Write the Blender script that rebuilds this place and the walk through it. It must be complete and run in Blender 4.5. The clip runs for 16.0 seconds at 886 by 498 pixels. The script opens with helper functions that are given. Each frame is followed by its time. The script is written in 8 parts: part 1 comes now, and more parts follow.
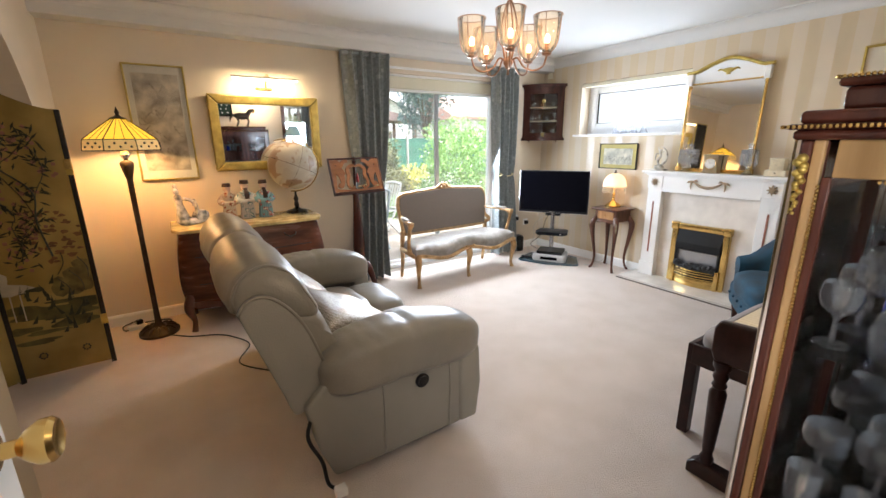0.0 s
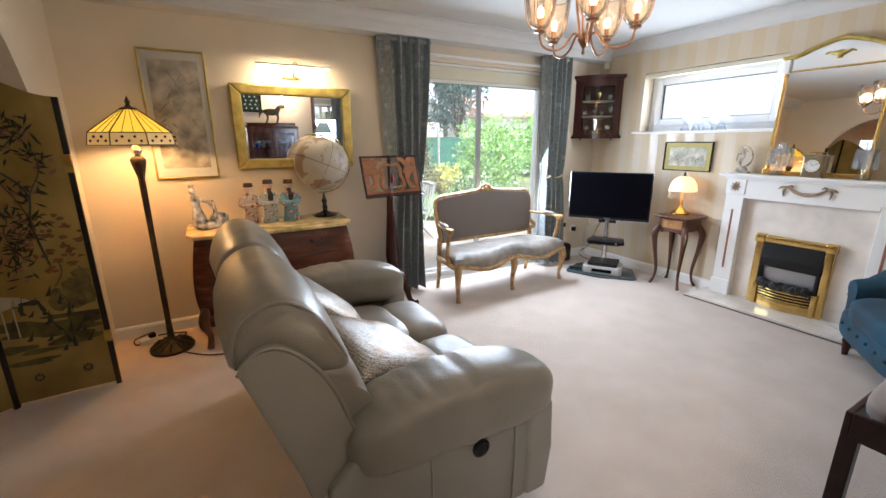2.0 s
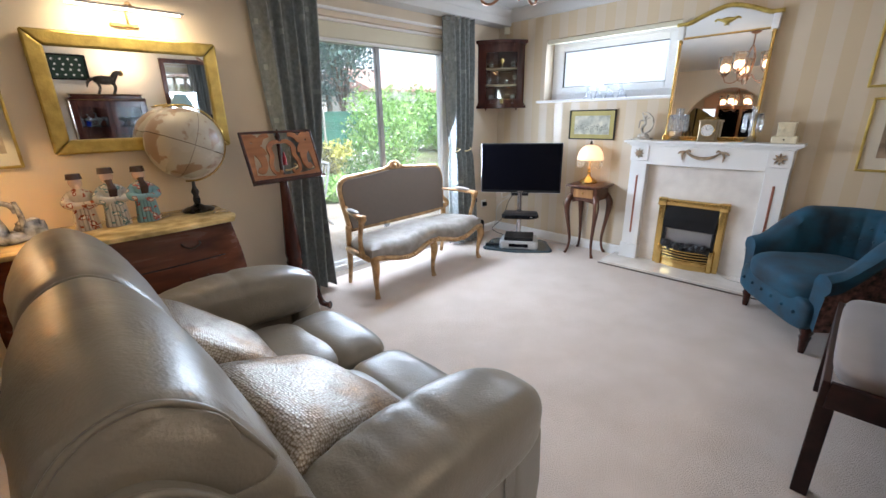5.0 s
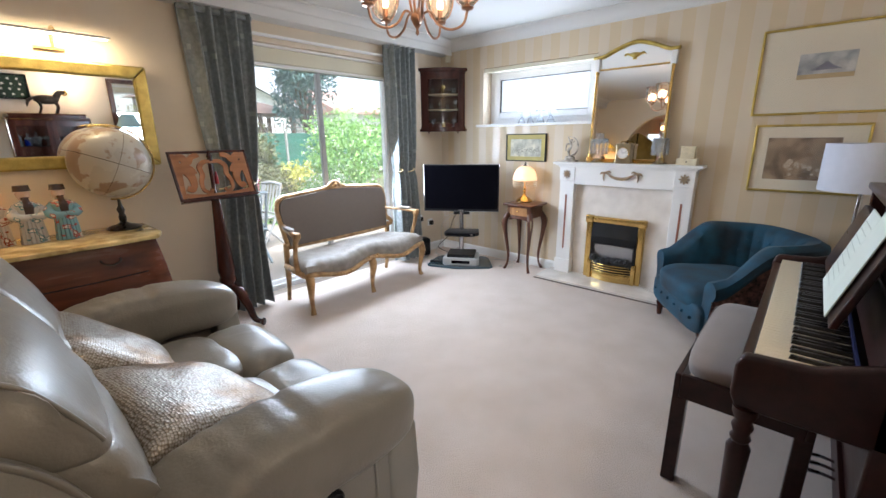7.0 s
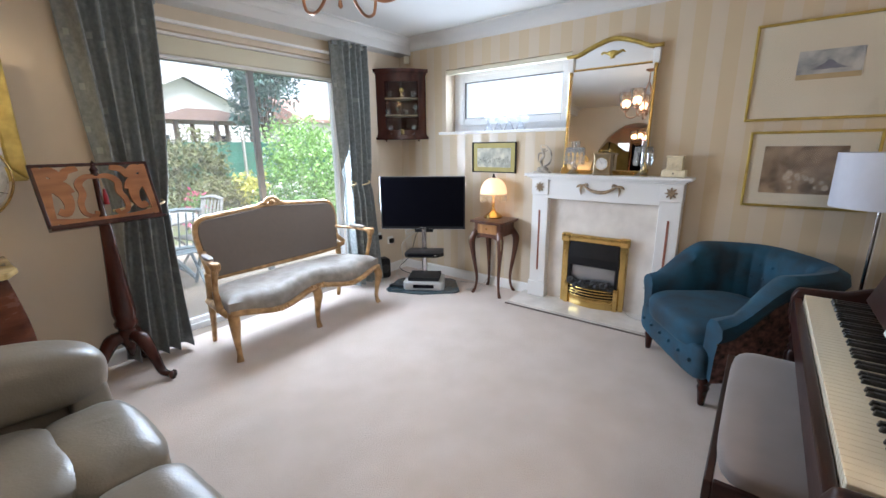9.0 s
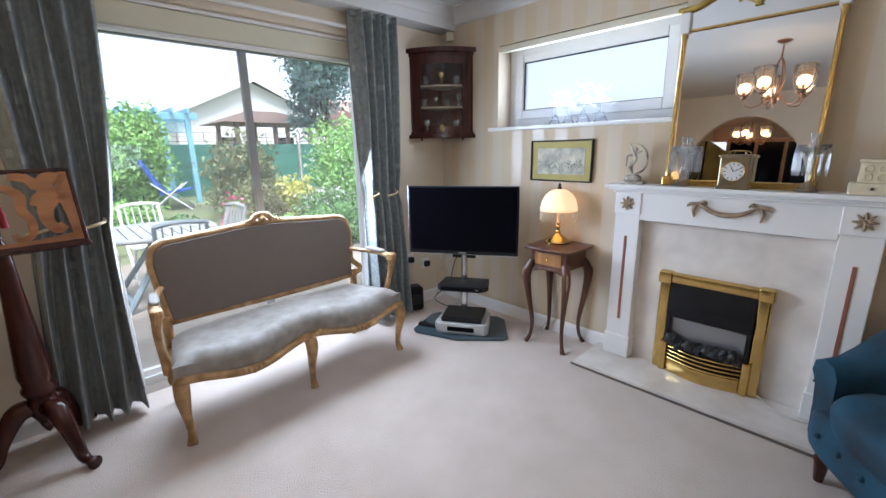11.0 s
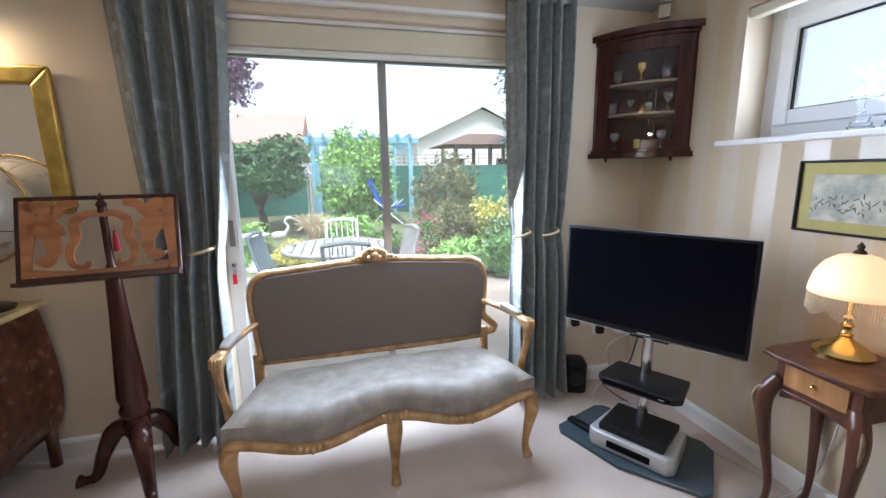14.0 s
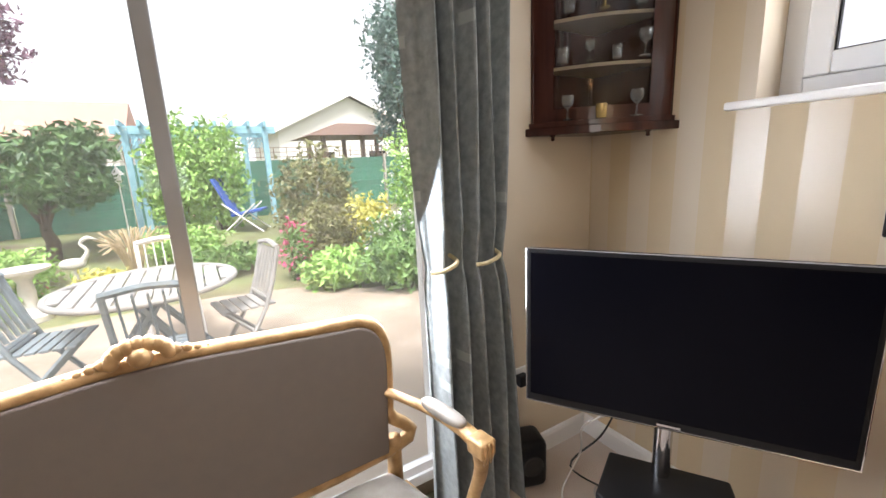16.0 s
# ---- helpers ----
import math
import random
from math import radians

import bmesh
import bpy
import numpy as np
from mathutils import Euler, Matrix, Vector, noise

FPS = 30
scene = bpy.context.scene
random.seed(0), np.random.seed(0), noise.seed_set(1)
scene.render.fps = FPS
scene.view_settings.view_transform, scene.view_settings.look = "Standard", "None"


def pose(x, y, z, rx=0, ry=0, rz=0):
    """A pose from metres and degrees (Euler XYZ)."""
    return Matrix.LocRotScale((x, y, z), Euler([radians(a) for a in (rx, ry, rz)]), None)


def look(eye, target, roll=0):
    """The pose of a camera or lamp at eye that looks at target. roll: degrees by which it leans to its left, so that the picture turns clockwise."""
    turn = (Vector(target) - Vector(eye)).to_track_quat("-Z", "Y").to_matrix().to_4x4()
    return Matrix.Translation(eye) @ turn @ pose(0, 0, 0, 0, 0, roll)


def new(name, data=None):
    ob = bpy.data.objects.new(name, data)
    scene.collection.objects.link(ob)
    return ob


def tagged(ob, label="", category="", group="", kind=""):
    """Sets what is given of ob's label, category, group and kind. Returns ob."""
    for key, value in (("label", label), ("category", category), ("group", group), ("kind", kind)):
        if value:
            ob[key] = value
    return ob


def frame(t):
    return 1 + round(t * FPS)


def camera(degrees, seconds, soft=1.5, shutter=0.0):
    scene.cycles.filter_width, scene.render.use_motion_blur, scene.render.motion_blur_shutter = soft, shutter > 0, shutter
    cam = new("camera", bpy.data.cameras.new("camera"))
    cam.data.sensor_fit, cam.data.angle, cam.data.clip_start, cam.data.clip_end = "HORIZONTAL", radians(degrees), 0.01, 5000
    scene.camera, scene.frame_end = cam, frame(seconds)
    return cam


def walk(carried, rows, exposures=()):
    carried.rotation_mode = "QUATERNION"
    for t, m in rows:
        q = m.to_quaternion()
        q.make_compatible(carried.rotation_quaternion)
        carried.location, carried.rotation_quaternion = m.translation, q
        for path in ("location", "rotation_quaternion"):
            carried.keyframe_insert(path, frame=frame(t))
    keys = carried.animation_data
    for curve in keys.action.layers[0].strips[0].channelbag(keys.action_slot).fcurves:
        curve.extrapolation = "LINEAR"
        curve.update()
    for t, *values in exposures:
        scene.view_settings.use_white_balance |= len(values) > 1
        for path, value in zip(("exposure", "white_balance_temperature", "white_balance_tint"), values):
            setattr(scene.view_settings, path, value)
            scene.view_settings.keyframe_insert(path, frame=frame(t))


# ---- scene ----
cam = camera(94.2, 16.0)
PATH = [
    (0, (0.191, 0.007, 1.438), (1.248, 1.629, 0.934), -0.6),
    (0.5, (0.221, 0.057, 1.424), (1.261, 1.691, 0.926), -0.5),
    (1, (0.272, 0.183, 1.436), (1.289, 1.831, 0.936), -0.4),
    (1.5, (0.287, 0.337, 1.43), (1.274, 2.002, 0.929), -0.3),
    (2, (0.314, 0.478, 1.414), (1.265, 2.164, 0.909), -0.3),
    (2.5, (0.363, 0.621, 1.423), (1.305, 2.307, 0.905), -0.6),
    (3, (0.394, 0.719, 1.424), (1.373, 2.376, 0.881), -1.0),
    (3.5, (0.404, 0.855, 1.427), (1.472, 2.446, 0.855), -1.4),
    (4, (0.403, 0.94, 1.406), (1.583, 2.437, 0.8), -1.6),
    (4.5, (0.402, 0.966, 1.384), (1.681, 2.367, 0.747), -1.5),
    (7, (0.534, 0.613, 1.369), (1.978, 1.894, 0.848), -0.7),
    (7.5, (0.576, 0.601, 1.36), (2.065, 1.839, 0.86), -0.8),
    (8, (0.669, 0.654, 1.365), (2.209, 1.832, 0.877), -0.7),
    (10.5, (1.658, 1.25, 1.361), (3.086, 2.569, 0.891), -0.8),
    (11, (1.845, 1.365, 1.354), (3.184, 2.773, 0.882), -1.0),
    (11.5, (2.058, 1.403, 1.357), (3.289, 2.91, 0.896), -1.2),
    (12, (2.234, 1.467, 1.347), (3.324, 3.085, 0.907), -1.1),
    (12.5, (2.39, 1.568, 1.356), (3.296, 3.301, 0.937), -1.1),
    (13, (2.49, 1.631, 1.375), (3.212, 3.454, 0.979), -0.8),
    (13.5, (2.581, 1.682, 1.368), (3.15, 3.562, 0.989), -0.7),
    (14, (2.614, 1.832, 1.375), (3.082, 3.742, 1.008), -0.8),
    (14.5, (2.63, 2.115, 1.396), (3.066, 4.034, 1.039), -1.2),
    (15, (2.662, 2.402, 1.395), (3.196, 4.293, 1.02), -1.4),
    (15.5, (2.817, 2.611, 1.359), (3.453, 4.472, 0.993), -2.0),
    (16, (2.924, 2.822, 1.361), (3.921, 4.506, 0.946), -2.6),
]
walk(cam, [(t, look(eye, target, roll)) for t, eye, target, roll in PATH], [(0.0, 1.18, 6050, 11), (2.5, 0.92, 5750, 11), (4.5, 0.86, 5650, 11), (8.0, 0.93, 5700, 11), (11.5, 0.53, 5500, 12), (13.5, 0.52, 5600, 12), (15.0, 0.66, 5750, 13), (16.0, 0.72, 6600, 16)])

# ---- world and light ----
SUN_EL, SUN_ROT = radians(55), radians(150)
world = bpy.data.worlds.new("world")
scene.world = world
world.use_nodes = True
wn = world.node_tree.nodes
sky = wn.new("ShaderNodeTexSky")
sky.sky_type, sky.sun_disc = "NISHITA", False
sky.sun_elevation, sky.sun_rotation = SUN_EL, SUN_ROT
sky.air_density, sky.dust_density, sky.ozone_density = 1.0, 6.0, 1.0
wn["Background"].inputs["Strength"].default_value = 0.15
cloud = wn.new("ShaderNodeMixRGB")
cloud.inputs[0].default_value, cloud.inputs[2].default_value = 0.8, (8.0, 8.2, 8.5, 1)
world.node_tree.links.new(sky.outputs[0], cloud.inputs[1])
world.node_tree.links.new(cloud.outputs[0], wn["Background"].inputs["Color"])


def lamp(name, kind, m, energy, color=(1, 1, 1), size=0.1, size_y=None, angle=None):
    li = bpy.data.lights.new(name, kind)
    li.energy, li.color = energy, color
    if kind == "AREA":
        li.size = size
        if size_y:
            li.shape, li.size_y = "RECTANGLE", size_y
    elif kind == "SUN":
        li.angle = angle
    else:
        li.shadow_soft_size = size
    ob = new(name, li)
    ob.matrix_world = m
    return ob


lamp("sun", "SUN", look((0, 0, 20), (4, 10, 0)), 5.0, (1, 0.97, 0.92), angle=radians(20))
# daylight of the sky through the patio door and the high window
lamp("patio_daylight", "AREA", look((2.86, 4.04, 1.12), (2.75, 0, -0.4)), 48, (0.84, 0.925, 1.0), 1.4, 0.95)
lamp("high_window_daylight", "AREA", look((4.58, 2.83, 1.8), (2.0, 2.83, 1.8)), 8, (0.86, 0.935, 1.0), 1.0, 0.36)
# added fill for the sofa's side and near carpet, through a made-up hall window
lamp("hall_fill", "AREA", look((-1.6, -2.34, 1.5), (0.55, 0.9, 0.6)), 42, (1.0, 0.95, 0.88), 1.1, 1.1)


# ---- building helpers ----
def mesh_object(name, bm, material, parent=None, label="", smooth=False):
    me = bpy.data.meshes.new(name)
    bmesh.ops.recalc_face_normals(bm, faces=bm.faces[:])
    bm.to_mesh(me)
    bm.free()
    if material:
        me.materials.append(material)
    if smooth:
        me.shade_smooth()
        if smooth is not True:
            me.set_sharp_from_angle(angle=radians(smooth))
    ob = new(name, me)
    if parent:
        ob.parent = parent
    if label:
        ob["label"] = label
    return ob


def part(name, bm, material, parent, label="", smooth=False):
    return mesh_object(name, bm, material, parent, label, smooth)


def thing(name, m, label, category, group=""):
    ob = new(name)
    ob.empty_display_size = 0.1
    ob.matrix_world = m
    return tagged(ob, label, category, group)


def structure(name, bm, material, label, category, smooth=False):
    return tagged(mesh_object(name, bm, material, None, "", smooth), label, category, kind="structure")


def box(x0, y0, z0, x1, y1, z1, bevel=0.0, seg=2, bm=None, m=None):
    """A box between two corners, its edges rounded."""
    b = bmesh.new()
    r = bmesh.ops.create_cube(b, size=1.0)
    for v in b.verts:
        v.co = Vector(((x0 + x1) / 2 + v.co.x * abs(x1 - x0), (y0 + y1) / 2 + v.co.y * abs(y1 - y0), (z0 + z1) / 2 + v.co.z * abs(z1 - z0)))
    if bevel:
        bmesh.ops.bevel(b, geom=b.edges[:], offset=bevel, segments=seg, affect="EDGES", profile=0.5)
    if m:
        bmesh.ops.transform(b, matrix=m, verts=b.verts)
    return joined(bm, b)


def joined(bm, b):
    if bm is None:
        return b
    me = bpy.data.meshes.new("tmp")
    b.to_mesh(me)
    b.free()
    bm.from_mesh(me)
    bpy.data.meshes.remove(me)
    return bm


def prism(pts, a0, a1, axis="y", bevel=0.0, seg=2, bm=None, m=None):
    """A polygon (u, v) pulled from a0 to a1 along an axis: x takes (y, z), y takes (x, z), z takes (x, y)."""
    b = bmesh.new()
    put = {"x": lambda u, v, a: (a, u, v), "y": lambda u, v, a: (u, a, v), "z": lambda u, v, a: (u, v, a)}[axis]
    lo = [b.verts.new(put(u, v, a0)) for u, v in pts]
    hi = [b.verts.new(put(u, v, a1)) for u, v in pts]
    n = len(pts)
    b.faces.new(lo)
    b.faces.new(hi[::-1])
    for i in range(n):
        b.faces.new((lo[i], hi[i], hi[(i + 1) % n], lo[(i + 1) % n]))
    bmesh.ops.recalc_face_normals(b, faces=b.faces[:])
    if bevel:
        bmesh.ops.bevel(b, geom=b.edges[:], offset=bevel, segments=seg, affect="EDGES", profile=0.5, clamp_overlap=True)
    if m:
        bmesh.ops.transform(b, matrix=m, verts=b.verts)
    return joined(bm, b)


def lathe(profile, seg=24, bm=None, m=None):
    """A turned shape from (radius, height) pairs."""
    b = bmesh.new()
    rings = []
    for r, z in profile:
        if r < 1e-5:
            rings.append([b.verts.new((0, 0, z))])
        else:
            rings.append([b.verts.new((r * math.cos(2 * math.pi * i / seg), r * math.sin(2 * math.pi * i / seg), z)) for i in range(seg)])
    for p, q in zip(rings, rings[1:]):
        for i in range(seg):
            j = (i + 1) % seg
            if len(p) > 1 and len(q) > 1:
                b.faces.new((p[i], p[j], q[j], q[i]))
            elif len(q) > 1:
                b.faces.new((p[0], q[j], q[i]))
            elif len(p) > 1:
                b.faces.new((p[i], p[j], q[0]))
    if len(rings[0]) > 1:
        b.faces.new(rings[0][::-1])
    if len(rings[-1]) > 1:
        b.faces.new(rings[-1])
    if m:
        bmesh.ops.transform(b, matrix=m, verts=b.verts)
    return joined(bm, b)


def spline(pts, n=6):
    """Points of a smooth curve through pts."""
    P = [Vector(p) for p in pts]
    if len(P) < 3:
        return P
    out = []
    for i in range(len(P) - 1):
        a, b, c, d = P[max(i - 1, 0)], P[i], P[i + 1], P[min(i + 2, len(P) - 1)]
        for k in range(n):
            t = k / n
            out.append(0.5 * (2 * b + (c - a) * t + (2 * a - 5 * b + 4 * c - d) * t * t + (3 * b - a - 3 * c + d) * t ** 3))
    out.append(P[-1])
    return out


def tube(pts, radius, seg=8, n=6, bm=None, m=None, flat=1.0, closed=False, cap=True):
    """A round bar along a smooth curve; radius is a number or one for each given point. flat squeezes its section."""
    radii = [radius] * len(pts) if isinstance(radius, (int, float)) else list(radius)
    if n > 1 and len(pts) > 2:
        if closed:
            k = len(pts)
            P = spline([pts[-1], *pts, pts[0], pts[1]], n)[n:n * (k + 1)]
            R = [radii[0]] * len(P)
        else:
            P = spline(pts, n)
            R = [v.x for v in spline([(r, 0, 0) for r in radii], n)]
    else:
        P, R = [Vector(p) for p in pts], radii
    b = bmesh.new()
    rings = []
    up = None
    for i, p in enumerate(P):
        q = P[(i + 1) % len(P)] if closed else P[min(i + 1, len(P) - 1)]
        o = P[i - 1] if closed else P[max(i - 1, 0)]
        d = (q - o).normalized()
        if up is None:
            up = Vector((0, 0, 1)) if abs(d.z) < 0.9 else Vector((1, 0, 0))
        side = d.cross(up).normalized()
        up = side.cross(d).normalized()
        rings.append([b.verts.new(p + R[i] * (math.cos(2 * math.pi * k / seg) * side + flat * math.sin(2 * math.pi * k / seg) * up)) for k in range(seg)])
    pairs = list(zip(rings, rings[1:]))
    if closed:
        pairs.append((rings[-1], rings[0]))
    for p, q in pairs:
        for k in range(seg):
            b.faces.new((p[k], p[(k + 1) % seg], q[(k + 1) % seg], q[k]))
    if cap and not closed:
        b.faces.new(rings[0][::-1])
        b.faces.new(rings[-1])
    if m:
        bmesh.ops.transform(b, matrix=m, verts=b.verts)
    return joined(bm, b)


def pillow(cx, cy, cz, sx, sy, sz, power=3.5, n=8, bm=None, m=None, wobble=0.0, along=None):
    """A stuffed, rounded block of the given centre and full size; along squares its two ends along y."""
    b = bmesh.new()
    bmesh.ops.create_cube(b, size=2.0)
    bmesh.ops.subdivide_edges(b, edges=b.edges[:], cuts=n, use_grid_fill=True)
    for v in b.verts:
        x, y, z = v.co
        s = (abs(x) ** power + abs(y) ** power + abs(z) ** power) ** (-1 / power)
        if along:
            s = ((abs(x) ** power + abs(z) ** power) ** (along / power) + abs(y) ** along) ** (-1 / along)
        w = 1.0
        if wobble:
            w += wobble * noise.noise(Vector((x * 2 + cx * 7, y * 2 + cy * 7, z * 2)))
        v.co = Vector((x * s * sx / 2 * w, y * s * sy / 2 * w, z * s * sz / 2 * w))
    bmesh.ops.transform(b, matrix=(m or Matrix()) @ Matrix.Translation((cx, cy, cz)), verts=b.verts)
    return joined(bm, b)


def ball(cx, cy, cz, r, seg=12, bm=None, sz=1.0):
    b = bmesh.new()
    bmesh.ops.create_uvsphere(b, u_segments=seg, v_segments=max(6, seg * 2 // 3), radius=r)
    for v in b.verts:
        v.co = Vector((cx + v.co.x, cy + v.co.y, cz + v.co.z * sz))
    return joined(bm, b)


def frame_bars(name, w, h, width, depth, material, parent, label="", bevel=0.004):
    """Four mitred bars round a w by h opening in the xz plane, front at -depth."""
    for k, (sx, sz) in enumerate(((0, -1), (0, 1), (-1, 0), (1, 0))):
        if sz:
            pts = [(-w / 2 - width, sz * (h / 2 + width)), (w / 2 + width, sz * (h / 2 + width)), (w / 2, sz * h / 2), (-w / 2, sz * h / 2)]
        else:
            pts = [(sx * (w / 2 + width), -h / 2 - width), (sx * (w / 2 + width), h / 2 + width), (sx * w / 2, h / 2), (sx * w / 2, -h / 2)]
        part(name, prism(pts, -depth, 0, "y", bevel), material, parent, label)


# ---- materials ----
def mat(name, col, rough=0.5, metal=0.0, var=0.12, scale=6.0, bump=0.0, bscale=80.0, col2=None, coat=0.0, sheen=0.0, island=0.0, stretch=(1, 1, 1), spec=0.5):
    """A painted, woven, wooden or metal surface: two scales of colour change, fine relief, uneven gloss."""
    ma = bpy.data.materials.new(name)
    ma.use_nodes = True
    nt = ma.node_tree
    N, L = nt.nodes, nt.links
    p = N["Principled BSDF"]
    co = N.new("ShaderNodeTexCoord")
    mp = N.new("ShaderNodeMapping")
    mp.inputs["Scale"].default_value = stretch
    L.new(co.outputs["Object"], mp.inputs[0])
    big = N.new("ShaderNodeTexNoise")
    big.inputs["Scale"].default_value, big.inputs["Detail"].default_value = scale, 6
    L.new(mp.outputs[0], big.inputs["Vector"])
    ramp = N.new("ShaderNodeValToRGB")
    c1 = [max(0, c * (1 - var)) for c in col]
    c2 = [min(1, c * (1 + var)) for c in (col2 or col)]
    ramp.color_ramp.elements[0].position, ramp.color_ramp.elements[1].position = 0.32, 0.68
    ramp.color_ramp.elements[0].color, ramp.color_ramp.elements[1].color = (*c1, 1), (*c2, 1)
    L.new(big.outputs["Fac"], ramp.inputs[0])
    out = ramp.outputs[0]
    if island:
        info = N.new("ShaderNodeObjectInfo")
        hsv = N.new("ShaderNodeHueSaturation")
        ma_ = N.new("ShaderNodeMapRange")
        ma_.inputs[3].default_value, ma_.inputs[4].default_value = 1 - island, 1 + island
        L.new(info.outputs["Random"], ma_.inputs[0])
        L.new(ma_.outputs[0], hsv.inputs["Value"])
        L.new(out, hsv.inputs["Color"])
        out = hsv.outputs[0]
    L.new(out, p.inputs["Base Color"])
    p.inputs["Roughness"].default_value, p.inputs["Metallic"].default_value = rough, metal
    p.inputs["Coat Weight"].default_value, p.inputs["Sheen Weight"].default_value = coat, sheen
    p.inputs["Coat Roughness"].default_value = 0.12
    p.inputs["Specular IOR Level"].default_value = spec
    rr = N.new("ShaderNodeMapRange")
    rr.inputs[3].default_value, rr.inputs[4].default_value = max(0.02, rough * 0.8), min(1, rough * 1.2)
    L.new(big.outputs["Fac"], rr.inputs[0])
    L.new(rr.outputs[0], p.inputs["Roughness"])
    if bump:
        fine = N.new("ShaderNodeTexNoise")
        fine.inputs["Scale"].default_value, fine.inputs["Detail"].default_value = bscale, 4
        L.new(mp.outputs[0], fine.inputs["Vector"])
        bn = N.new("ShaderNodeBump")
        bn.inputs["Strength"].default_value, bn.inputs["Distance"].default_value = bump, 0.01
        L.new(fine.outputs["Fac"], bn.inputs["Height"])
        L.new(bn.outputs[0], p.inputs["Normal"])
    return ma


def wood(name, dark, light, rough=0.3, along="z", scale=5.0, coat=0.3):
    st = {"x": (0.12, 1, 1), "y": (1, 0.12, 1), "z": (1, 1, 0.12)}[along]
    return mat(name, dark, rough, 0, 0.15, scale * 4, 0.06, 120, light, coat * 0.7, stretch=st, spec=0.3)


def glow(name, col, strength):
    ma = bpy.data.materials.new(name)
    ma.use_nodes = True
    p = ma.node_tree.nodes["Principled BSDF"]
    p.inputs["Base Color"].default_value = (*col, 1)
    p.inputs["Emission Color"].default_value = (*col, 1)
    p.inputs["Emission Strength"].default_value = strength
    return ma


def clear_glass(name, tint=(1, 1, 1), rough=0.0, gloss=1.0, ior=1.45, milk=0.0):
    """A thin pane: light goes straight through, with a sheen by the angle; milk mixes in an even white."""
    ma = bpy.data.materials.new(name)
    ma.use_nodes = True
    N, L = ma.node_tree.nodes, ma.node_tree.links
    N.remove(N["Principled BSDF"])
    tr, gl, fr, mx = N.new("ShaderNodeBsdfTransparent"), N.new("ShaderNodeBsdfGlossy"), N.new("ShaderNodeFresnel"), N.new("ShaderNodeMixShader")
    tr.inputs[0].default_value = (*tint, 1)
    gl.inputs["Roughness"].default_value = rough
    fr.inputs[0].default_value = ior
    L.new(fr.outputs[0], mx.inputs[0])
    L.new(tr.outputs[0], mx.inputs[1])
    L.new(gl.outputs[0], mx.inputs[2])
    L.new(mx.outputs[0], N["Material Output"].inputs[0])
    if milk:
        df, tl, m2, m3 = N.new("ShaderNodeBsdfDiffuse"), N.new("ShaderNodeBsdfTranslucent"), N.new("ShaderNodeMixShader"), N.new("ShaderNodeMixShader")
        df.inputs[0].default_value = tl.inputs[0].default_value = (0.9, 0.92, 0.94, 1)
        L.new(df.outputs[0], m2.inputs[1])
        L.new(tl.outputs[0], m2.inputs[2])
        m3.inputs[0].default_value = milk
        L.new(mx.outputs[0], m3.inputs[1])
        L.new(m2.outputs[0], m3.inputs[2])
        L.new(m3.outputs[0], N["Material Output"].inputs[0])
    return ma


def lit_glass(name, col, emit, strength, trans=0.5, rough=0.35):
    """Translucent lamp glass with its own glow from the bulb inside."""
    ma = bpy.data.materials.new(name)
    ma.use_nodes = True
    p = ma.node_tree.nodes["Principled BSDF"]
    p.inputs["Base Color"].default_value = (*col, 1)
    p.inputs["Roughness"].default_value = rough
    p.inputs["Transmission Weight"].default_value = trans
    p.inputs["Emission Color"].default_value = (*emit, 1)
    p.inputs["Emission Strength"].default_value = strength
    return ma


def wallpaper(name, c1, c2, period, axis, contrast_gloss=0.15):
    """Satin and matt vertical stripes with faint mottling."""
    ma = mat(name, c1, 0.5, 0, 0.03, 3.0, 0.05, 220)
    N, L = ma.node_tree.nodes, ma.node_tree.links
    p = N["Principled BSDF"]
    co = N.new("ShaderNodeTexCoord")
    sp = N.new("ShaderNodeSeparateXYZ")
    L.new(co.outputs["Object"], sp.inputs[0])
    dv = N.new("ShaderNodeMath")
    dv.operation, dv.inputs[1].default_value = "DIVIDE", period
    ad = N.new("ShaderNodeMath")
    ad.operation, ad.inputs[1].default_value = "ADD", 0.019
    L.new(sp.outputs[axis], ad.inputs[0])
    L.new(ad.outputs[0], dv.inputs[0])
    fr = N.new("ShaderNodeMath")
    fr.operation = "FRACT"
    L.new(dv.outputs[0], fr.inputs[0])
    st = N.new("ShaderNodeMath")
    st.operation, st.inputs[1].default_value = "GREATER_THAN", 0.5
    L.new(fr.outputs[0], st.inputs[0])
    no = N.new("ShaderNodeTexNoise")
    no.inputs["Scale"].default_value = 2.2
    L.new(co.outputs["Object"], no.inputs["Vector"])
    mx = N.new("ShaderNodeMixRGB")
    mx.inputs[1].default_value, mx.inputs[2].default_value = (*c1, 1), (*c2, 1)
    L.new(st.outputs[0], mx.inputs[0])
    m2 = N.new("ShaderNodeMixRGB")
    m2.blend_type, m2.inputs[0].default_value = "MULTIPLY", 0.12
    L.new(mx.outputs[0], m2.inputs[1])
    L.new(no.outputs["Fac"], m2.inputs[2])
    L.new(m2.outputs[0], p.inputs["Base Color"])
    rg = N.new("ShaderNodeMapRange")
    rg.inputs[3].default_value, rg.inputs[4].default_value = 0.62, 0.62 - contrast_gloss * 2.2
    L.new(st.outputs[0], rg.inputs[0])
    L.new(rg.outputs[0], p.inputs["Roughness"])
    return ma


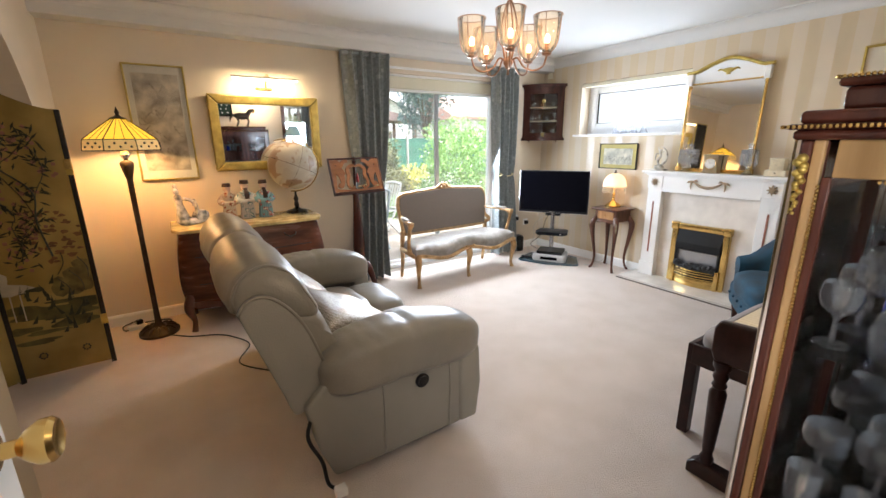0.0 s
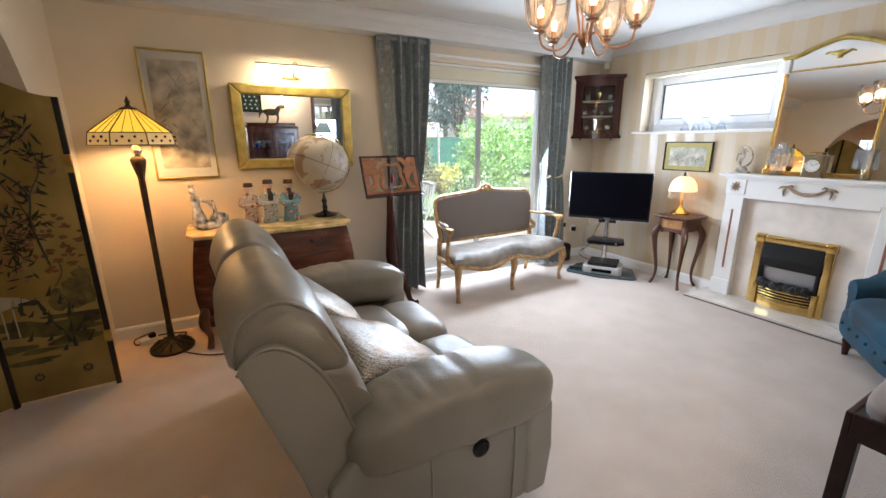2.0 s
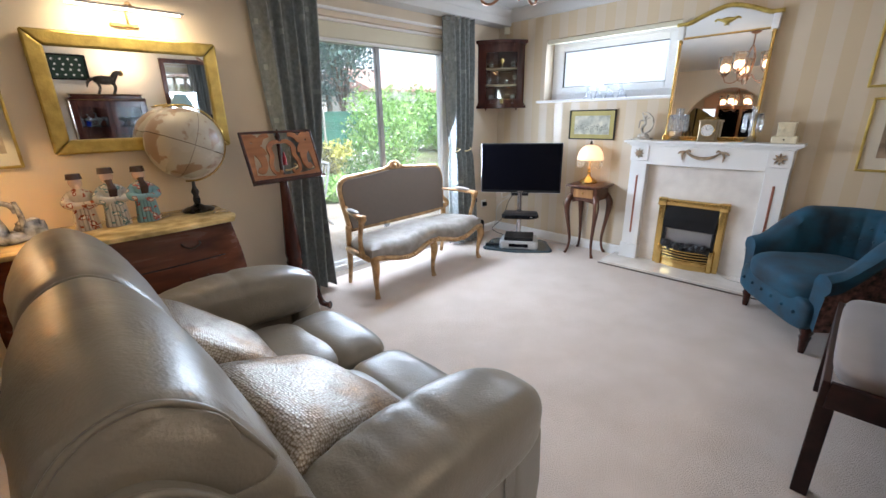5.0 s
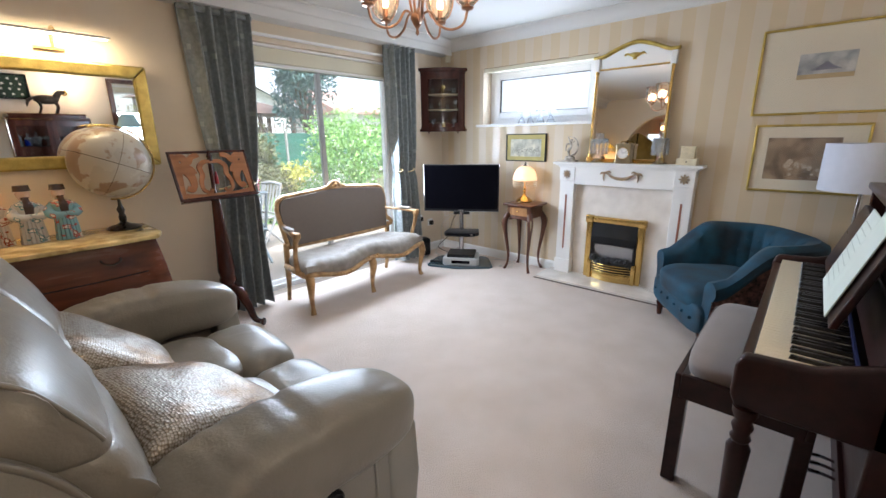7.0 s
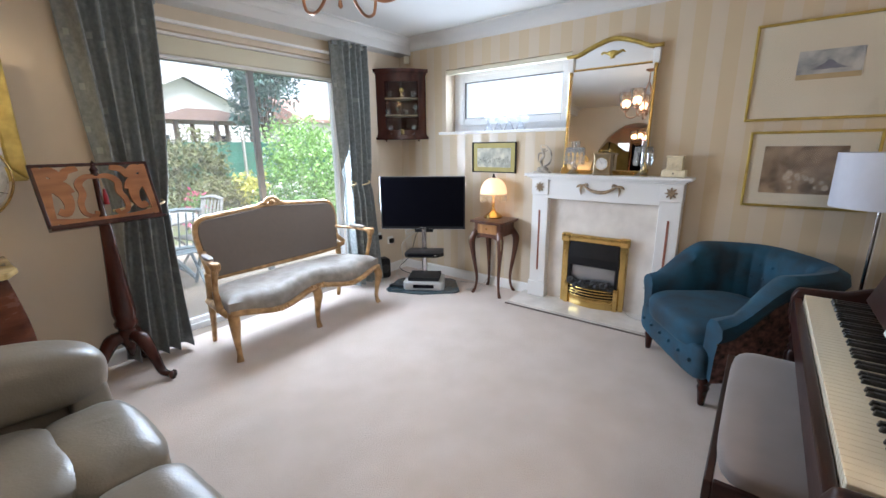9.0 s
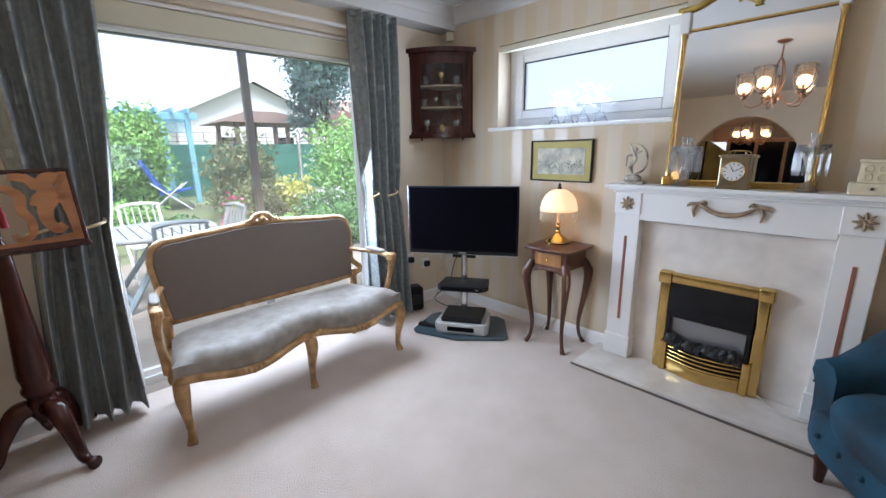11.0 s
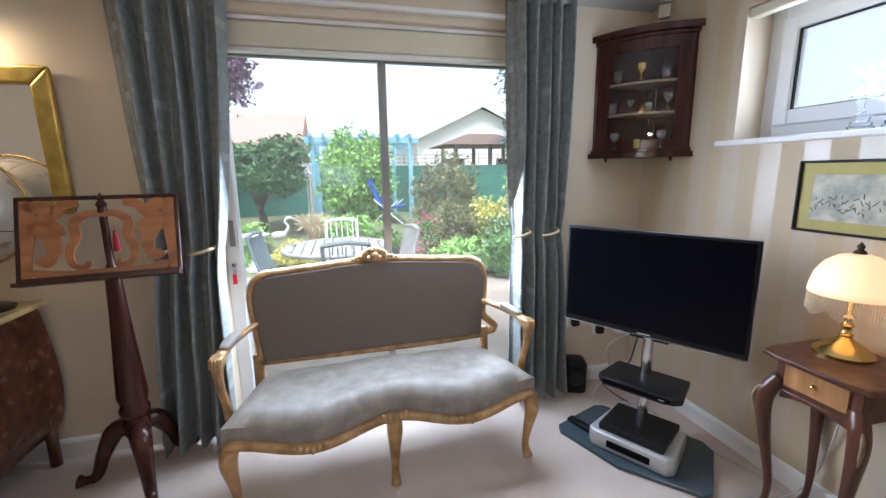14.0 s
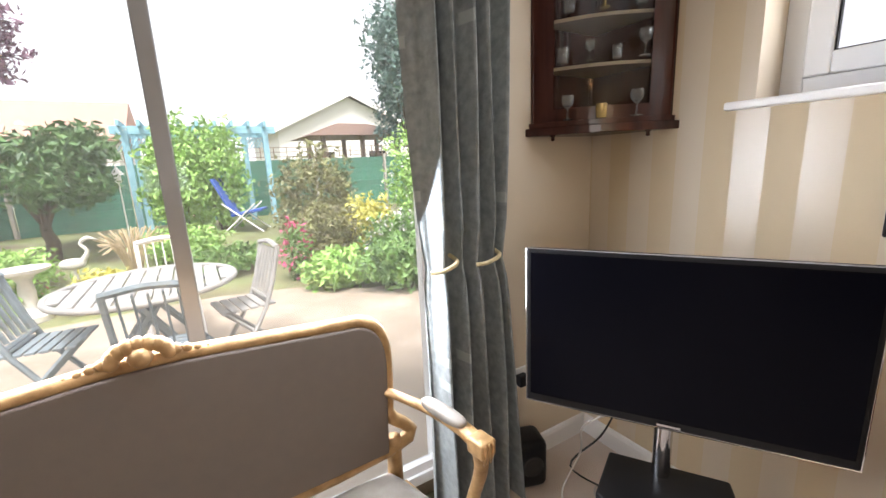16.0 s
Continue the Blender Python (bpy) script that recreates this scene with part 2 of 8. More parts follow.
M_wall = mat("plain_cream_wall", (0.665, 0.573, 0.445), 0.75, 0, 0.03, 2.5, 0.04, 200)
M_stripe = wallpaper("striped_wallpaper", (0.585, 0.468, 0.31), (0.64, 0.545, 0.42), 0.186, 1, 0.16)
M_ceiling = mat("white_ceiling", (0.61, 0.605, 0.59), 0.85, 0, 0.02, 2, 0.05, 90)
M_white = mat("white_gloss_paint", (0.80, 0.79, 0.77), 0.32, 0, 0.02, 4, 0.02, 60)
M_upvc = mat("white_plastic_frame", (0.82, 0.83, 0.84), 0.3, 0, 0.02, 5)
M_alu = mat("grey_aluminium_frame", (0.30, 0.30, 0.30), 0.45, 0.4, 0.06, 8)
M_carpet = mat("pale_wool_carpet", (0.665, 0.55, 0.465), 0.95, 0, 0.02, 4.0, 1.0, 190, (0.71, 0.60, 0.525), sheen=0.15)
M_leather = mat("taupe_leather", (0.21, 0.187, 0.153), 0.34, 0, 0.07, 5, 0.13, 130)
nt = M_leather.node_tree
crease, warp = nt.nodes.new("ShaderNodeTexNoise"), nt.nodes.new("ShaderNodeBump")
crease.inputs["Scale"].default_value, crease.inputs["Detail"].default_value, crease.inputs["Distortion"].default_value = 7, 2, 1.2
warp.inputs["Strength"].default_value, warp.inputs["Distance"].default_value = 0.14, 0.02
nt.links.new(nt.nodes["Mapping"].outputs[0], crease.inputs["Vector"])
nt.links.new(crease.outputs["Fac"], warp.inputs["Height"])
nt.links.new(warp.outputs[0], nt.nodes["Bump"].inputs["Normal"])
M_leather_side = mat("taupe_leather_flat", (0.24, 0.222, 0.19), 0.45, 0, 0.05, 5, 0.15, 160)
M_dark = mat("black_plastic", (0.008, 0.008, 0.009), 0.4, 0, 0.2, 10, spec=0.25)
M_screen = mat("black_glass_screen", (0.003, 0.003, 0.005), 0.15, 0, 0.05, 4, spec=0.06)
M_mahog = wood("mahogany", (0.030, 0.008, 0.006), (0.058, 0.016, 0.010), 0.25)
M_mahogx = wood("mahogany_long", (0.07, 0.017, 0.011), (0.12, 0.032, 0.018), 0.25, "x")
M_piano = wood("piano_mahogany", (0.016, 0.005, 0.0045), (0.03, 0.009, 0.007), 0.3, "x", coat=0.0)
M_walnut = wood("walnut", (0.055, 0.019, 0.011), (0.11, 0.042, 0.023), 0.3)
M_inlay = wood("satinwood_inlay", (0.30, 0.14, 0.05), (0.42, 0.22, 0.09), 0.3)
M_gold = mat("polished_brass", (0.62, 0.43, 0.15), 0.22, 1.0, 0.12, 14)
M_gilt = mat("gilt_frame", (0.48, 0.36, 0.10), 0.38, 0.85, 0.2, 18, 0.15, 90)
M_giltwood = mat("worn_gilt_wood", (0.36, 0.205, 0.082), 0.4, 0.25, 0.2, 18, 0.25, 60, (0.48, 0.30, 0.138))
M_bronze = mat("dark_bronze", (0.055, 0.042, 0.03), 0.45, 0.7, 0.3, 20, 0.2, 60)
M_chrome = mat("chrome", (0.6, 0.6, 0.62), 0.12, 1.0, 0.03, 5)
M_copper = mat("antique_copper", (0.36, 0.20, 0.12), 0.35, 0.95, 0.2, 20)
M_mirror = mat("mirror_silver", (0.86, 0.86, 0.85), 0.01, 1.0, 0.0, 1)
M_glass = clear_glass("clear_glass")
M_thin = clear_glass("thin_cabinet_pane", ior=1.18)
# milk in the clear pane paints a bright haze over the garden
M_pane = clear_glass("hazed_window_pane", (0.97, 0.98, 0.98), 0.0, ior=1.2, milk=0.075)
M_curtain = mat("teal_grey_damask", (0.18, 0.202, 0.205), 0.5, 0, 0.10, 34, 0.15, 120, (0.24, 0.265, 0.265), sheen=0.15)
nt = M_curtain.node_tree
flat_, cell, spot, tone = nt.nodes.new("ShaderNodeMapping"), nt.nodes.new("ShaderNodeTexVoronoi"), nt.nodes.new("ShaderNodeValToRGB"), nt.nodes.new("ShaderNodeMixRGB")
flat_.inputs["Scale"].default_value = (14, 0, 9)
cell.inputs["Scale"].default_value, cell.inputs["Randomness"].default_value = 1.0, 0.6
cell.distance = "CHEBYCHEV"
spot.color_ramp.elements[0].position, spot.color_ramp.elements[0].color = 0.14, (1, 1, 1, 1)
spot.color_ramp.elements[1].position, spot.color_ramp.elements[1].color = 0.18, (0, 0, 0, 1)
tone.inputs[2].default_value = (0.33, 0.355, 0.35, 1)
nt.links.new(nt.nodes["Texture Coordinate"].outputs["Object"], flat_.inputs[0])
nt.links.new(flat_.outputs[0], cell.inputs["Vector"])
nt.links.new(cell.outputs["Distance"], spot.inputs[0])
nt.links.new(spot.outputs[0], tone.inputs[0])
nt.links.new(nt.nodes["Color Ramp"].outputs[0], tone.inputs[1])
nt.links.new(tone.outputs[0], nt.nodes["Principled BSDF"].inputs["Base Color"])
M_velvet = mat("teal_velvet", (0.002, 0.021, 0.042), 0.75, 0, 0.3, 7, 0.1, 150, (0.004, 0.05, 0.09), sheen=0.05)
M_damask = mat("silver_grey_damask", (0.205, 0.178, 0.15), 0.5, 0, 0.05, 15, 0.12, 160, (0.30, 0.268, 0.235), sheen=0.1)
M_settee_back = mat("taupe_weave", (0.142, 0.11, 0.087), 0.7, 0, 0.05, 30, 0.15, 500)
M_marble = mat("cream_marble", (0.66, 0.60, 0.54), 0.16, 0, 0.07, 5, 0, 1, (0.74, 0.69, 0.63))
M_siena = mat("siena_marble", (0.52, 0.36, 0.12), 0.15, 0, 0.3, 9, 0, 1, (0.72, 0.56, 0.27))
M_coal = mat("black_coal", (0.02, 0.02, 0.022), 0.5, 0, 0.4, 20, 0.4, 30)
M_pale = mat("pale_paper", (0.72, 0.66, 0.54), 0.8, 0, 0.05, 8)

# ---- the room ----
XE, YB, YS, XW, ZC = 4.45, 4.08, -0.12, -0.42, 2.42
DOOR_L, DOOR_R, DOOR_T = 2.00, 3.74, 2.13
WIN_S, WIN_N, WIN_B, WIN_T = 2.205, 3.465, 1.505, 2.085

structure("floor", box(XW - 3.6, YS - 2.2, -0.12, XE + 0.02, YB + 0.02, 0.0), M_carpet, "pale beige wool carpet, lightly worn", "floor")

bm = box(XW - 3.6, YB, -0.12, DOOR_L, YB + 0.26, 2.6)
box(DOOR_R, YB, -0.12, XE + 0.26, YB + 0.26, 2.6, bm=bm)
box(DOOR_L, YB, DOOR_T, DOOR_R, YB + 0.26, 2.6, bm=bm)
structure("wall_north", bm, M_wall, "plain cream papered wall with a wide patio door opening", "wall")

bm = box(XE, YS - 2.2, -0.12, XE + 0.26, WIN_S, 2.6)
box(XE, WIN_N, -0.12, XE + 0.26, YB, 2.6, bm=bm)
box(XE, WIN_S, -0.12, XE + 0.26, WIN_N, WIN_B, bm=bm)
box(XE, WIN_S, WIN_T, XE + 0.26, WIN_N, 2.6, bm=bm)
structure("wall_east", bm, M_stripe, "cream and gold striped papered wall with a high window", "wall")

bm = box(0.70, YS - 0.12, -0.1, XE, YS, 2.6)
box(XW - 0.14, YS - 0.12, -0.1, -0.12, YS, 2.6, bm=bm)
box(-0.12, YS - 0.12, 2.04, 0.70, YS, 2.6, bm=bm)
structure("wall_south", bm, M_wall, "plain cream papered wall with a doorway", "wall")

# the archway to the dining end
ARCH_S, ARCH_N, SPRING, CROWN = 2.0, 3.60, 0.96, 2.11
mid, half = (ARCH_S + ARCH_N) / 2, (ARCH_N - ARCH_S) / 2
arc = [(mid + half * math.cos(math.pi * k / 24), SPRING + (CROWN - SPRING) * math.sin(math.pi * k / 24)) for k in range(25)]
bm = bmesh.new()
box(XW - 0.14, YS, -0.1, XW, ARCH_S, 2.6, bm=bm)
box(XW - 0.14, ARCH_N, -0.1, XW, YB, 2.6, bm=bm)
for (y1, z1), (y0, z0) in zip(arc, arc[1:]):
    prism([(y0, z0), (y1, z1), (y1, 2.6), (y0, 2.6)], XW - 0.14, XW, "x", bm=bm)
bmesh.ops.remove_doubles(bm, verts=bm.verts, dist=0.0005)
structure("wall_west", bm, M_wall, "plain cream papered wall with a wide arch to the dining end", "wall")

structure("ceiling", box(XW - 3.6, YS - 2.2, ZC, XE + 0.02, YB + 0.02, ZC + 0.1), M_ceiling, "white painted plaster ceiling", "ceiling")


def cove(h, d, steps=8):
    """A coving's section: from the wall, down and out to the ceiling."""
    return [(0, 0), (0, -h)] + [(0.012 + (d - 0.012) * (1 - math.cos(math.pi / 2 * k / steps)), -h + 0.012 + (h - 0.024) * math.sin(math.pi / 2 * k / steps)) for k in range(steps + 1)] + [(d, 0)]


sec = cove(0.11, 0.11)
structure("coving", prism([(XE - u, ZC + v) for u, v in sec], YS, YB, "y"), M_ceiling, "white curved plaster coving", "coving")
structure("coving", prism([(YS + u, ZC + v) for u, v in sec], XW, XE, "x"), M_ceiling, "white curved plaster coving", "coving")
# boxed curtain pelmet with its own coving along the garden wall
bm = box(XW, YB - 0.165, 2.275, XE, YB, ZC, 0.003)
prism([(YB - 0.165 - u, ZC + v) for u, v in cove(0.075, 0.08)], XW, XE, "x", bm=bm)
structure("pelmet", bm, M_ceiling, "white boxed-in pelmet and coving over the curtains", "pelmet")
structure("curtain_track", box(1.72, YB - 0.05, 2.165, 3.85, YB - 0.012, 2.185, 0.004), M_white, "white plastic curtain track", "curtain track")


def skirting(name, pts):
    return structure(name, pts, M_white, "white gloss skirting board", "skirting")


prof = [(0, 0), (0.016, 0), (0.016, 0.075), (0.010, 0.09), (0, 0.095)]
skirting("baseboard", prism([(YB - u, v) for u, v in prof], XW, DOOR_L - 0.02, "x"))
skirting("baseboard", prism([(YB - u, v) for u, v in prof], DOOR_R + 0.02, XE, "x"))
skirting("baseboard", prism([(XE - u, v) for u, v in prof], 2.47, YB - 0.016, "y"))
skirting("baseboard", prism([(XE - u, v) for u, v in prof], YS, 1.28, "y"))
skirting("baseboard", prism([(YS + u, v) for u, v in prof], 0.78, XE, "x"))

# closing walls of the hall and the dining end
bm = box(XW - 3.74, YS - 2.2, -0.1, XW - 3.6, 3.80, 2.6)
box(XW - 3.74, 3.80, -0.1, XW - 3.6, YB, 0.95, bm=bm)
box(XW - 3.74, 3.80, 2.05, XW - 3.6, YB, 2.6, bm=bm)
# south side, left open for the made-up hall window
for x0, z0, x1, z1 in ((XW - 3.6, -0.1, -2.2, 2.6), (-1.0, -0.1, XE, 2.6), (-2.2, -0.1, -1.0, 0.9), (-2.2, 2.1, -1.0, 2.6)):
    box(x0, YS - 2.34, z0, x1, YS - 2.2, z1, bm=bm)
box(1.2, YS - 2.2, -0.1, 1.34, YS - 0.12, 2.6, bm=bm)
# unseen partition, added to keep the hall fill off the folding screen
box(XW - 3.6, YS - 0.12, -0.1, XW - 0.14, YS, 2.6, bm=bm)
structure("wall_far", bm, M_wall, "plain cream wall of the rooms beyond", "wall")

# unseen hall window, added round the fill lamp's opening
hwn = tagged(new("added_hall_window"), "added white-framed hall window with obscure glass, out of view", "window", kind="structure")
for x0, z0, x1, z1 in ((-2.2, 0.9, -2.13, 2.1), (-1.07, 0.9, -1.0, 2.1), (-2.13, 0.9, -1.07, 0.97), (-2.13, 2.03, -1.07, 2.1)):
    part("window_frame", box(x0, YS - 2.32, z0, x1, YS - 2.26, z1, 0.004), M_upvc, hwn)
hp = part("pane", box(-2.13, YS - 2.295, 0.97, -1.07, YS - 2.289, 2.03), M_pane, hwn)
hp.visible_shadow = False

# ---- patio door ----
win = tagged(new("door_patio"), "white-framed sliding glass patio door to the garden", "patio door", kind="structure")
YD = 4.21
for x0, z0, x1, z1 in ((DOOR_L, 0.0, DOOR_L + 0.07, DOOR_T), (DOOR_R - 0.07, 0.0, DOOR_R, DOOR_T), (DOOR_L + 0.07, 1.985, DOOR_R - 0.07, DOOR_T), (DOOR_L + 0.07, 0.0, DOOR_R - 0.07, 0.05)):
    part("door_frame", box(x0, YD, z0, x1, YD + 0.09, z1, 0.004), M_upvc, win)
part("mullion", box(2.848, YD + 0.01, 0.05, 2.892, YD + 0.055, 1.985, 0.004), M_alu, win, "grey aluminium meeting stile")
part("top_rail", box(DOOR_L + 0.07, YD + 0.012, 1.965, DOOR_R - 0.07, YD + 0.05, 1.985, 0.002), M_alu, win, "grey aluminium top rail")
part("bottom_rail", box(DOOR_L + 0.07, YD + 0.012, 0.05, DOOR_R - 0.07, YD + 0.05, 0.09, 0.002), M_upvc, win)
for x0, x1, y in ((DOOR_L + 0.07, 2.85, YD + 0.028), (2.89, DOOR_R - 0.07, YD + 0.04)):
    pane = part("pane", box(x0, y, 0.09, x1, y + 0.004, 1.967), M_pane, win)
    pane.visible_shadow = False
part("latch", box(DOOR_L + 0.03, YD - 0.012, 1.0, DOOR_L + 0.055, YD, 1.14, 0.004), M_alu, win, "grey latch plate")
bm = lathe([(0.0, 0), (0.012, 0), (0.012, 0.03), (0, 0.03)], 10, m=Matrix.Translation((DOOR_L + 0.042, YD, 0.9)) @ pose(0, 0, 0, 90))
part("lock", bm, M_chrome, win)
kr = thing("key_tag", pose(DOOR_L + 0.042, YD - 0.034, 0.9), "red plastic key tag hanging from the patio door lock", "key tag")
part("key", box(-0.003, -0.01, -0.05, 0.003, 0.03, 0.004, 0.001), M_chrome, kr)
part("tag", box(-0.011, -0.012, -0.10, 0.011, -0.006, -0.045, 0.003), mat("red_plastic", (0.6, 0.02, 0.03), 0.35), kr)
M_blind = mat("cream_blind_fabric", (0.66, 0.62, 0.48), 0.8, 0, 0.03, 4, 0.1, 300)
bl = thing("roller_blind", pose(2.87, 4.15, 2.045), "cream pleated blind drawn up under the patio door lintel", "blind")
part("fold", box(-0.79, -0.026, -0.06, 0.79, 0.026, 0.06, 0.012, 3), M_blind, bl)
part("headrail", box(-0.79, -0.03, 0.062, 0.79, 0.03, 0.083, 0.004), M_white, bl)
part("bottom_bar", box(-0.79, -0.028, -0.082, 0.79, 0.028, -0.062, 0.004), M_white, bl)

# ---- high window ----
hw = tagged(new("window_high"), "white-framed high window with etched obscure glass", "window", kind="structure")
XF = 4.60
F1, F2 = 0.06, 0.125
for y0, z0, y1, z1 in ((WIN_S, WIN_B, WIN_S + F1, WIN_T), (WIN_N - F1, WIN_B, WIN_N, WIN_T), (WIN_S + F1, WIN_T - F1, WIN_N - F1, WIN_T), (WIN_S + F1, WIN_B, WIN_N - F1, WIN_B + F1)):
    part("window_frame", box(XF, y0, z0, XF + 0.07, y1, z1, 0.004), M_upvc, hw)
for y0, z0, y1, z1 in ((WIN_S + F1, WIN_B + F1, WIN_S + F2, WIN_T - F1), (WIN_N - F2, WIN_B + F1, WIN_N - F1, WIN_T - F1), (WIN_S + F2, WIN_T - 0.115, WIN_N - F2, WIN_T - F1), (WIN_S + F2, WIN_B + F1, WIN_N - F2, WIN_B + F2)):
    part("sash_bar", box(XF - 0.012, y0, z0, XF + 0.05, y1, z1, 0.006), M_upvc, hw)
for y0, z0, y1, z1 in ((WIN_S + F2, WIN_B + F2, WIN_S + F2 + 0.005, WIN_T - 0.115), (WIN_N - F2 - 0.005, WIN_B + F2, WIN_N - F2, WIN_T - 0.115), (WIN_S + F2 + 0.005, WIN_T - 0.12, WIN_N - F2 - 0.005, WIN_T - 0.115), (WIN_S + F2 + 0.005, WIN_B + F2, WIN_N - F2 - 0.005, WIN_B + F2 + 0.005)):
    part("gasket", box(XF + 0.004, y0, z0, XF + 0.018, y1, z1), M_dark, hw, "thin black glazing gasket")
M_frost = lit_glass("obscure_glass", (0.70, 0.725, 0.76), (0.78, 0.87, 1.0), 0.0, 1.0, 0.3)
fb = M_frost.node_tree
vo, bn = fb.nodes.new("ShaderNodeTexNoise"), fb.nodes.new("ShaderNodeBump")
vo.inputs["Scale"].default_value, vo.inputs["Distortion"].default_value = 22, 1.2
bn.inputs["Strength"].default_value, bn.inputs["Distance"].default_value = 0.5, 0.004
fb.links.new(vo.outputs["Fac"], bn.inputs["Height"])
fb.links.new(bn.outputs[0], fb.nodes["Principled BSDF"].inputs["Normal"])
fp = part("pane", box(XF + 0.02, WIN_S + F2, WIN_B + F2, XF + 0.026, WIN_N - F2, WIN_T - 0.115), M_frost, hw, "obscure patterned glass")
fp.visible_shadow = False
part("window_sill", box(XE - 0.035, WIN_S - 0.03, WIN_B - 0.025, XF, WIN_N + 0.075, WIN_B, 0.006), M_white, hw, "white painted sill")
part("blind_rail", box(XE + 0.01, WIN_S, WIN_T - 0.045, XE + 0.06, WIN_N, WIN_T - 0.002, 0.008), M_blind, hw, "cream rolled blind")

# ---- room door, open against the wall ----
dr = tagged(new("door_room"), "white painted panel door standing open with a brass knob", "door", kind="structure")
dr.matrix_world = pose(-0.125, YS + 0.02, 0.005, 0, 0, 86)
leaf = part("leaf", box(0, -0.02, 0, 0.835, 0.02, 1.98, 0.003), M_white, dr)
for z0, z1 in ((0.2, 0.85), (1.05, 1.8)):
    for x0, x1 in ((0.1, 0.34), (0.42, 0.66)):
        part("panel", box(x0, -0.026, z0, x1, 0.026, z1, 0.008), M_white, leaf)
for s in (-1, 1):
    part("door_knob", lathe([(0.0, 0), (0.026, 0.0), (0.026, 0.006), (0.011, 0.01), (0.011, 0.028), (0.02, 0.036), (0.029, 0.05), (0.0295, 0.062), (0.024, 0.068), (0.018, 0.066), (0.0, 0.064)], 24, m=Matrix.Translation((0.785, s * 0.02, 1.06)) @ pose(0, 0, 0, -90 * s)), M_gold, leaf, "polished brass knob", 40)
bm = box(-0.19, YS - 0.125, 0, -0.12, YS + 0.015, 2.11, 0.004)
box(0.70, YS - 0.125, 0, 0.77, YS + 0.015, 2.11, 0.004, bm=bm)
box(-0.12, YS - 0.125, 2.04, 0.70, YS + 0.015, 2.11, 0.004, bm=bm)
structure("door_architrave", bm, M_white, "white gloss door frame", "door frame")


# ---- sofa ----
def stuffed_roll(profile, y0, y1, r, crown):
    """An upholstered roll: a closed (x, z) profile along y, its ends rounded by r, a little fuller in the middle."""
    b = bmesh.new()
    ring = [(p.x, p.z) for p in spline([(x, 0, z) for x, z in profile + profile[:1]], 4)][:-1]
    cx, cz = sum(p[0] for p in ring) / len(ring), sum(p[1] for p in ring) / len(ring)
    steps = [r * (1 - math.cos(math.pi / 2 * k / 5)) for k in range(6)]
    w = y1 - y0
    ys = steps + [r + (w - 2 * r) * k / 14 for k in range(1, 14)] + [w - d for d in steps[::-1]]
    rows = []
    for d in ys:
        e = min(d, w - d)
        inset = r - math.sqrt(max(0.0, r * r - (r - min(e, r)) ** 2))
        fuller = crown * math.sin(math.pi * d / w)
        row = []
        for k, (x, z) in enumerate(ring):
            v = Vector((x - cx, 0, z - cz))
            size = v.length
            fold = 0.004 * noise.noise(Vector((x * 14, (y0 + d) * 9, z * 14))) + 0.0035 * noise.noise(Vector((x * 9, (y0 + d) * 38, z * 9)))
            v *= max(0.1, size - inset * 0.8 + fuller + fold) / size
            row.append(b.verts.new((cx + v.x, y0 + d, cz + v.z)))
        rows.append(row)
    n = len(ring)
    for p, q in zip(rows, rows[1:]):
        for k in range(n):
            b.faces.new((p[k], p[(k + 1) % n], q[(k + 1) % n], q[k]))
    b.faces.new(rows[0])
    b.faces.new(rows[-1][::-1])
    return b


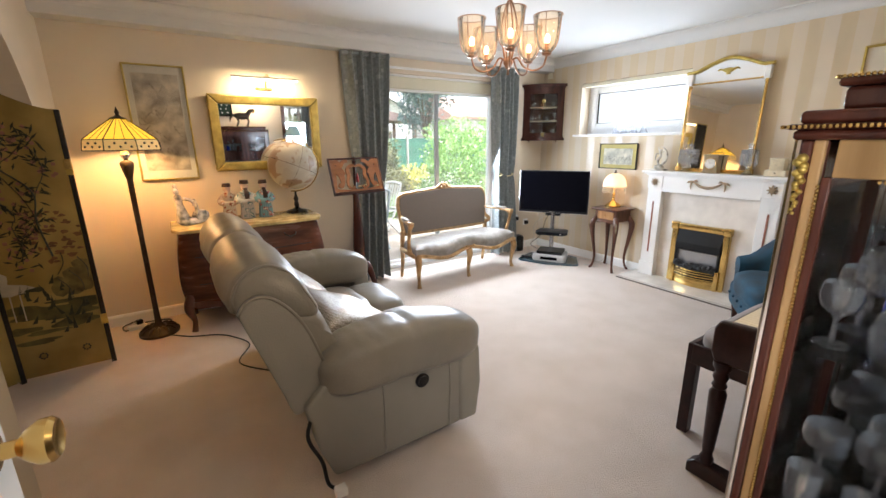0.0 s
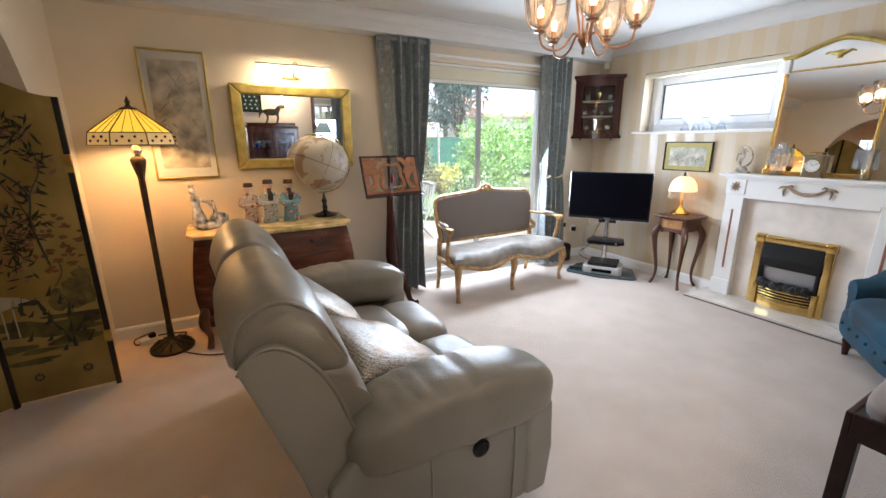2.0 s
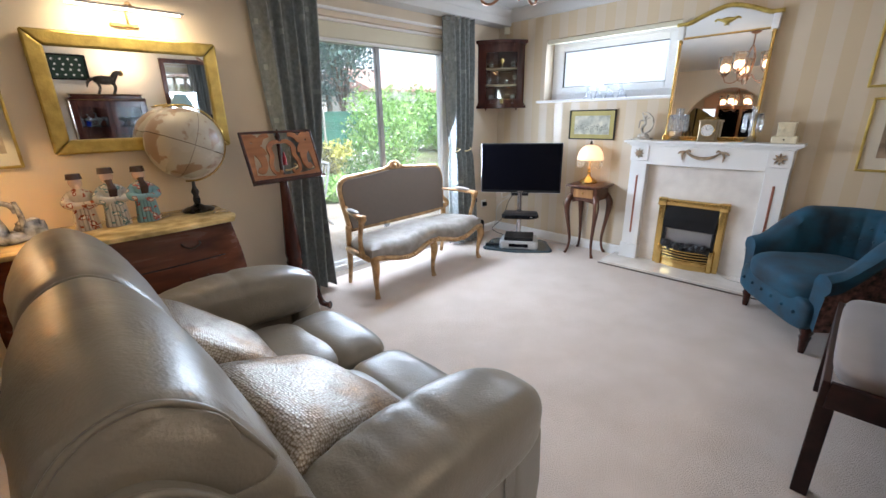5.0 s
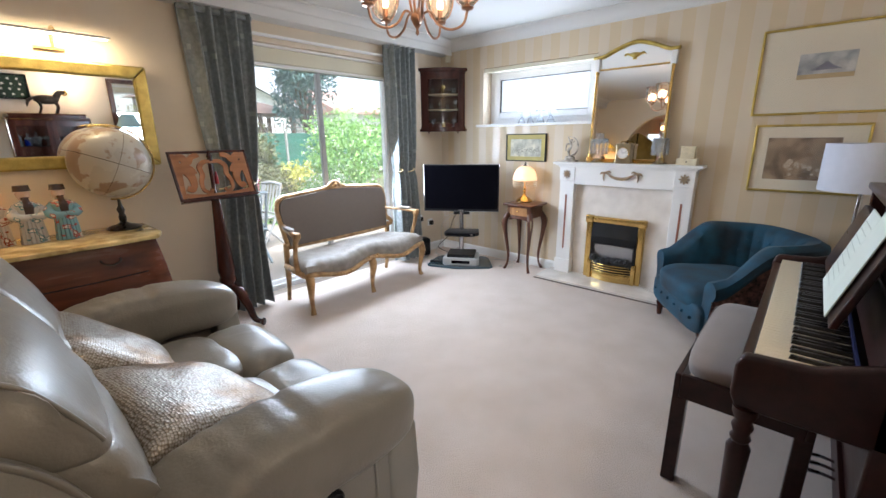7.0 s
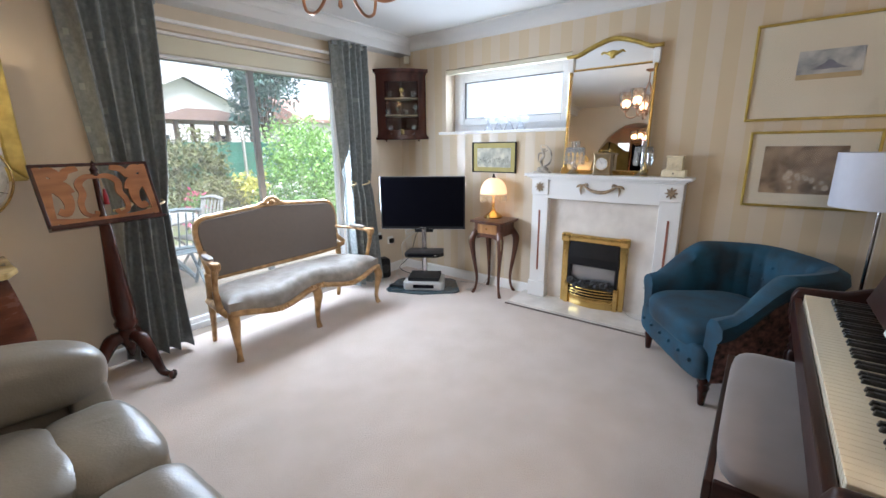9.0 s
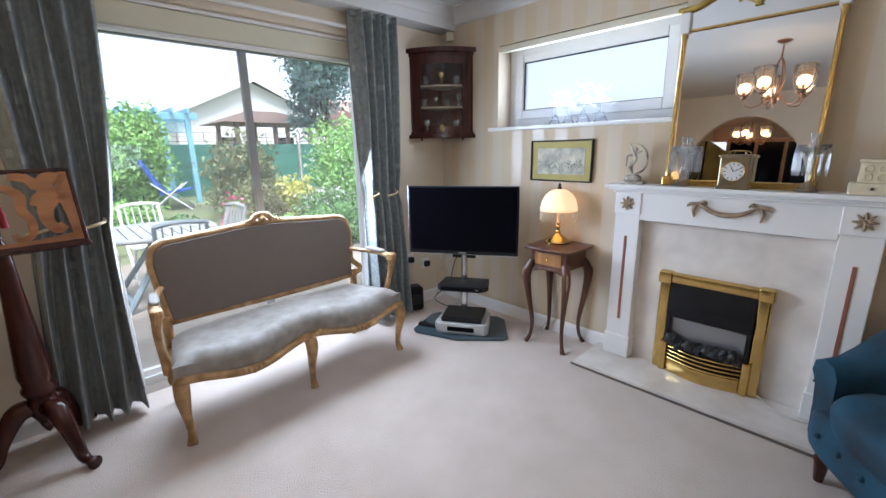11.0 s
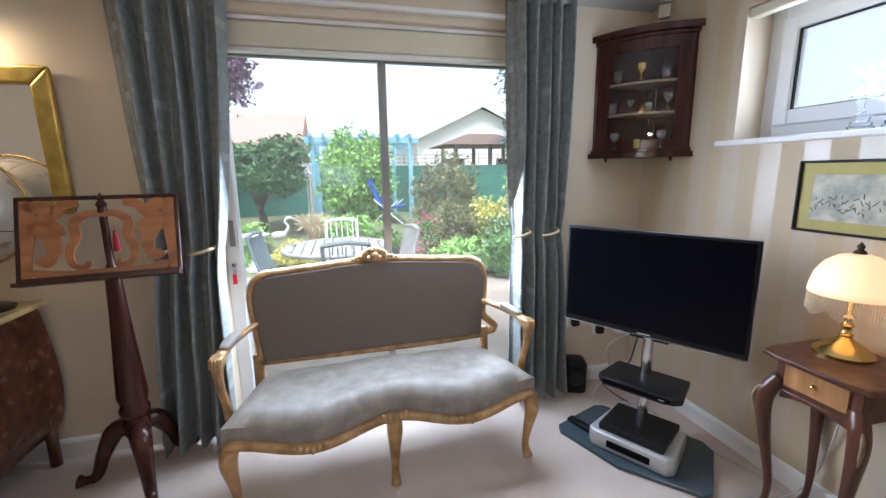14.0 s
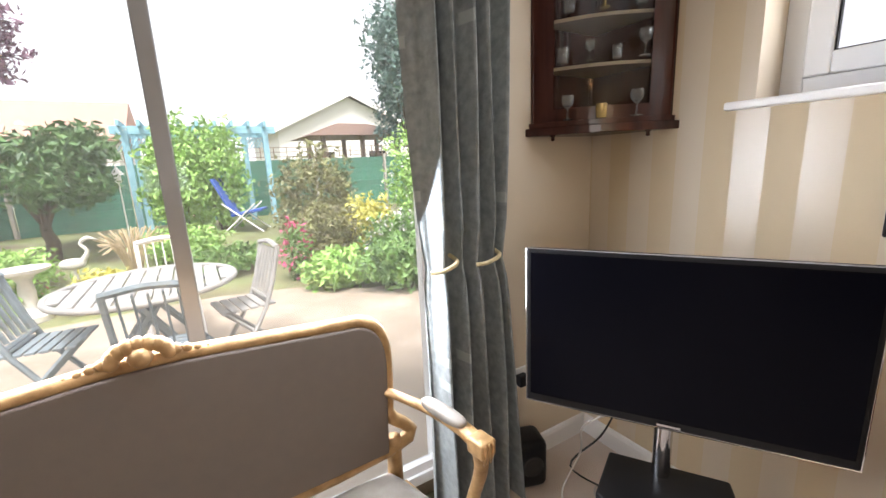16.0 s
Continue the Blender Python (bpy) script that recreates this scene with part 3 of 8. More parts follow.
def recliner_sofa():
    so = thing("recliner_sofa", pose(0, 0, 0), "taupe leather two-seat recliner sofa with plump arms", "sofa")
    Y0, Y1 = 1.47, 3.06
    # arms
    for k, y in enumerate((Y0 + 0.10, Y1 - 0.10)):
        side = Y0 + 0.015 if k == 0 else Y1 - 0.095
        body = prism([(0.60, 0.05), (1.25, 0.05), (1.33, 0.22), (1.34, 0.44), (1.28, 0.52), (0.62, 0.53), (0.50, 0.42), (0.545, 0.2)], side, side + 0.08, "y", 0.018, 3)
        part("arm_panel", body, M_leather_side, so, "flat leather side panel", 35)
        pa = pillow(0.975, y, 0.515, 0.81, 0.29, 0.26, 3.4, 34, wobble=0.015)
        for v in pa.verts:
            t = (v.co.x - 0.56) / 0.8
            v.co.z += 0.03 * math.sin(min(max(t, 0), 1) * math.pi) - 0.035 * max(0, t - 0.6) - 0.012 * math.exp(-((t - 0.52) / 0.018) ** 2)
            if v.co.z > 0.5:
                v.co.z += 0.0028 * math.sin(95 * v.co.x + 24 * (v.co.y - y) + 3 * noise.noise(Vector((v.co.x * 9, v.co.y * 9, 0)))) * math.exp(-((t - 0.30) / 0.13) ** 2)
        part("arm", pa, M_leather, so, smooth=True)
        part("front_panel", prism([(1.24, 0.06), (1.345, 0.06), (1.372, 0.25), (1.36, 0.46), (1.24, 0.47)], y - 0.10, y + 0.10, "y", 0.02, 3), M_leather_side, so, smooth=35)
    for x in (0.83, 1.18):
        part("seam", tube([(x, Y0 + 0.012, 0.07), (x + 0.005, Y0 + 0.010, 0.3), (x, Y0 + 0.012, 0.47)], 0.004, 6), M_leather_side, so, smooth=True)
    part("recline_button", lathe([(0.0, 0), (0.034, 0), (0.034, 0.012), (0.026, 0.016), (0.02, 0.01), (0.0, 0.009)], 20, m=Matrix.Translation((1.03, Y0 + 0.018, 0.37)) @ pose(0, 0, 0, 90)), M_dark, so, "round black recline button", 40)
    # seats and foot rests
    ym = (Y0 + Y1) / 2
    for y0, y1 in ((Y0 + 0.245, ym), (ym, Y1 - 0.245)):
        c, w = (y0 + y1) / 2, y1 - y0
        part("seat", pillow(0.90, c, 0.36, 0.56, w - 0.006, 0.20, 4.2, 12, wobble=0.03), M_leather, so, smooth=True)
        fr = pillow(1.25, c, 0.335, 0.30, w - 0.006, 0.22, 3.6, 10, wobble=0.03)
        part("seat_front", fr, M_leather, so, smooth=True)
        part("foot_rest", pillow(1.30, c, 0.20, 0.15, w - 0.012, 0.28, 4.5, 8), M_leather, so, smooth=True)
        # back rest and rolled head rest
        a_, e_ = (Y0 + 0.085, ym - 0.001) if y0 < ym - 0.1 else (ym + 0.001, Y1 - 0.085)
        lower = [(0.44, 0.80), (0.54, 0.80), (0.61, 0.775), (0.648, 0.70), (0.672, 0.60), (0.675, 0.48), (0.62, 0.40), (0.50, 0.42), (0.44, 0.60)]
        upper = [(0.305, 0.845), (0.298, 0.90), (0.325, 0.962), (0.38, 1.006), (0.45, 1.014), (0.52, 0.968), (0.572, 0.885), (0.612, 0.80), (0.595, 0.765), (0.52, 0.772), (0.40, 0.80)]
        part("back_rest", stuffed_roll(lower, a_, e_, 0.05, 0.02), M_leather, so, smooth=True)
        hr = part("head_rest", stuffed_roll(upper, a_, e_, 0.045, 0.022), M_leather, so, smooth=True)
        for y_ in (a_ + 0.012, e_ - 0.012):
            cx_, cz_ = 0.45, 0.88
            rim = [(cx_ + (x - cx_) * 0.93, y_, cz_ + (z - cz_) * 0.93) for x, z in upper[:8]]
            part("piping", tube(rim, 0.006, 6, 5), M_leather, hr, smooth=True)
    # outer wing panels and the back board
    wing = [(0.315, 0.85), (0.355, 0.897), (0.417, 0.902), (0.487, 0.843), (0.545, 0.748), (0.592, 0.61), (0.618, 0.515), (0.56, 0.44), (0.475, 0.385), (0.44, 0.48)]
    for y0 in (Y0 + 0.048, Y1 - 0.105):
        part("wing", prism([(p.x, p.z) for p in spline([(x, 0, z) for x, z in wing], 3)], y0, y0 + 0.057, "y", 0.012, 3), M_leather_side, so, "flat leather wing with piped edge", 35)
        part("piping", tube([(x, y0 + (0.004 if y0 < 2 else 0.053), z) for x, z in wing[:8]], 0.007, 6, 5), M_leather, so, smooth=True)
    part("back_board", prism([(0.33, 0.86), (0.42, 0.86), (0.58, 0.42), (0.53, 0.34), (0.475, 0.36)], Y0 + 0.11, Y1 - 0.11, "y", 0.015), M_leather_side, so, smooth=35)
    part("base", box(0.62, Y0 + 0.1, 0.035, 1.25, Y1 - 0.1, 0.26, 0.015), M_dark, so, "black recliner mechanism")
    part("cable", tube([(0.56, Y0 + 0.04, 0.42), (0.50, Y0 + 0.02, 0.30), (0.545, Y0 + 0.01, 0.16), (0.56, Y0 + 0.0, 0.05), (0.60, Y0 - 0.02, 0.02)], 0.008, 6), M_dark, so, "black power lead", True)
    part("plug", box(0.575, Y0 - 0.05, 0.0, 0.625, Y0 - 0.01, 0.04, 0.006), M_white, so, "white plug")
    return so


recliner_sofa()


def scatter_cushion(m, size=0.46, thick=0.17):
    b = bmesh.new()
    n = 22
    for s in (1, -1):
        grid = {}
        for i in range(n + 1):
            for j in range(n + 1):
                u, v = 2 * i / n - 1, 2 * j / n - 1
                e = 1 - 0.10 * (1 - abs(u) ** 2) * (abs(v) ** 6) - 0.10 * (1 - abs(v) ** 2) * (abs(u) ** 6)
                puff = max(0.0, (1 - u ** 4) * (1 - v ** 4)) ** 0.45
                z = s * (thick / 2 * puff + 0.006 * noise.noise(Vector((u * 3, v * 3, s * 4.0))) * puff)
                grid[i, j] = b.verts.new((u * size / 2 * e, v * size / 2 * e, z))
        for i in range(n):
            for j in range(n):
                q = [grid[i, j], grid[i + 1, j], grid[i + 1, j + 1], grid[i, j + 1]]
                b.faces.new(q if s > 0 else q[::-1])
    bmesh.ops.remove_doubles(b, verts=b.verts, dist=0.0008)
    ob = thing("scatter_cushion", m, "silver brocade scatter cushion with a metallic scale weave", "cushion", "cushions on the sofa")
    part("cover", b, M_brocade, ob, smooth=True)
    return ob


M_brocade = mat("silver_brocade", (0.20, 0.17, 0.12), 0.36, 0.55, 0.2, 9, 0.0, 1)
nt = M_brocade.node_tree
vor, rmp, tc, bmp = nt.nodes.new("ShaderNodeTexVoronoi"), nt.nodes.new("ShaderNodeValToRGB"), nt.nodes.new("ShaderNodeTexCoord"), nt.nodes.new("ShaderNodeBump")
vor.inputs["Scale"].default_value, vor.inputs["Randomness"].default_value = 125, 0.5
rmp.color_ramp.elements[0].position, rmp.color_ramp.elements[0].color = 0.25, (0.47, 0.44, 0.395, 1)
rmp.color_ramp.elements[1].position, rmp.color_ramp.elements[1].color = 0.75, (0.15, 0.11, 0.07, 1)
nt.links.new(tc.outputs["Object"], vor.inputs["Vector"])
nt.links.new(vor.outputs["Distance"], rmp.inputs[0])
warm, blot_, tint = nt.nodes.new("ShaderNodeTexNoise"), nt.nodes.new("ShaderNodeValToRGB"), nt.nodes.new("ShaderNodeMixRGB")
warm.inputs["Scale"].default_value, warm.inputs["Detail"].default_value = 5, 2
blot_.color_ramp.elements[0].position, blot_.color_ramp.elements[1].position = 0.48, 0.66
tint.blend_type, tint.inputs[2].default_value = "MULTIPLY", (0.62, 0.40, 0.20, 1)
nt.links.new(tc.outputs["Object"], warm.inputs["Vector"])
nt.links.new(warm.outputs["Fac"], blot_.inputs[0])
nt.links.new(blot_.outputs[0], tint.inputs[0])
nt.links.new(rmp.outputs[0], tint.inputs[1])
nt.links.new(tint.outputs[0], nt.nodes["Principled BSDF"].inputs["Base Color"])
bmp.inputs["Strength"].default_value, bmp.inputs["Distance"].default_value = 0.5, 0.004
nt.links.new(vor.outputs["Distance"], bmp.inputs["Height"])
nt.links.new(bmp.outputs[0], nt.nodes["Principled BSDF"].inputs["Normal"])
scatter_cushion(pose(0.83, 1.97, 0.565, 6, 24, 16), 0.53)
scatter_cushion(pose(0.735, 2.50, 0.585, -4, 40, -8), 0.51)


# ---- gilt settee ----
def settee():
    se = thing("settee", pose(2.775, 3.70, 0, 0, 0, 2.4), "French gilt-wood two-seat settee with grey damask upholstery", "settee")
    HW = 0.665
    # back: rounded outline with an inner panel
    def outline(dx, dz):
        w, z0, z1 = 0.595 - dx, 0.482 + dz, 0.908 - dz
        pts = [(-w + 0.03, z0), (-w + 0.015, z0 + 0.12), (-w - 0.004, z1 - 0.15), (-w - 0.002, z1 - 0.085), (-w + 0.018, z1 - 0.038), (-w + 0.062, z1 - 0.012), (-w + 0.13, z1 - 0.006), (-0.3, z1 + 0.006), (0, z1 + 0.025)]
        return pts + [(-x, z) for x, z in pts[-2::-1]]
    rim = outline(0, 0)
    def tilt(x, z, dy=0.0):
        return (x, 0.175 + (z - 0.45) * 0.17 + dy, z)
    part("back_frame", tube([tilt(x, z) for x, z in rim] + [tilt(rim[0][0], rim[0][1])], 0.026, 8, 5, flat=0.8), M_giltwood, se, "carved gilt back frame", True)
    part("back_rail", tube([tilt(-0.56, 0.497), tilt(0, 0.492), tilt(0.56, 0.497)], 0.024, 8, 4), M_giltwood, se, smooth=True)
    inner = outline(0.008, 0.008)
    for y0, y1, nm in ((-0.03, 0.0, "back_pad"), (0.0, 0.02, "back_cloth")):
        b = prism([(x, z) for x, z in [(p.x, p.z) for p in spline([(x, 0, z) for x, z in inner], 4)]], y0, y1, "y", 0.008 if y0 < 0 else 0.003, 2)
        for v in b.verts:
            v.co.y += 0.175 + (v.co.z - 0.45) * 0.17
        part(nm, b, M_settee_back, se)
    # crest of carved leaves
    crest = part("crest", ball(0, 0.235, 0.955, 0.026, 8), M_giltwood, se, "carved gilt flower crest", True)
    for k in range(9):
        a = math.pi * (k / 8)
        part("leaf", ball(0.055 * math.cos(a), 0.24, 0.952 + 0.032 * math.sin(a), 0.017, 8, None, 1.2), M_giltwood, crest, smooth=True)
    for s in (-1, 1):
        for k in range(4):
            part("leaf", ball(s * (0.07 + 0.022 * k), 0.245, 0.952 - 0.004 * k, 0.014 - 0.002 * k, 8), M_giltwood, crest, smooth=True)
    # seat with a serpentine front
    b = bmesh.new()
    n, mrow = 40, 10
    def front(u):
        return -0.255 + 0.022 * math.cos(u * math.pi * 2) * (1 - 0.3 * abs(u))
    def drop(u):
        return 0.025 * math.cos(u * math.pi * 2.0)
    top, low = {}, {}
    for i in range(n + 1):
        u = 2 * i / n - 1
        for j in range(mrow + 1):
            w = j / mrow
            half = HW - 0.10 * w + 0.01
            x = u * half
            y = front(u) * (1 - w) + 0.20 * w
            crown = max(0.0, (1 - abs(u) ** 6) * (1 - abs(2 * w - 1) ** 5)) ** 0.5
            top[i, j] = b.verts.new((x, y, 0.385 + drop(u) * (1 - w) + 0.062 * crown))
            low[i, j] = b.verts.new((x, y, 0.315 + drop(u) * (1 - w)))
    for i in range(n):
        for j in range(mrow):
            b.faces.new((top[i, j], top[i + 1, j], top[i + 1, j + 1], top[i, j + 1]))
            b.faces.new((low[i, j], low[i, j + 1], low[i + 1, j + 1], low[i + 1, j]))
    ring = [(i, 0) for i in range(n)] + [(n, j) for j in range(mrow)] + [(i, mrow) for i in range(n, 0, -1)] + [(0, j) for j in range(mrow, 0, -1)]
    for p, q in zip(ring, ring[1:] + ring[:1]):
        b.faces.new((top[q], top[p], low[p], low[q]))
    part("seat", b, M_damask, se, "stuffed seat in silver-grey flowered damask", 50)
    rail = [(u * (HW + 0.004), front(u) - 0.004, 0.312 + drop(u)) for u in [k / 12 - 1 for k in range(25)]]
    part("seat_rail", tube(rail, 0.027, 8, 2, flat=0.75), M_giltwood, se, "carved serpentine gilt seat rail", True)
    for s in (-1, 1):
        part("seat_rail", tube([(s * HW, -0.19, 0.325), (s * (HW - 0.06), 0.18, 0.325)], 0.024, 8), M_giltwood, se, smooth=True)
    for x in (-0.34, 0, 0.34):
        cv = bmesh.new()
        for k in (-2, -1, 0, 1, 2):
            ball(x + 0.025 * k, front(x / HW) - 0.022, 0.325 + drop(x / HW) - 0.008 * (2 - abs(k)), 0.013, 8, cv, 1.2)
        part("carving", cv, M_giltwood, se, smooth=True)
    # cabriole legs
    for x in (-HW + 0.02, 0.0, HW - 0.02):
        u = x / HW
        y = front(u)
        s = -1 if x < -0.1 else 1 if x > 0.1 else 0
        part("leg", tube([(x, y + 0.02, 0.34), (x + s * 0.012, y - 0.012, 0.27), (x + s * 0.004, y + 0.008, 0.15), (x - s * 0.004, y + 0.014, 0.06), (x + s * 0.004, y + 0.0, 0.0)], (0.034, 0.034, 0.022, 0.017, 0.024), 10), M_giltwood, se, "gilt cabriole leg", True)
    for x in (-HW + 0.08, HW - 0.08):
        part("leg", tube([(x, 0.18, 0.52), (x, 0.19, 0.3), (x, 0.2, 0.15), (x, 0.225, 0.0)], (0.024, 0.026, 0.02, 0.017), 8), M_giltwood, se, smooth=True)
    # open arms with scrolled ends
    for s in (-1, 1):
        part("arm", tube([(s * 0.580, 0.195, 0.672), (s * 0.618, 0.12, 0.664), (s * 0.650, 0.03, 0.662), (s * 0.672, -0.07, 0.658), (s * 0.678, -0.135, 0.650)], (0.017, 0.016, 0.019, 0.023, 0.025), 10, flat=0.8), M_giltwood, se, "gilt open arm", True)
        pad = pillow(0, 0, 0, 0.046, 0.17, 0.03, 3, 6, m=Matrix.Translation((s * 0.655, -0.01, 0.680)) @ pose(0, 0, 0, 2, 0, s * 10))
        part("arm_pad", pad, M_damask, se, smooth=True)
        post = part("arm_post", tube([(s * 0.679, -0.145, 0.640), (s * 0.686, -0.135, 0.56), (s * 0.678, -0.105, 0.45), (s * 0.662, -0.095, 0.33)], (0.024, 0.019, 0.018, 0.026), 10), M_giltwood, se, smooth=True)
        part("arm_block", box(-0.026, -0.03, -0.024, 0.026, 0.03, 0.022, 0.008, 3, m=Matrix.Translation((s * 0.679, -0.150, 0.650)) @ pose(0, 0, 0, 0, 0, s * 6)), M_giltwood, post, "carved block at the arm's end", 40)
        for k in (-1, 0, 1):
            part("flute", tube([(s * 0.679 + 0.012 * k, -0.178, 0.668), (s * 0.679 + 0.012 * k, -0.183, 0.65), (s * 0.683 + 0.011 * k, -0.166, 0.60)], (0.004, 0.005, 0.002), 6, 3), M_giltwood, post, smooth=True)


settee()


# ---- curtains ----
def curtain(name, x0, x1, tie_x, tie_w, foot0, foot1, label, folds=7):
    cu = thing(name, pose(0, 0, 0), label, "curtain", "pair of curtains")
    b = bmesh.new()
    nu, nv, ztop, ztie = folds * 18, 34, 2.272, 1.03
    rows = []
    for j in range(nv + 1):
        z = 0.03 + (ztop - 0.03) * j / nv
        if z > ztie:
            t = ((z - ztie) / (ztop - ztie)) ** 0.8
            a, c = tie_x - tie_w / 2 + (x0 - tie_x + tie_w / 2) * t, tie_x + tie_w / 2 + (x1 - tie_x - tie_w / 2) * t
            amp = 0.040 + 0.006 * t
        else:
            t = ((ztie - z) / ztie) ** 0.6
            a, c = tie_x - tie_w / 2 + (foot0 - tie_x + tie_w / 2) * t, tie_x + tie_w / 2 + (foot1 - tie_x - tie_w / 2) * t
            amp = 0.040 + 0.022 * t
        pinch = math.exp(-((z - ztie) / 0.06) ** 2)
        amp *= 1 - 0.35 * pinch
        row = []
        for i in range(nu + 1):
            u = i / nu
            ph = 2 * math.pi * folds * (u + 0.03 * math.sin(5 * u + z * 1.3) + 0.012 * math.sin(9 * u - 2 * z))
            y = 3.985 + amp * math.sin(ph) + 0.35 * amp * math.sin(2 * ph + 1) - 0.03 * (1 - z / ztop)
            row.append((a + (c - a) * u + 0.008 * math.sin(ph * 0.5 + z * 3), y, z))
        rows.append(row)
    for off, flip in ((0.0, False), (0.006, True)):
        vs = [[b.verts.new((x, y + off, z)) for x, y, z in row] for row in rows]
        for r, s in zip(vs, vs[1:]):
            for i in range(nu):
                q = (r[i], r[i + 1], s[i + 1], s[i])
                b.faces.new(q[::-1] if flip else q)
    part("drape", b, M_curtain, cu, smooth=True)
    part("heading", box(x0, 3.965, 2.235, x1, 4.0, 2.27, 0.008), M_curtain, cu, "gathered heading tape")
    # a thin rope shows only at the two edges of the gathered cloth
    for sx in (-1, 1):
        xe = tie_x + sx * (tie_w / 2 - 0.035) - (0.045 if sx > 0 else 0.0)
        tb = tube([(xe - 0.055, 3.925, ztie - 0.014), (xe - 0.02, 3.905, ztie - 0.008), (xe + 0.03, 3.91, ztie + 0.006), (xe + 0.05, 3.95, ztie + 0.014), (xe + 0.05, 4.05, ztie + 0.03)], 0.0075, 8)
        part("tieback", tb, M_rope, cu, "cream rope tie-back", True)
    return cu


M_rope = mat("cream_rope", (0.58, 0.48, 0.28), 0.7, 0, 0.15, 60, 0.4, 90)
curtain("curtain", 1.67, 2.175, 1.91, 0.29, 1.67, 2.04, "long teal-grey damask curtain tied back with a cream rope", 5)
curtain("curtain", 3.50, 3.885, 3.695, 0.29, 3.53, 3.88, "long teal-grey damask curtain tied back beside the television", 5)


# ---- fireplace ----
fs = thing("fire_surround", pose(XE, 1.875, 0), "white painted fire surround with carved swag and rosettes", "fire surround")
DM = 0.10
for s in (-1, 1):
    y0, y1 = s * 0.43, s * 0.575
    part("pilaster", box(-DM, min(y0, y1), 0.03, 0, max(y0, y1), 0.955, 0.004), M_white, fs)
    part("plinth_block", box(-DM - 0.012, min(y0, y1) - 0.008, 0.03, 0, max(y0, y1) + 0.008, 0.17, 0.005), M_white, fs)
    part("rosette_block", box(-DM - 0.012, min(y0, y1) - 0.004, 0.955, 0, max(y0, y1) + 0.004, 1.085, 0.005), M_white, fs)
    c = (y0 + y1) / 2
    part("flute", box(-DM - 0.004, c - 0.008, 0.28, -DM + 0.004, c + 0.008, 0.82, 0.002), mat("worn_flute_red", (0.28, 0.10, 0.06), 0.5), fs, "red-brown inlaid flute")
    ro = bmesh.new()
    for k in range(8):
        a = math.pi * k / 4
        tube([(-DM - 0.014, c, 1.02), (-DM - 0.02, c + 0.02 * math.cos(a), 1.02 + 0.02 * math.sin(a)), (-DM - 0.014, c + 0.042 * math.cos(a), 1.02 + 0.042 * math.sin(a))], (0.003, 0.008, 0.003), 6, 3, bm=ro)
    ball(-DM - 0.02, c, 1.02, 0.009, 8, ro)
    part("rosette", ro, mat("rubbed_gilding", (0.34, 0.25, 0.16), 0.5, 0.3, 0.25, 30), fs, "carved rosette with rubbed gilding", True)
part("frieze", box(-DM - 0.002, -0.43, 0.925, 0, 0.43, 1.085, 0.004), M_white, fs)
for z, d, h in ((1.085, 0.125, 0.015), (1.10, 0.145, 0.012), (1.112, 0.165, 0.022)):
    w = 0.59 + (d - 0.125)
    part("mantel_moulding" if z < 1.11 else "mantel_shelf", box(-d, -w, z, 0, w, z + h, 0.005, 3), M_white, fs)
sw = tube([(-DM - 0.012, 0.13, 1.05), (-DM - 0.02, 0.07, 1.012), (-DM - 0.02, 0, 0.998), (-DM - 0.02, -0.07, 1.012), (-DM - 0.012, -0.13, 1.05)], (0.006, 0.011, 0.014, 0.011, 0.006), 8)
for s in (-1, 1):
    tube([(-DM - 0.01, s * 0.13, 1.055), (-DM - 0.012, s * 0.15, 1.02), (-DM - 0.01, s * 0.145, 0.975)], (0.008, 0.009, 0.004), 8, bm=sw)
    tube([(-DM - 0.01, s * 0.13, 1.05), (-DM - 0.014, s * 0.165, 1.045), (-DM - 0.01, s * 0.185, 1.03)], (0.006, 0.01, 0.003), 8, bm=sw)
    tube([(-DM - 0.01, s * 0.13, 1.05), (-DM - 0.014, s * 0.105, 1.06), (-DM - 0.01, s * 0.09, 1.045)], (0.006, 0.009, 0.003), 8, bm=sw)
part("swag", sw, bpy.data.materials["rubbed_gilding"], fs, "carved ribbon swag with rubbed gilding", True)
part("marble_back_panel", box(-0.035, -0.43, 0.03, -0.012, 0.43, 0.925, 0.001), M_marble, fs, "polished cream marble back panel")
structure("hearth", box(4.09, 1.22, 0.0, XE, 2.53, 0.03, 0.004), M_marble, "polished cream marble hearth slab", "hearth")
# thin grey-brown strip on the carpet against the hearth's front edge
structure("hearth_strip", box(4.078, 1.20, 0.0, 4.088, 2.545, 0.012, 0.002), mat("grey_brown_strip", (0.16, 0.13, 0.11), 0.45, 0.5), "thin dark strip along the hearth's front edge", "carpet trim")

ef = thing("electric_fire", pose(XE - 0.035, 1.895, 0.03), "brass-framed electric fire with coals", "electric fire")
FW, FH = 0.20, 0.50
part("surround_bar", box(-0.045, -0.265, 0.0, 0, -0.205, 0.60, 0.012, 3), M_gold, ef, "polished brass frame bar", 40)
part("surround_bar", box(-0.045, 0.205, 0.0, 0, 0.265, 0.60, 0.012, 3), M_gold, ef, "polished brass frame bar", 40)
part("surround_bar", box(-0.045, -0.265, 0.545, 0, 0.265, 0.605, 0.012, 3), M_gold, ef, "polished brass frame bar", 40)
for s in (-1, 1):
    part("corner_boss", box(-0.055, s * 0.238 - 0.036, 0.54, 0.0, s * 0.238 + 0.036, 0.612, 0.01, 3), M_gold, ef, smooth=40)
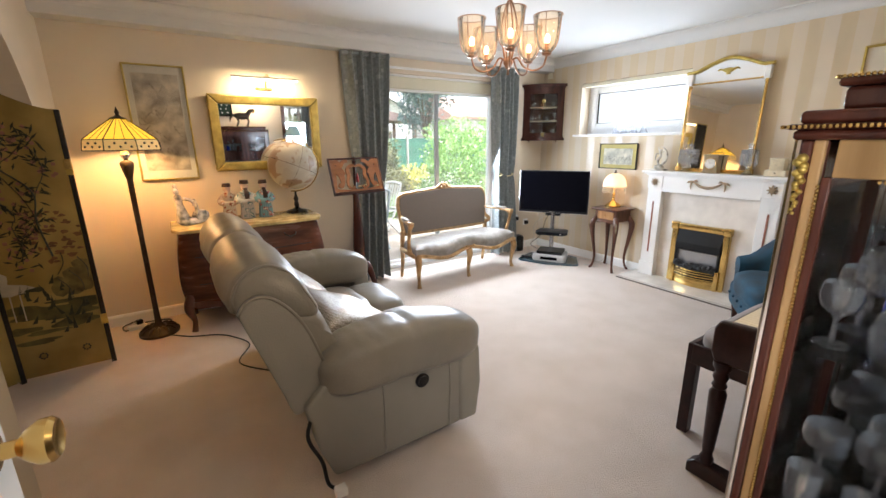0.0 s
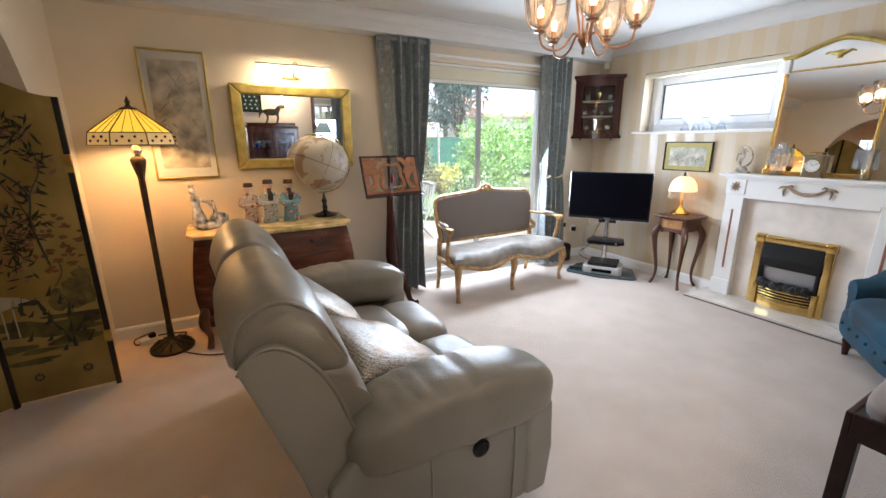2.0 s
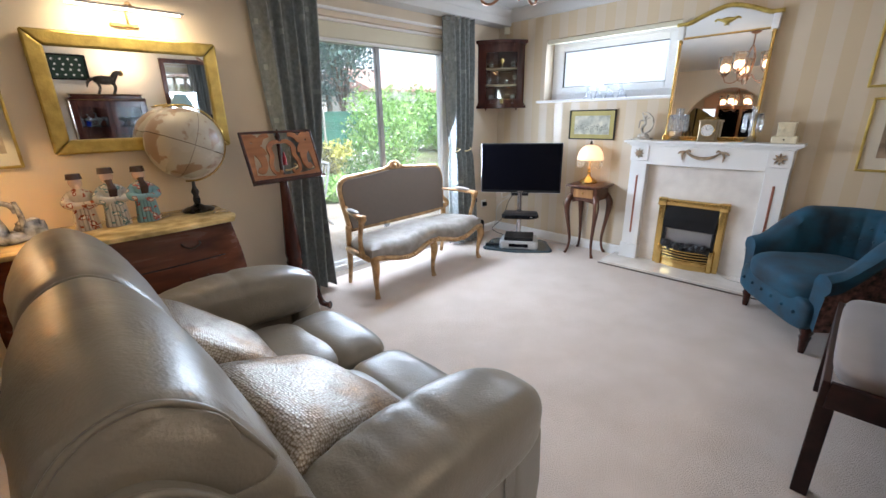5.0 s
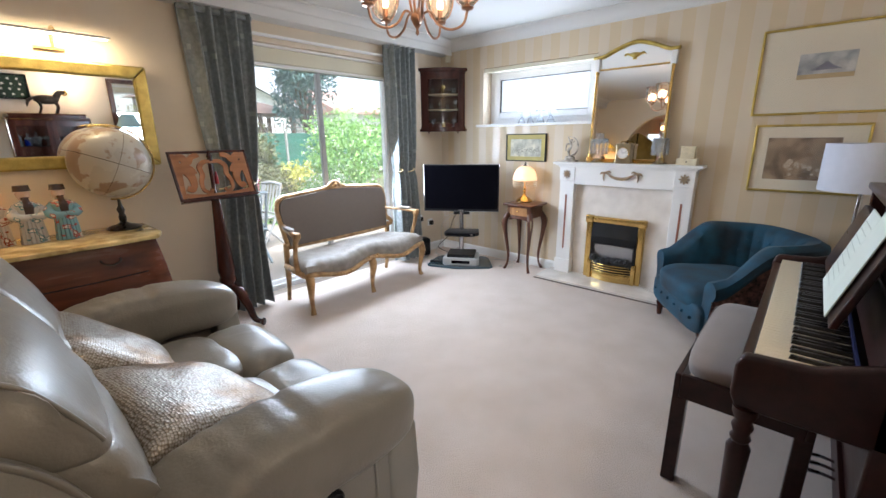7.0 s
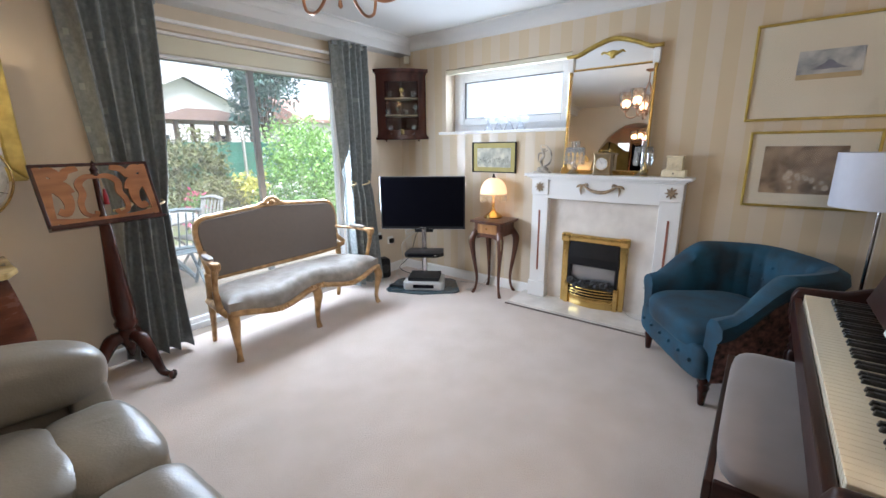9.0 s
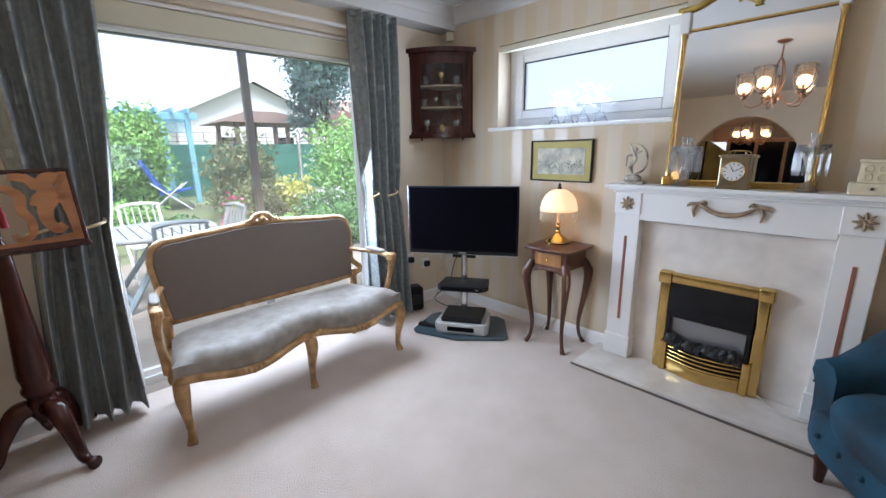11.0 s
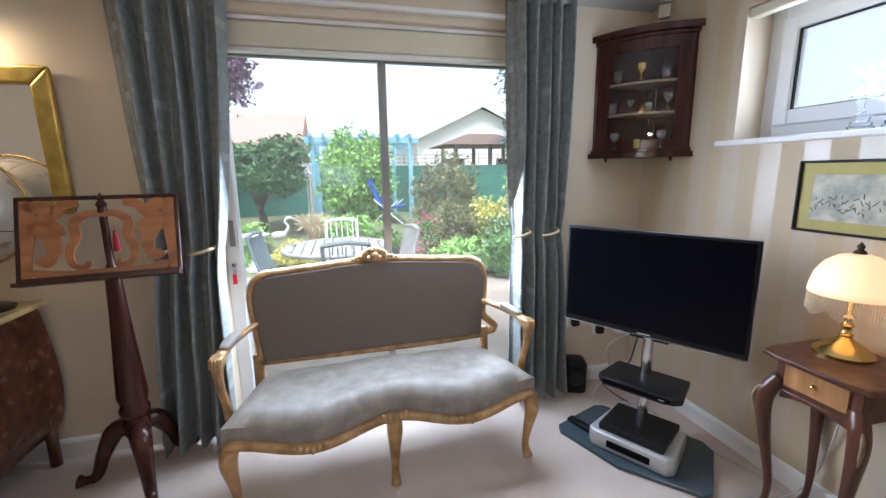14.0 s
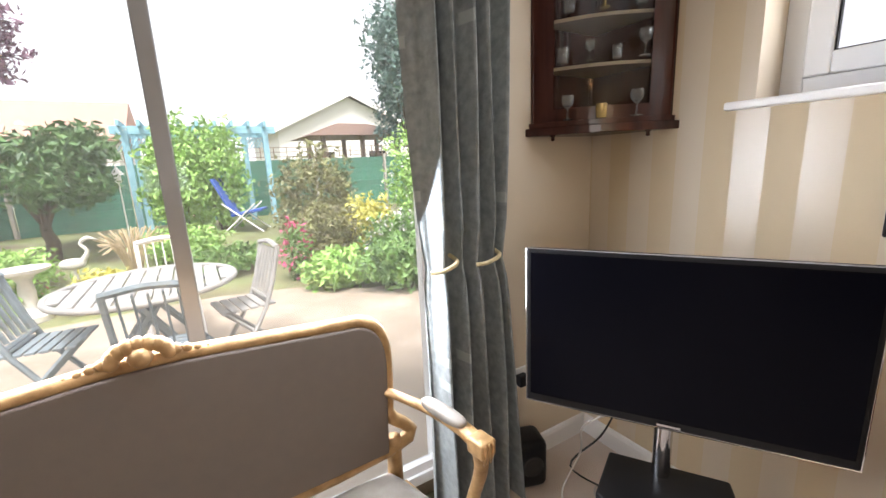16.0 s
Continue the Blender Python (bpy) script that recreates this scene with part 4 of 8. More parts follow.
part("canopy", prism([(0, 0.545), (0, 0.36), (-0.05, 0.345), (-0.062, 0.355), (-0.060, 0.42), (-0.028, 0.545)], -0.205, 0.205, "y", 0.004), M_dark, ef, "black metal hood")
part("fire_back", box(-0.02, -0.205, 0.0, -0.004, 0.205, 0.42), mat("dull_silver_screen", (0.30, 0.30, 0.31), 0.25, 0.6, 0.05, 3), ef, "grey mirror-glass screen")
for s in (-1, 1):
    part("side_cheek", box(-0.05, s * 0.205 - (0.0 if s < 0 else 0.022), 0.0, -0.002, s * 0.205 + (0.022 if s < 0 else 0.0), 0.40, 0.002), M_dark, ef)


def fender(d):
    """Points of the bowed front, d metres out at the middle."""
    return [(-0.042 - (d - 0.042) * math.cos(math.pi * (k / 12 - 0.5)), 0.205 - 0.41 * k / 12) for k in range(13)]


part("ash_pan", prism([(-0.004, 0.2)] + fender(0.082) + [(-0.004, -0.2)], 0.002, 0.165, "z", 0.001), M_dark, ef, "black coal tray")
part("fender_plate", prism(fender(0.094) + fender(0.083)[::-1], 0.0, 0.078, "z", 0.002), M_gold, ef, "bowed brass fender plate", 40)
for z in (0.088, 0.112, 0.136, 0.16):
    part("grate_bar", tube([(x - 0.002, y, z) for x, y in fender(0.094)], 0.0055, 8, 2), M_gold, ef, "curved brass fret bar", True)
for s in (-1, 1):
    part("fender_post", box(-0.066, s * 0.205 - 0.018, 0.0, -0.03, s * 0.205 + 0.018, 0.19, 0.005), M_gold, ef, smooth=40)
random.seed(4)
for k in range(30):
    part("coal", pillow(0, 0, 0, random.uniform(0.045, 0.065), random.uniform(0.05, 0.075), random.uniform(0.04, 0.055), 3, 2, wobble=0.3,
                        m=pose(-0.032 - 0.042 * random.random(), -0.175 + 0.35 * ((k * 7) % 30) / 29, 0.172 + random.uniform(0, 0.04), random.uniform(0, 90), random.uniform(0, 90), random.uniform(0, 180))), M_coal, ef)

# ---- television on its stand ----
tv_rz = math.degrees(math.atan2(3.05 - 3.73, 4.179 - 3.753))
tv = thing("television", pose(3.966, 3.39, 0.85, 0, 0, tv_rz), "flat black television with a slim silver edge", "television")
part("bezel", box(-0.402, -0.005, -0.25, 0.402, 0.03, 0.247, 0.006), M_dark, tv)
part("screen", box(-0.388, -0.009, -0.222, 0.388, -0.003, 0.235, 0.001), M_screen, tv, "dark glass screen")
part("silver_trim", tube([(-0.402, 0.0, -0.25), (0.402, 0.0, -0.25)], 0.004, 6), M_chrome, tv)
for a, c in (((-0.402, 0, -0.25), (-0.402, 0, 0.247)), ((0.402, 0, -0.25), (0.402, 0, 0.247)), ((-0.402, 0, 0.247), (0.402, 0, 0.247))):
    part("silver_trim", tube([a, c], 0.003, 6), M_chrome, tv)
part("logo_plate", box(-0.03, -0.011, -0.241, 0.03, -0.006, -0.233, 0.001), M_chrome, tv, "small silver maker's plate")
part("rear_housing", box(-0.25, 0.03, -0.2, 0.25, 0.075, 0.15, 0.02), M_dark, tv)
ts = thing("television_stand", pose(4.02, 3.43, 0.0, 0, 0, tv_rz), "chrome column television stand with black glass base and shelves", "television stand")
base = [(-0.36, -0.16), (-0.33, -0.20), (0.0, -0.265), (0.33, -0.20), (0.36, -0.16), (0.30, 0.15), (0.24, 0.20), (-0.24, 0.20), (-0.30, 0.15)]
M_bglass = mat("smoked_glass_base", (0.05, 0.075, 0.09), 0.15, 0, 0.05, 3)
part("glass_base", prism(base, 0.0, 0.022, "z", 0.004, 2), M_bglass, ts, "blue-grey smoked glass base")
part("column", lathe([(0.035, 0.022), (0.03, 0.03), (0.026, 0.05), (0.026, 0.75)], 16, m=pose(0, 0.03, 0)), M_chrome, ts, smooth=40)
part("shelf", prism([(-0.17, -0.12), (-0.14, -0.15), (0.14, -0.15), (0.17, -0.12), (0.15, 0.09), (-0.15, 0.09)], 0.335, 0.345, "z", 0.003), M_glass, ts, "clear glass shelf")
part("bracket", box(-0.09, 0.02, 0.55, 0.09, 0.06, 0.75, 0.004), M_dark, ts)
bx = thing("set_top_box", pose(4.005, 3.40, 0.346, 0, 0, tv_rz), "slim black set-top box on the glass shelf", "set-top box")
part("case", prism([(-0.19, -0.10), (-0.16, -0.135), (0.16, -0.135), (0.19, -0.10), (0.17, 0.10), (-0.17, 0.10)], 0.0, 0.035, "z", 0.008, 3), M_dark, bx, smooth=40)
md = thing("music_system", pose(4.0, 3.40, 0.022, 0, 0, tv_rz), "silver disc player with a dark display", "disc player")
part("case", prism([(-0.20, -0.14), (-0.17, -0.17), (0.17, -0.17), (0.20, -0.14), (0.18, 0.12), (-0.18, 0.12)], 0.0, 0.085, "z", 0.012, 3), mat("silver_plastic", (0.5, 0.5, 0.5), 0.35, 0.4, 0.04, 5), md, smooth=40)
part("display", box(-0.10, -0.174, 0.025, 0.10, -0.165, 0.06, 0.003), M_screen, md, "dark display")
d2 = thing("recorder_box", pose(3.995, 3.40, 0.107, 0, 0, tv_rz), "flat black recorder on the disc player", "recorder")
part("case", box(-0.15, -0.14, 0, 0.15, 0.11, 0.035, 0.006), M_dark, d2)
part("front_panel", box(-0.15, -0.1385, 0.008, 0.15, -0.1345, 0.026, 0.001), M_screen, bx, "glossy black front panel")
part("badge", box(0.10, -0.1395, 0.013, 0.125, -0.1386, 0.019), M_chrome, bx, "small silver badge")
for x_ in (-0.11, 0.11):
    part("foot", box(x_ - 0.02, -0.06, -0.001, x_ + 0.02, 0.06, 0.002), M_dark, bx)
rc = thing("remote_control", pose(3.80, 3.60, 0.023, 0, 0, 20), "dark remote control lying on the glass base", "remote control")
part("case", box(-0.022, -0.08, 0, 0.022, 0.08, 0.02, 0.006), M_dark, rc)


# ---- piano and stool ----
pn = thing("upright_piano", pose(1.94, 0.02, 0), "dark polished mahogany upright piano with its lid open", "piano")
PL = 1.44
for x0, x1 in ((0, 0.045), (PL - 0.045, PL)):
    part("side_panel", box(x0, 0.0, 0.0, x1, 0.36, 1.11, 0.006), M_piano, pn)
    part("key_arm", prism([(0.20, 0.56), (0.655, 0.56), (0.672, 0.60), (0.672, 0.70), (0.655, 0.735), (0.50, 0.745), (0.36, 0.80), (0.20, 0.80)], x0, x1, "x", 0.012, 3), M_piano, pn, smooth=35)
    xm = (x0 + x1) / 2
    part("turned_leg", lathe([(0.024, 0.075), (0.028, 0.10), (0.019, 0.125), (0.023, 0.15), (0.031, 0.36), (0.033, 0.42), (0.022, 0.44), (0.029, 0.455), (0.022, 0.47), (0.030, 0.495), (0.022, 0.515), (0.034, 0.54), (0.034, 0.56)], 16, m=pose(xm, 0.625, 0)), M_piano, pn, "turned tapering leg", 50)
    part("toe_block", prism([(0.20, 0.0), (0.69, 0.0), (0.69, 0.05), (0.66, 0.075), (0.20, 0.085)], xm - 0.03, xm + 0.03, "x", 0.008, 2), M_piano, pn)
part("key_bed", box(0.045, 0.30, 0.58, PL - 0.045, 0.645, 0.655, 0.006), M_piano, pn)
part("key_slip", box(0.045, 0.635, 0.60, PL - 0.045, 0.665, 0.695, 0.005), M_piano, pn)
part("lower_panel", box(0.045, 0.285, 0.10, PL - 0.045, 0.31, 0.58, 0.004), M_piano, pn)
part("plinth", box(0.045, 0.27, 0.0, PL - 0.045, 0.325, 0.10, 0.004), M_piano, pn)
part("upper_panel", box(0.045, 0.285, 0.80, PL - 0.045, 0.305, 1.09, 0.004), M_piano, pn)
part("top_lid", box(-0.015, -0.005, 1.11, PL + 0.015, 0.375, 1.14, 0.008, 3), M_piano, pn, smooth=40)
part("back", box(0.045, 0.0, 0.02, PL - 0.045, 0.02, 1.1), M_piano, pn)
part("fallboard", prism([(0.37, 0.735), (0.385, 0.74), (0.35, 0.86), (0.335, 0.86)], 0.05, PL - 0.05, "x", 0.004), M_piano, pn, "open fallboard")
part("felt_strip", box(0.06, 0.40, 0.722, PL - 0.06, 0.408, 0.735), mat("blue_felt", (0.02, 0.025, 0.12), 0.9), pn, "dark blue felt strip")
M_ivory = mat("ivory", (0.74, 0.66, 0.50), 0.3, 0, 0.05, 20)
M_ebony = mat("ebony", (0.012, 0.011, 0.011), 0.28, 0, 0.2, 20)
kw = (PL - 0.15) / 52
me_w = bpy.data.meshes.new("white_key")
b = box(0.0006, 0.41, 0.66, kw - 0.0006, 0.633, 0.722, 0.0015, 1)
b.to_mesh(me_w)
b.free()
me_w.materials.append(M_ivory)
me_b = bpy.data.meshes.new("black_key")
b = prism([(0.41, 0.70), (0.56, 0.70), (0.55, 0.735), (0.41, 0.735)], -0.006, 0.006, "x", 0.0015, 1)
b.to_mesh(me_b)
b.free()
me_b.materials.append(M_ebony)
for k in range(52):
    o = new("white_key", me_w)
    o.parent, o.location = pn, (0.075 + k * kw, 0, 0)
    if k % 7 not in (1, 4) and k < 51:
        o = new("black_key", me_b)
        o.parent, o.location = pn, (0.075 + (k + 1) * kw, 0, 0)
md_ = part("music_desk", prism([(0.455, 0.785), (0.477, 0.785), (0.392, 1.06), (0.370, 1.06)], 0.25, PL - 0.25, "x", 0.004), M_piano, pn, "sloping music desk")
for x in (0.60, 0.66, 0.72):
    part("pedal", tube([(x, 0.31, 0.05), (x, 0.37, 0.055), (x, 0.43, 0.045)], (0.008, 0.011, 0.016), 8, flat=0.5), M_chrome, pn, "chrome pedal", True)
ms = thing("sheet_music", pose(2.76, 0.502, 0.79, 17.2, 0, 0), "open sheet music with faint green print on the music desk", "sheet music")
M_paper = mat("green_tinged_paper", (0.66, 0.72, 0.66), 0.8, 0, 0.03, 9)
part("page", box(-0.24, 0.0, 0.0, 0.0, 0.004, 0.315), M_paper, ms)
part("page", box(-0.481, 0.0, 0.0, -0.241, 0.004, 0.385), M_paper, ms)
for k in range(9):
    part("stave", box(-0.22, 0.0042, 0.035 + 0.029 * k, -0.02, 0.0047, 0.0385 + 0.029 * k), mat("print_grey", (0.50, 0.56, 0.51), 0.8) if k == 0 else bpy.data.materials["print_grey"], ms)

st = thing("piano_stool", pose(2.175, 0.46, 0), "dark mahogany duet piano stool with a grey velour seat", "piano stool")
SL, SD = 0.86, 0.42
part("seat_pad", pillow(SL / 2, SD / 2, 0.50, SL - 0.03, SD - 0.03, 0.075, 6, 10), mat("grey_velour", (0.20, 0.165, 0.155), 0.8, 0, 0.1, 6, 0.1, 300, sheen=0.3), st, "grey velour seat pad", True)
for x0, y0, x1, y1 in ((0, 0, SL, 0.022), (0, SD - 0.022, SL, SD), (0, 0.022, 0.022, SD - 0.022), (SL - 0.022, 0.022, SL, SD - 0.022)):
    part("apron", box(x0, y0, 0.385, x1, y1, 0.485, 0.004), M_piano, st)
for x in (0.0, SL - 0.05):
    for y in (0.0, SD - 0.05):
        part("leg", prism([(x, y), (x + 0.05, y), (x + 0.05, y + 0.05), (x, y + 0.05)], 0.0, 0.386, "z", 0.004), M_piano, st)


# ---- tub armchair ----
ac = thing("tub_armchair", pose(3.825, 0.924, 0, 0, 0, 215) @ Matrix.Diagonal((1.12, 1.12, 1.02, 1)), "teal velvet buttoned tub armchair with dark turned feet", "armchair")
b = bmesh.new()
NA = 88
inner, outer = [], []
for k in range(NA + 1):
    a = math.pi * (k / NA)
    # from the front of one arm, round the back, to the other
    ca, sa = math.cos(a), math.sin(a)
    x = 0.33 * math.copysign(abs(ca) ** 0.55, ca)
    y = -0.27 + 0.60 * abs(sa) ** 0.6
    t = abs(sa) ** 0.9
    q = min(1.0, max(0.0, (y + 0.24) / 0.26))
    h = 0.49 + 0.225 * q * q * (3 - 2 * q)
    inner.append((x, y, h, t))
prof_n = 10
rows = []
for ia, (x, y, h, t) in enumerate(inner):
    flute = 0.016 * abs(math.sin(math.pi * 13 * ia / NA)) ** 0.6 - 0.006
    n2 = Vector((x, (y + 0.05) * 0.9, 0)).normalized() if y > -0.2 else Vector((math.copysign(1, x), 0, 0))
    ring = []
    sec = [(-0.055, 0.22), (-0.06 - flute, h - 0.20), (-0.056 - 0.7 * flute, h - 0.04), (-0.03, h), (0.02, h + 0.012), (0.062, h - 0.015), (0.070, h - 0.06), (0.045, h - 0.10), (0.035, 0.30), (0.03, 0.17)]
    for d, z in sec:
        ring.append(b.verts.new((x + n2.x * d, y + n2.y * d, z)))
    rows.append(ring)
for r, s in zip(rows, rows[1:]):
    for k in range(len(r)):
        j = (k + 1) % len(r)
        b.faces.new((r[k], s[k], s[j], r[j]))
b.faces.new(rows[0])
b.faces.new(rows[-1][::-1])
tub = part("tub_back", b, M_velvet, ac, "buttoned velvet back sweeping into the arms", 45)
M_floral = mat("dark_floral_tapestry", (0.02, 0.012, 0.012), 0.8, 0, 0.4, 34, 0.15, 120, (0.20, 0.10, 0.08))
tub.data.materials.append(M_floral)
for i, poly in enumerate(tub.data.polygons):
    if i < NA * 10 and i % 10 in (7, 8):
        poly.material_index = 1
for x, y, h, t in inner[::4]:
    n2 = Vector((x, (y + 0.05) * 0.9, 0)).normalized() if y > -0.2 else Vector((math.copysign(1, x), 0, 0))
    part("stud", ball(x + n2.x * 0.047, y + n2.y * 0.047, h - 0.10, 0.006, 6), M_bronze, ac)
part("seat", pillow(0, -0.05, 0.345, 0.60, 0.56, 0.19, 4, 10, wobble=0.02), M_velvet, ac, smooth=True)
part("apron", pillow(0, -0.265, 0.235, 0.66, 0.09, 0.20, 5, 8), M_velvet, ac, smooth=True)
part("seat_base", box(-0.31, -0.28, 0.15, 0.31, 0.28, 0.26, 0.02), M_velvet, ac)
for k in range(7):
    for zz in (0.44, 0.54, 0.62):
        a = math.pi * (0.24 + 0.52 * (k + (0.5 if zz == 0.54 else 0)) / 6.5)
        ca, sa = math.cos(a), math.sin(a)
        x, y = 0.33 * math.copysign(abs(ca) ** 0.55, ca), -0.27 + 0.60 * abs(sa) ** 0.6
        n2 = Vector((x, (y + 0.05) * 0.9, 0)).normalized()
        part("button", ball(x - n2.x * 0.058, y - n2.y * 0.058, zz, 0.011, 8), M_velvet, ac, smooth=True)
for k in range(6):
    part("button", ball(-0.25 + 0.1 * k, -0.312, 0.235, 0.011, 8), M_velvet, ac, smooth=True)
for x in (-0.29, 0.29):
    for y in (-0.25, 0.25):
        part("foot", lathe([(0.014, 0.0), (0.016, 0.015), (0.022, 0.08), (0.028, 0.10), (0.022, 0.115), (0.03, 0.13), (0.03, 0.17)], 12, m=pose(x, y, 0)), M_mahog, ac, "dark turned foot", 50)


# ---- bombe commode ----
cm = thing("commode", pose(0.70, 4.055, 0), "bombe walnut commode with drawers and a golden marble top", "commode")
CW, CD, CH = 0.52, 0.50, 0.795
b = bmesh.new()
nu, nv = 28, 16
def bulge(z):
    t = (z - 0.16) / (CH - 0.16)
    return 0.05 * math.sin(math.pi * min(1, max(0, t)) ** 0.7) - 0.02 * (1 - t) ** 2
rows = []
for j in range(nv + 1):
    z = 0.16 + (CH - 0.16) * j / nv
    w, d = CW + bulge(z), CD - 0.02 + bulge(z) * 1.1
    pts = [(-w, 0.0)] + [(-w + 0.01 * math.sin(math.pi * k / 6), -d * 0.86 * k / 6) for k in range(1, 7)]
    pts += [(-w + 0.035 + (2 * w - 0.07) * k / 16, -d + 0.05 * abs(2 * k / 16 - 1) ** 2) for k in range(17)]
    pts += [(w - 0.01 * math.sin(math.pi * k / 6), -d * 0.86 * k / 6) for k in range(6, 0, -1)] + [(w, 0.0)]
    rows.append([b.verts.new((x, y, z)) for x, y in pts])
for r, s in zip(rows, rows[1:]):
    for k in range(len(r)):
        j = (k + 1) % len(r)
        b.faces.new((r[k], r[j], s[j], s[k]))
b.faces.new(rows[0][::-1])
b.faces.new(rows[-1])
part("carcass", b, wood("figured_walnut", (0.07, 0.02, 0.01), (0.125, 0.04, 0.019), 0.26, "x"), cm, smooth=45)
tp = [(-CW - 0.045, 0.0), (-CW - 0.045, -CD * 0.8), (-CW + 0.0, -CD - 0.01)] + [(-CW + 0.05 + (2 * CW - 0.1) * k / 12, -CD - 0.04 + 0.025 * abs(k / 6 - 1) ** 2) for k in range(13)] + [(CW, -CD - 0.01), (CW + 0.045, -CD * 0.8), (CW + 0.045, 0.0)]
part("marble_top", prism(tp, CH, CH + 0.027, "z", 0.007, 3), M_siena, cm, "golden Siena marble top", 40)
for z in (0.385, 0.60):
    d = CD - 0.02 + bulge(z) * 1.1
    part("drawer_gap", tube([(-0.44, -d + 0.035, z), (-0.22, -d + 0.009, z), (0, -d - 0.002, z), (0.22, -d + 0.009, z), (0.44, -d + 0.035, z)], 0.0035, 6), M_dark, cm, smooth=True)
for z in (0.30, 0.50, 0.70):
    d = CD - 0.02 + bulge(z) * 1.1
    for x in (-0.27, 0.27):
        part("drawer_pull", tube([(x - 0.045, -d + 0.01, z + 0.012), (x - 0.04, -d - 0.012, z), (x, -d - 0.02, z - 0.014), (x + 0.04, -d - 0.012, z), (x + 0.045, -d + 0.01, z + 0.012)], 0.005, 6), M_bronze, cm, "dark bronze drop handle", True)
for s in (-1, 1):
    part("leg", tube([(s * (CW - 0.01), -CD + 0.06, 0.30), (s * (CW + 0.015), -CD + 0.035, 0.2), (s * (CW - 0.01), -CD + 0.06, 0.09), (s * (CW + 0.0), -CD + 0.045, 0.0)], (0.032, 0.036, 0.02, 0.024), 10), M_walnut, cm, "splayed cabriole leg", True)
    part("leg", tube([(s * (CW - 0.02), -0.04, 0.2), (s * (CW - 0.02), -0.04, 0.0)], 0.024, 8), M_walnut, cm, smooth=True)
part("apron", prism([(-CW + 0.02, 0.2), (-0.3, 0.165), (-0.12, 0.14), (0, 0.11), (0.12, 0.14), (0.3, 0.165), (CW - 0.02, 0.2), (CW - 0.02, 0.24), (-CW + 0.02, 0.24)], -CD + 0.03, -CD + 0.055, "y", 0.004), M_walnut, cm)


# ---- folding screen ----
sc = thing("folding_screen", pose(0, 0, 0), "gold lacquer folding screen painted with flowering branches", "folding screen")
M_lacq = mat("gold_lacquer", (0.30, 0.20, 0.045), 0.34, 0.3, 0.2, 2.5, 0.03, 60, (0.42, 0.30, 0.09), coat=0.15)
M_black = mat("black_lacquer", (0.01, 0.009, 0.008), 0.25, 0, 0.2, 8)
M_blossom = mat("painted_blossom", (0.34, 0.16, 0.10), 0.5, 0.1, 0.2, 30)
M_moss = mat("painted_moss_green", (0.05, 0.048, 0.014), 0.5, 0.1, 0.4, 9, 0, 1, (0.13, 0.11, 0.03))
M_rockp = mat("painted_rock", (0.12, 0.09, 0.025), 0.5, 0.1, 0.4, 12, 0, 1, (0.20, 0.15, 0.045))
M_russet = mat("painted_russet_leaves", (0.20, 0.095, 0.035), 0.5, 0.1, 0.35, 25)
M_cranep = mat("painted_white_crane", (0.52, 0.46, 0.32), 0.5, 0.05, 0.15, 12)
M_leafp = mat("painted_leaves", (0.035, 0.04, 0.018), 0.5, 0.1, 0.3, 30)
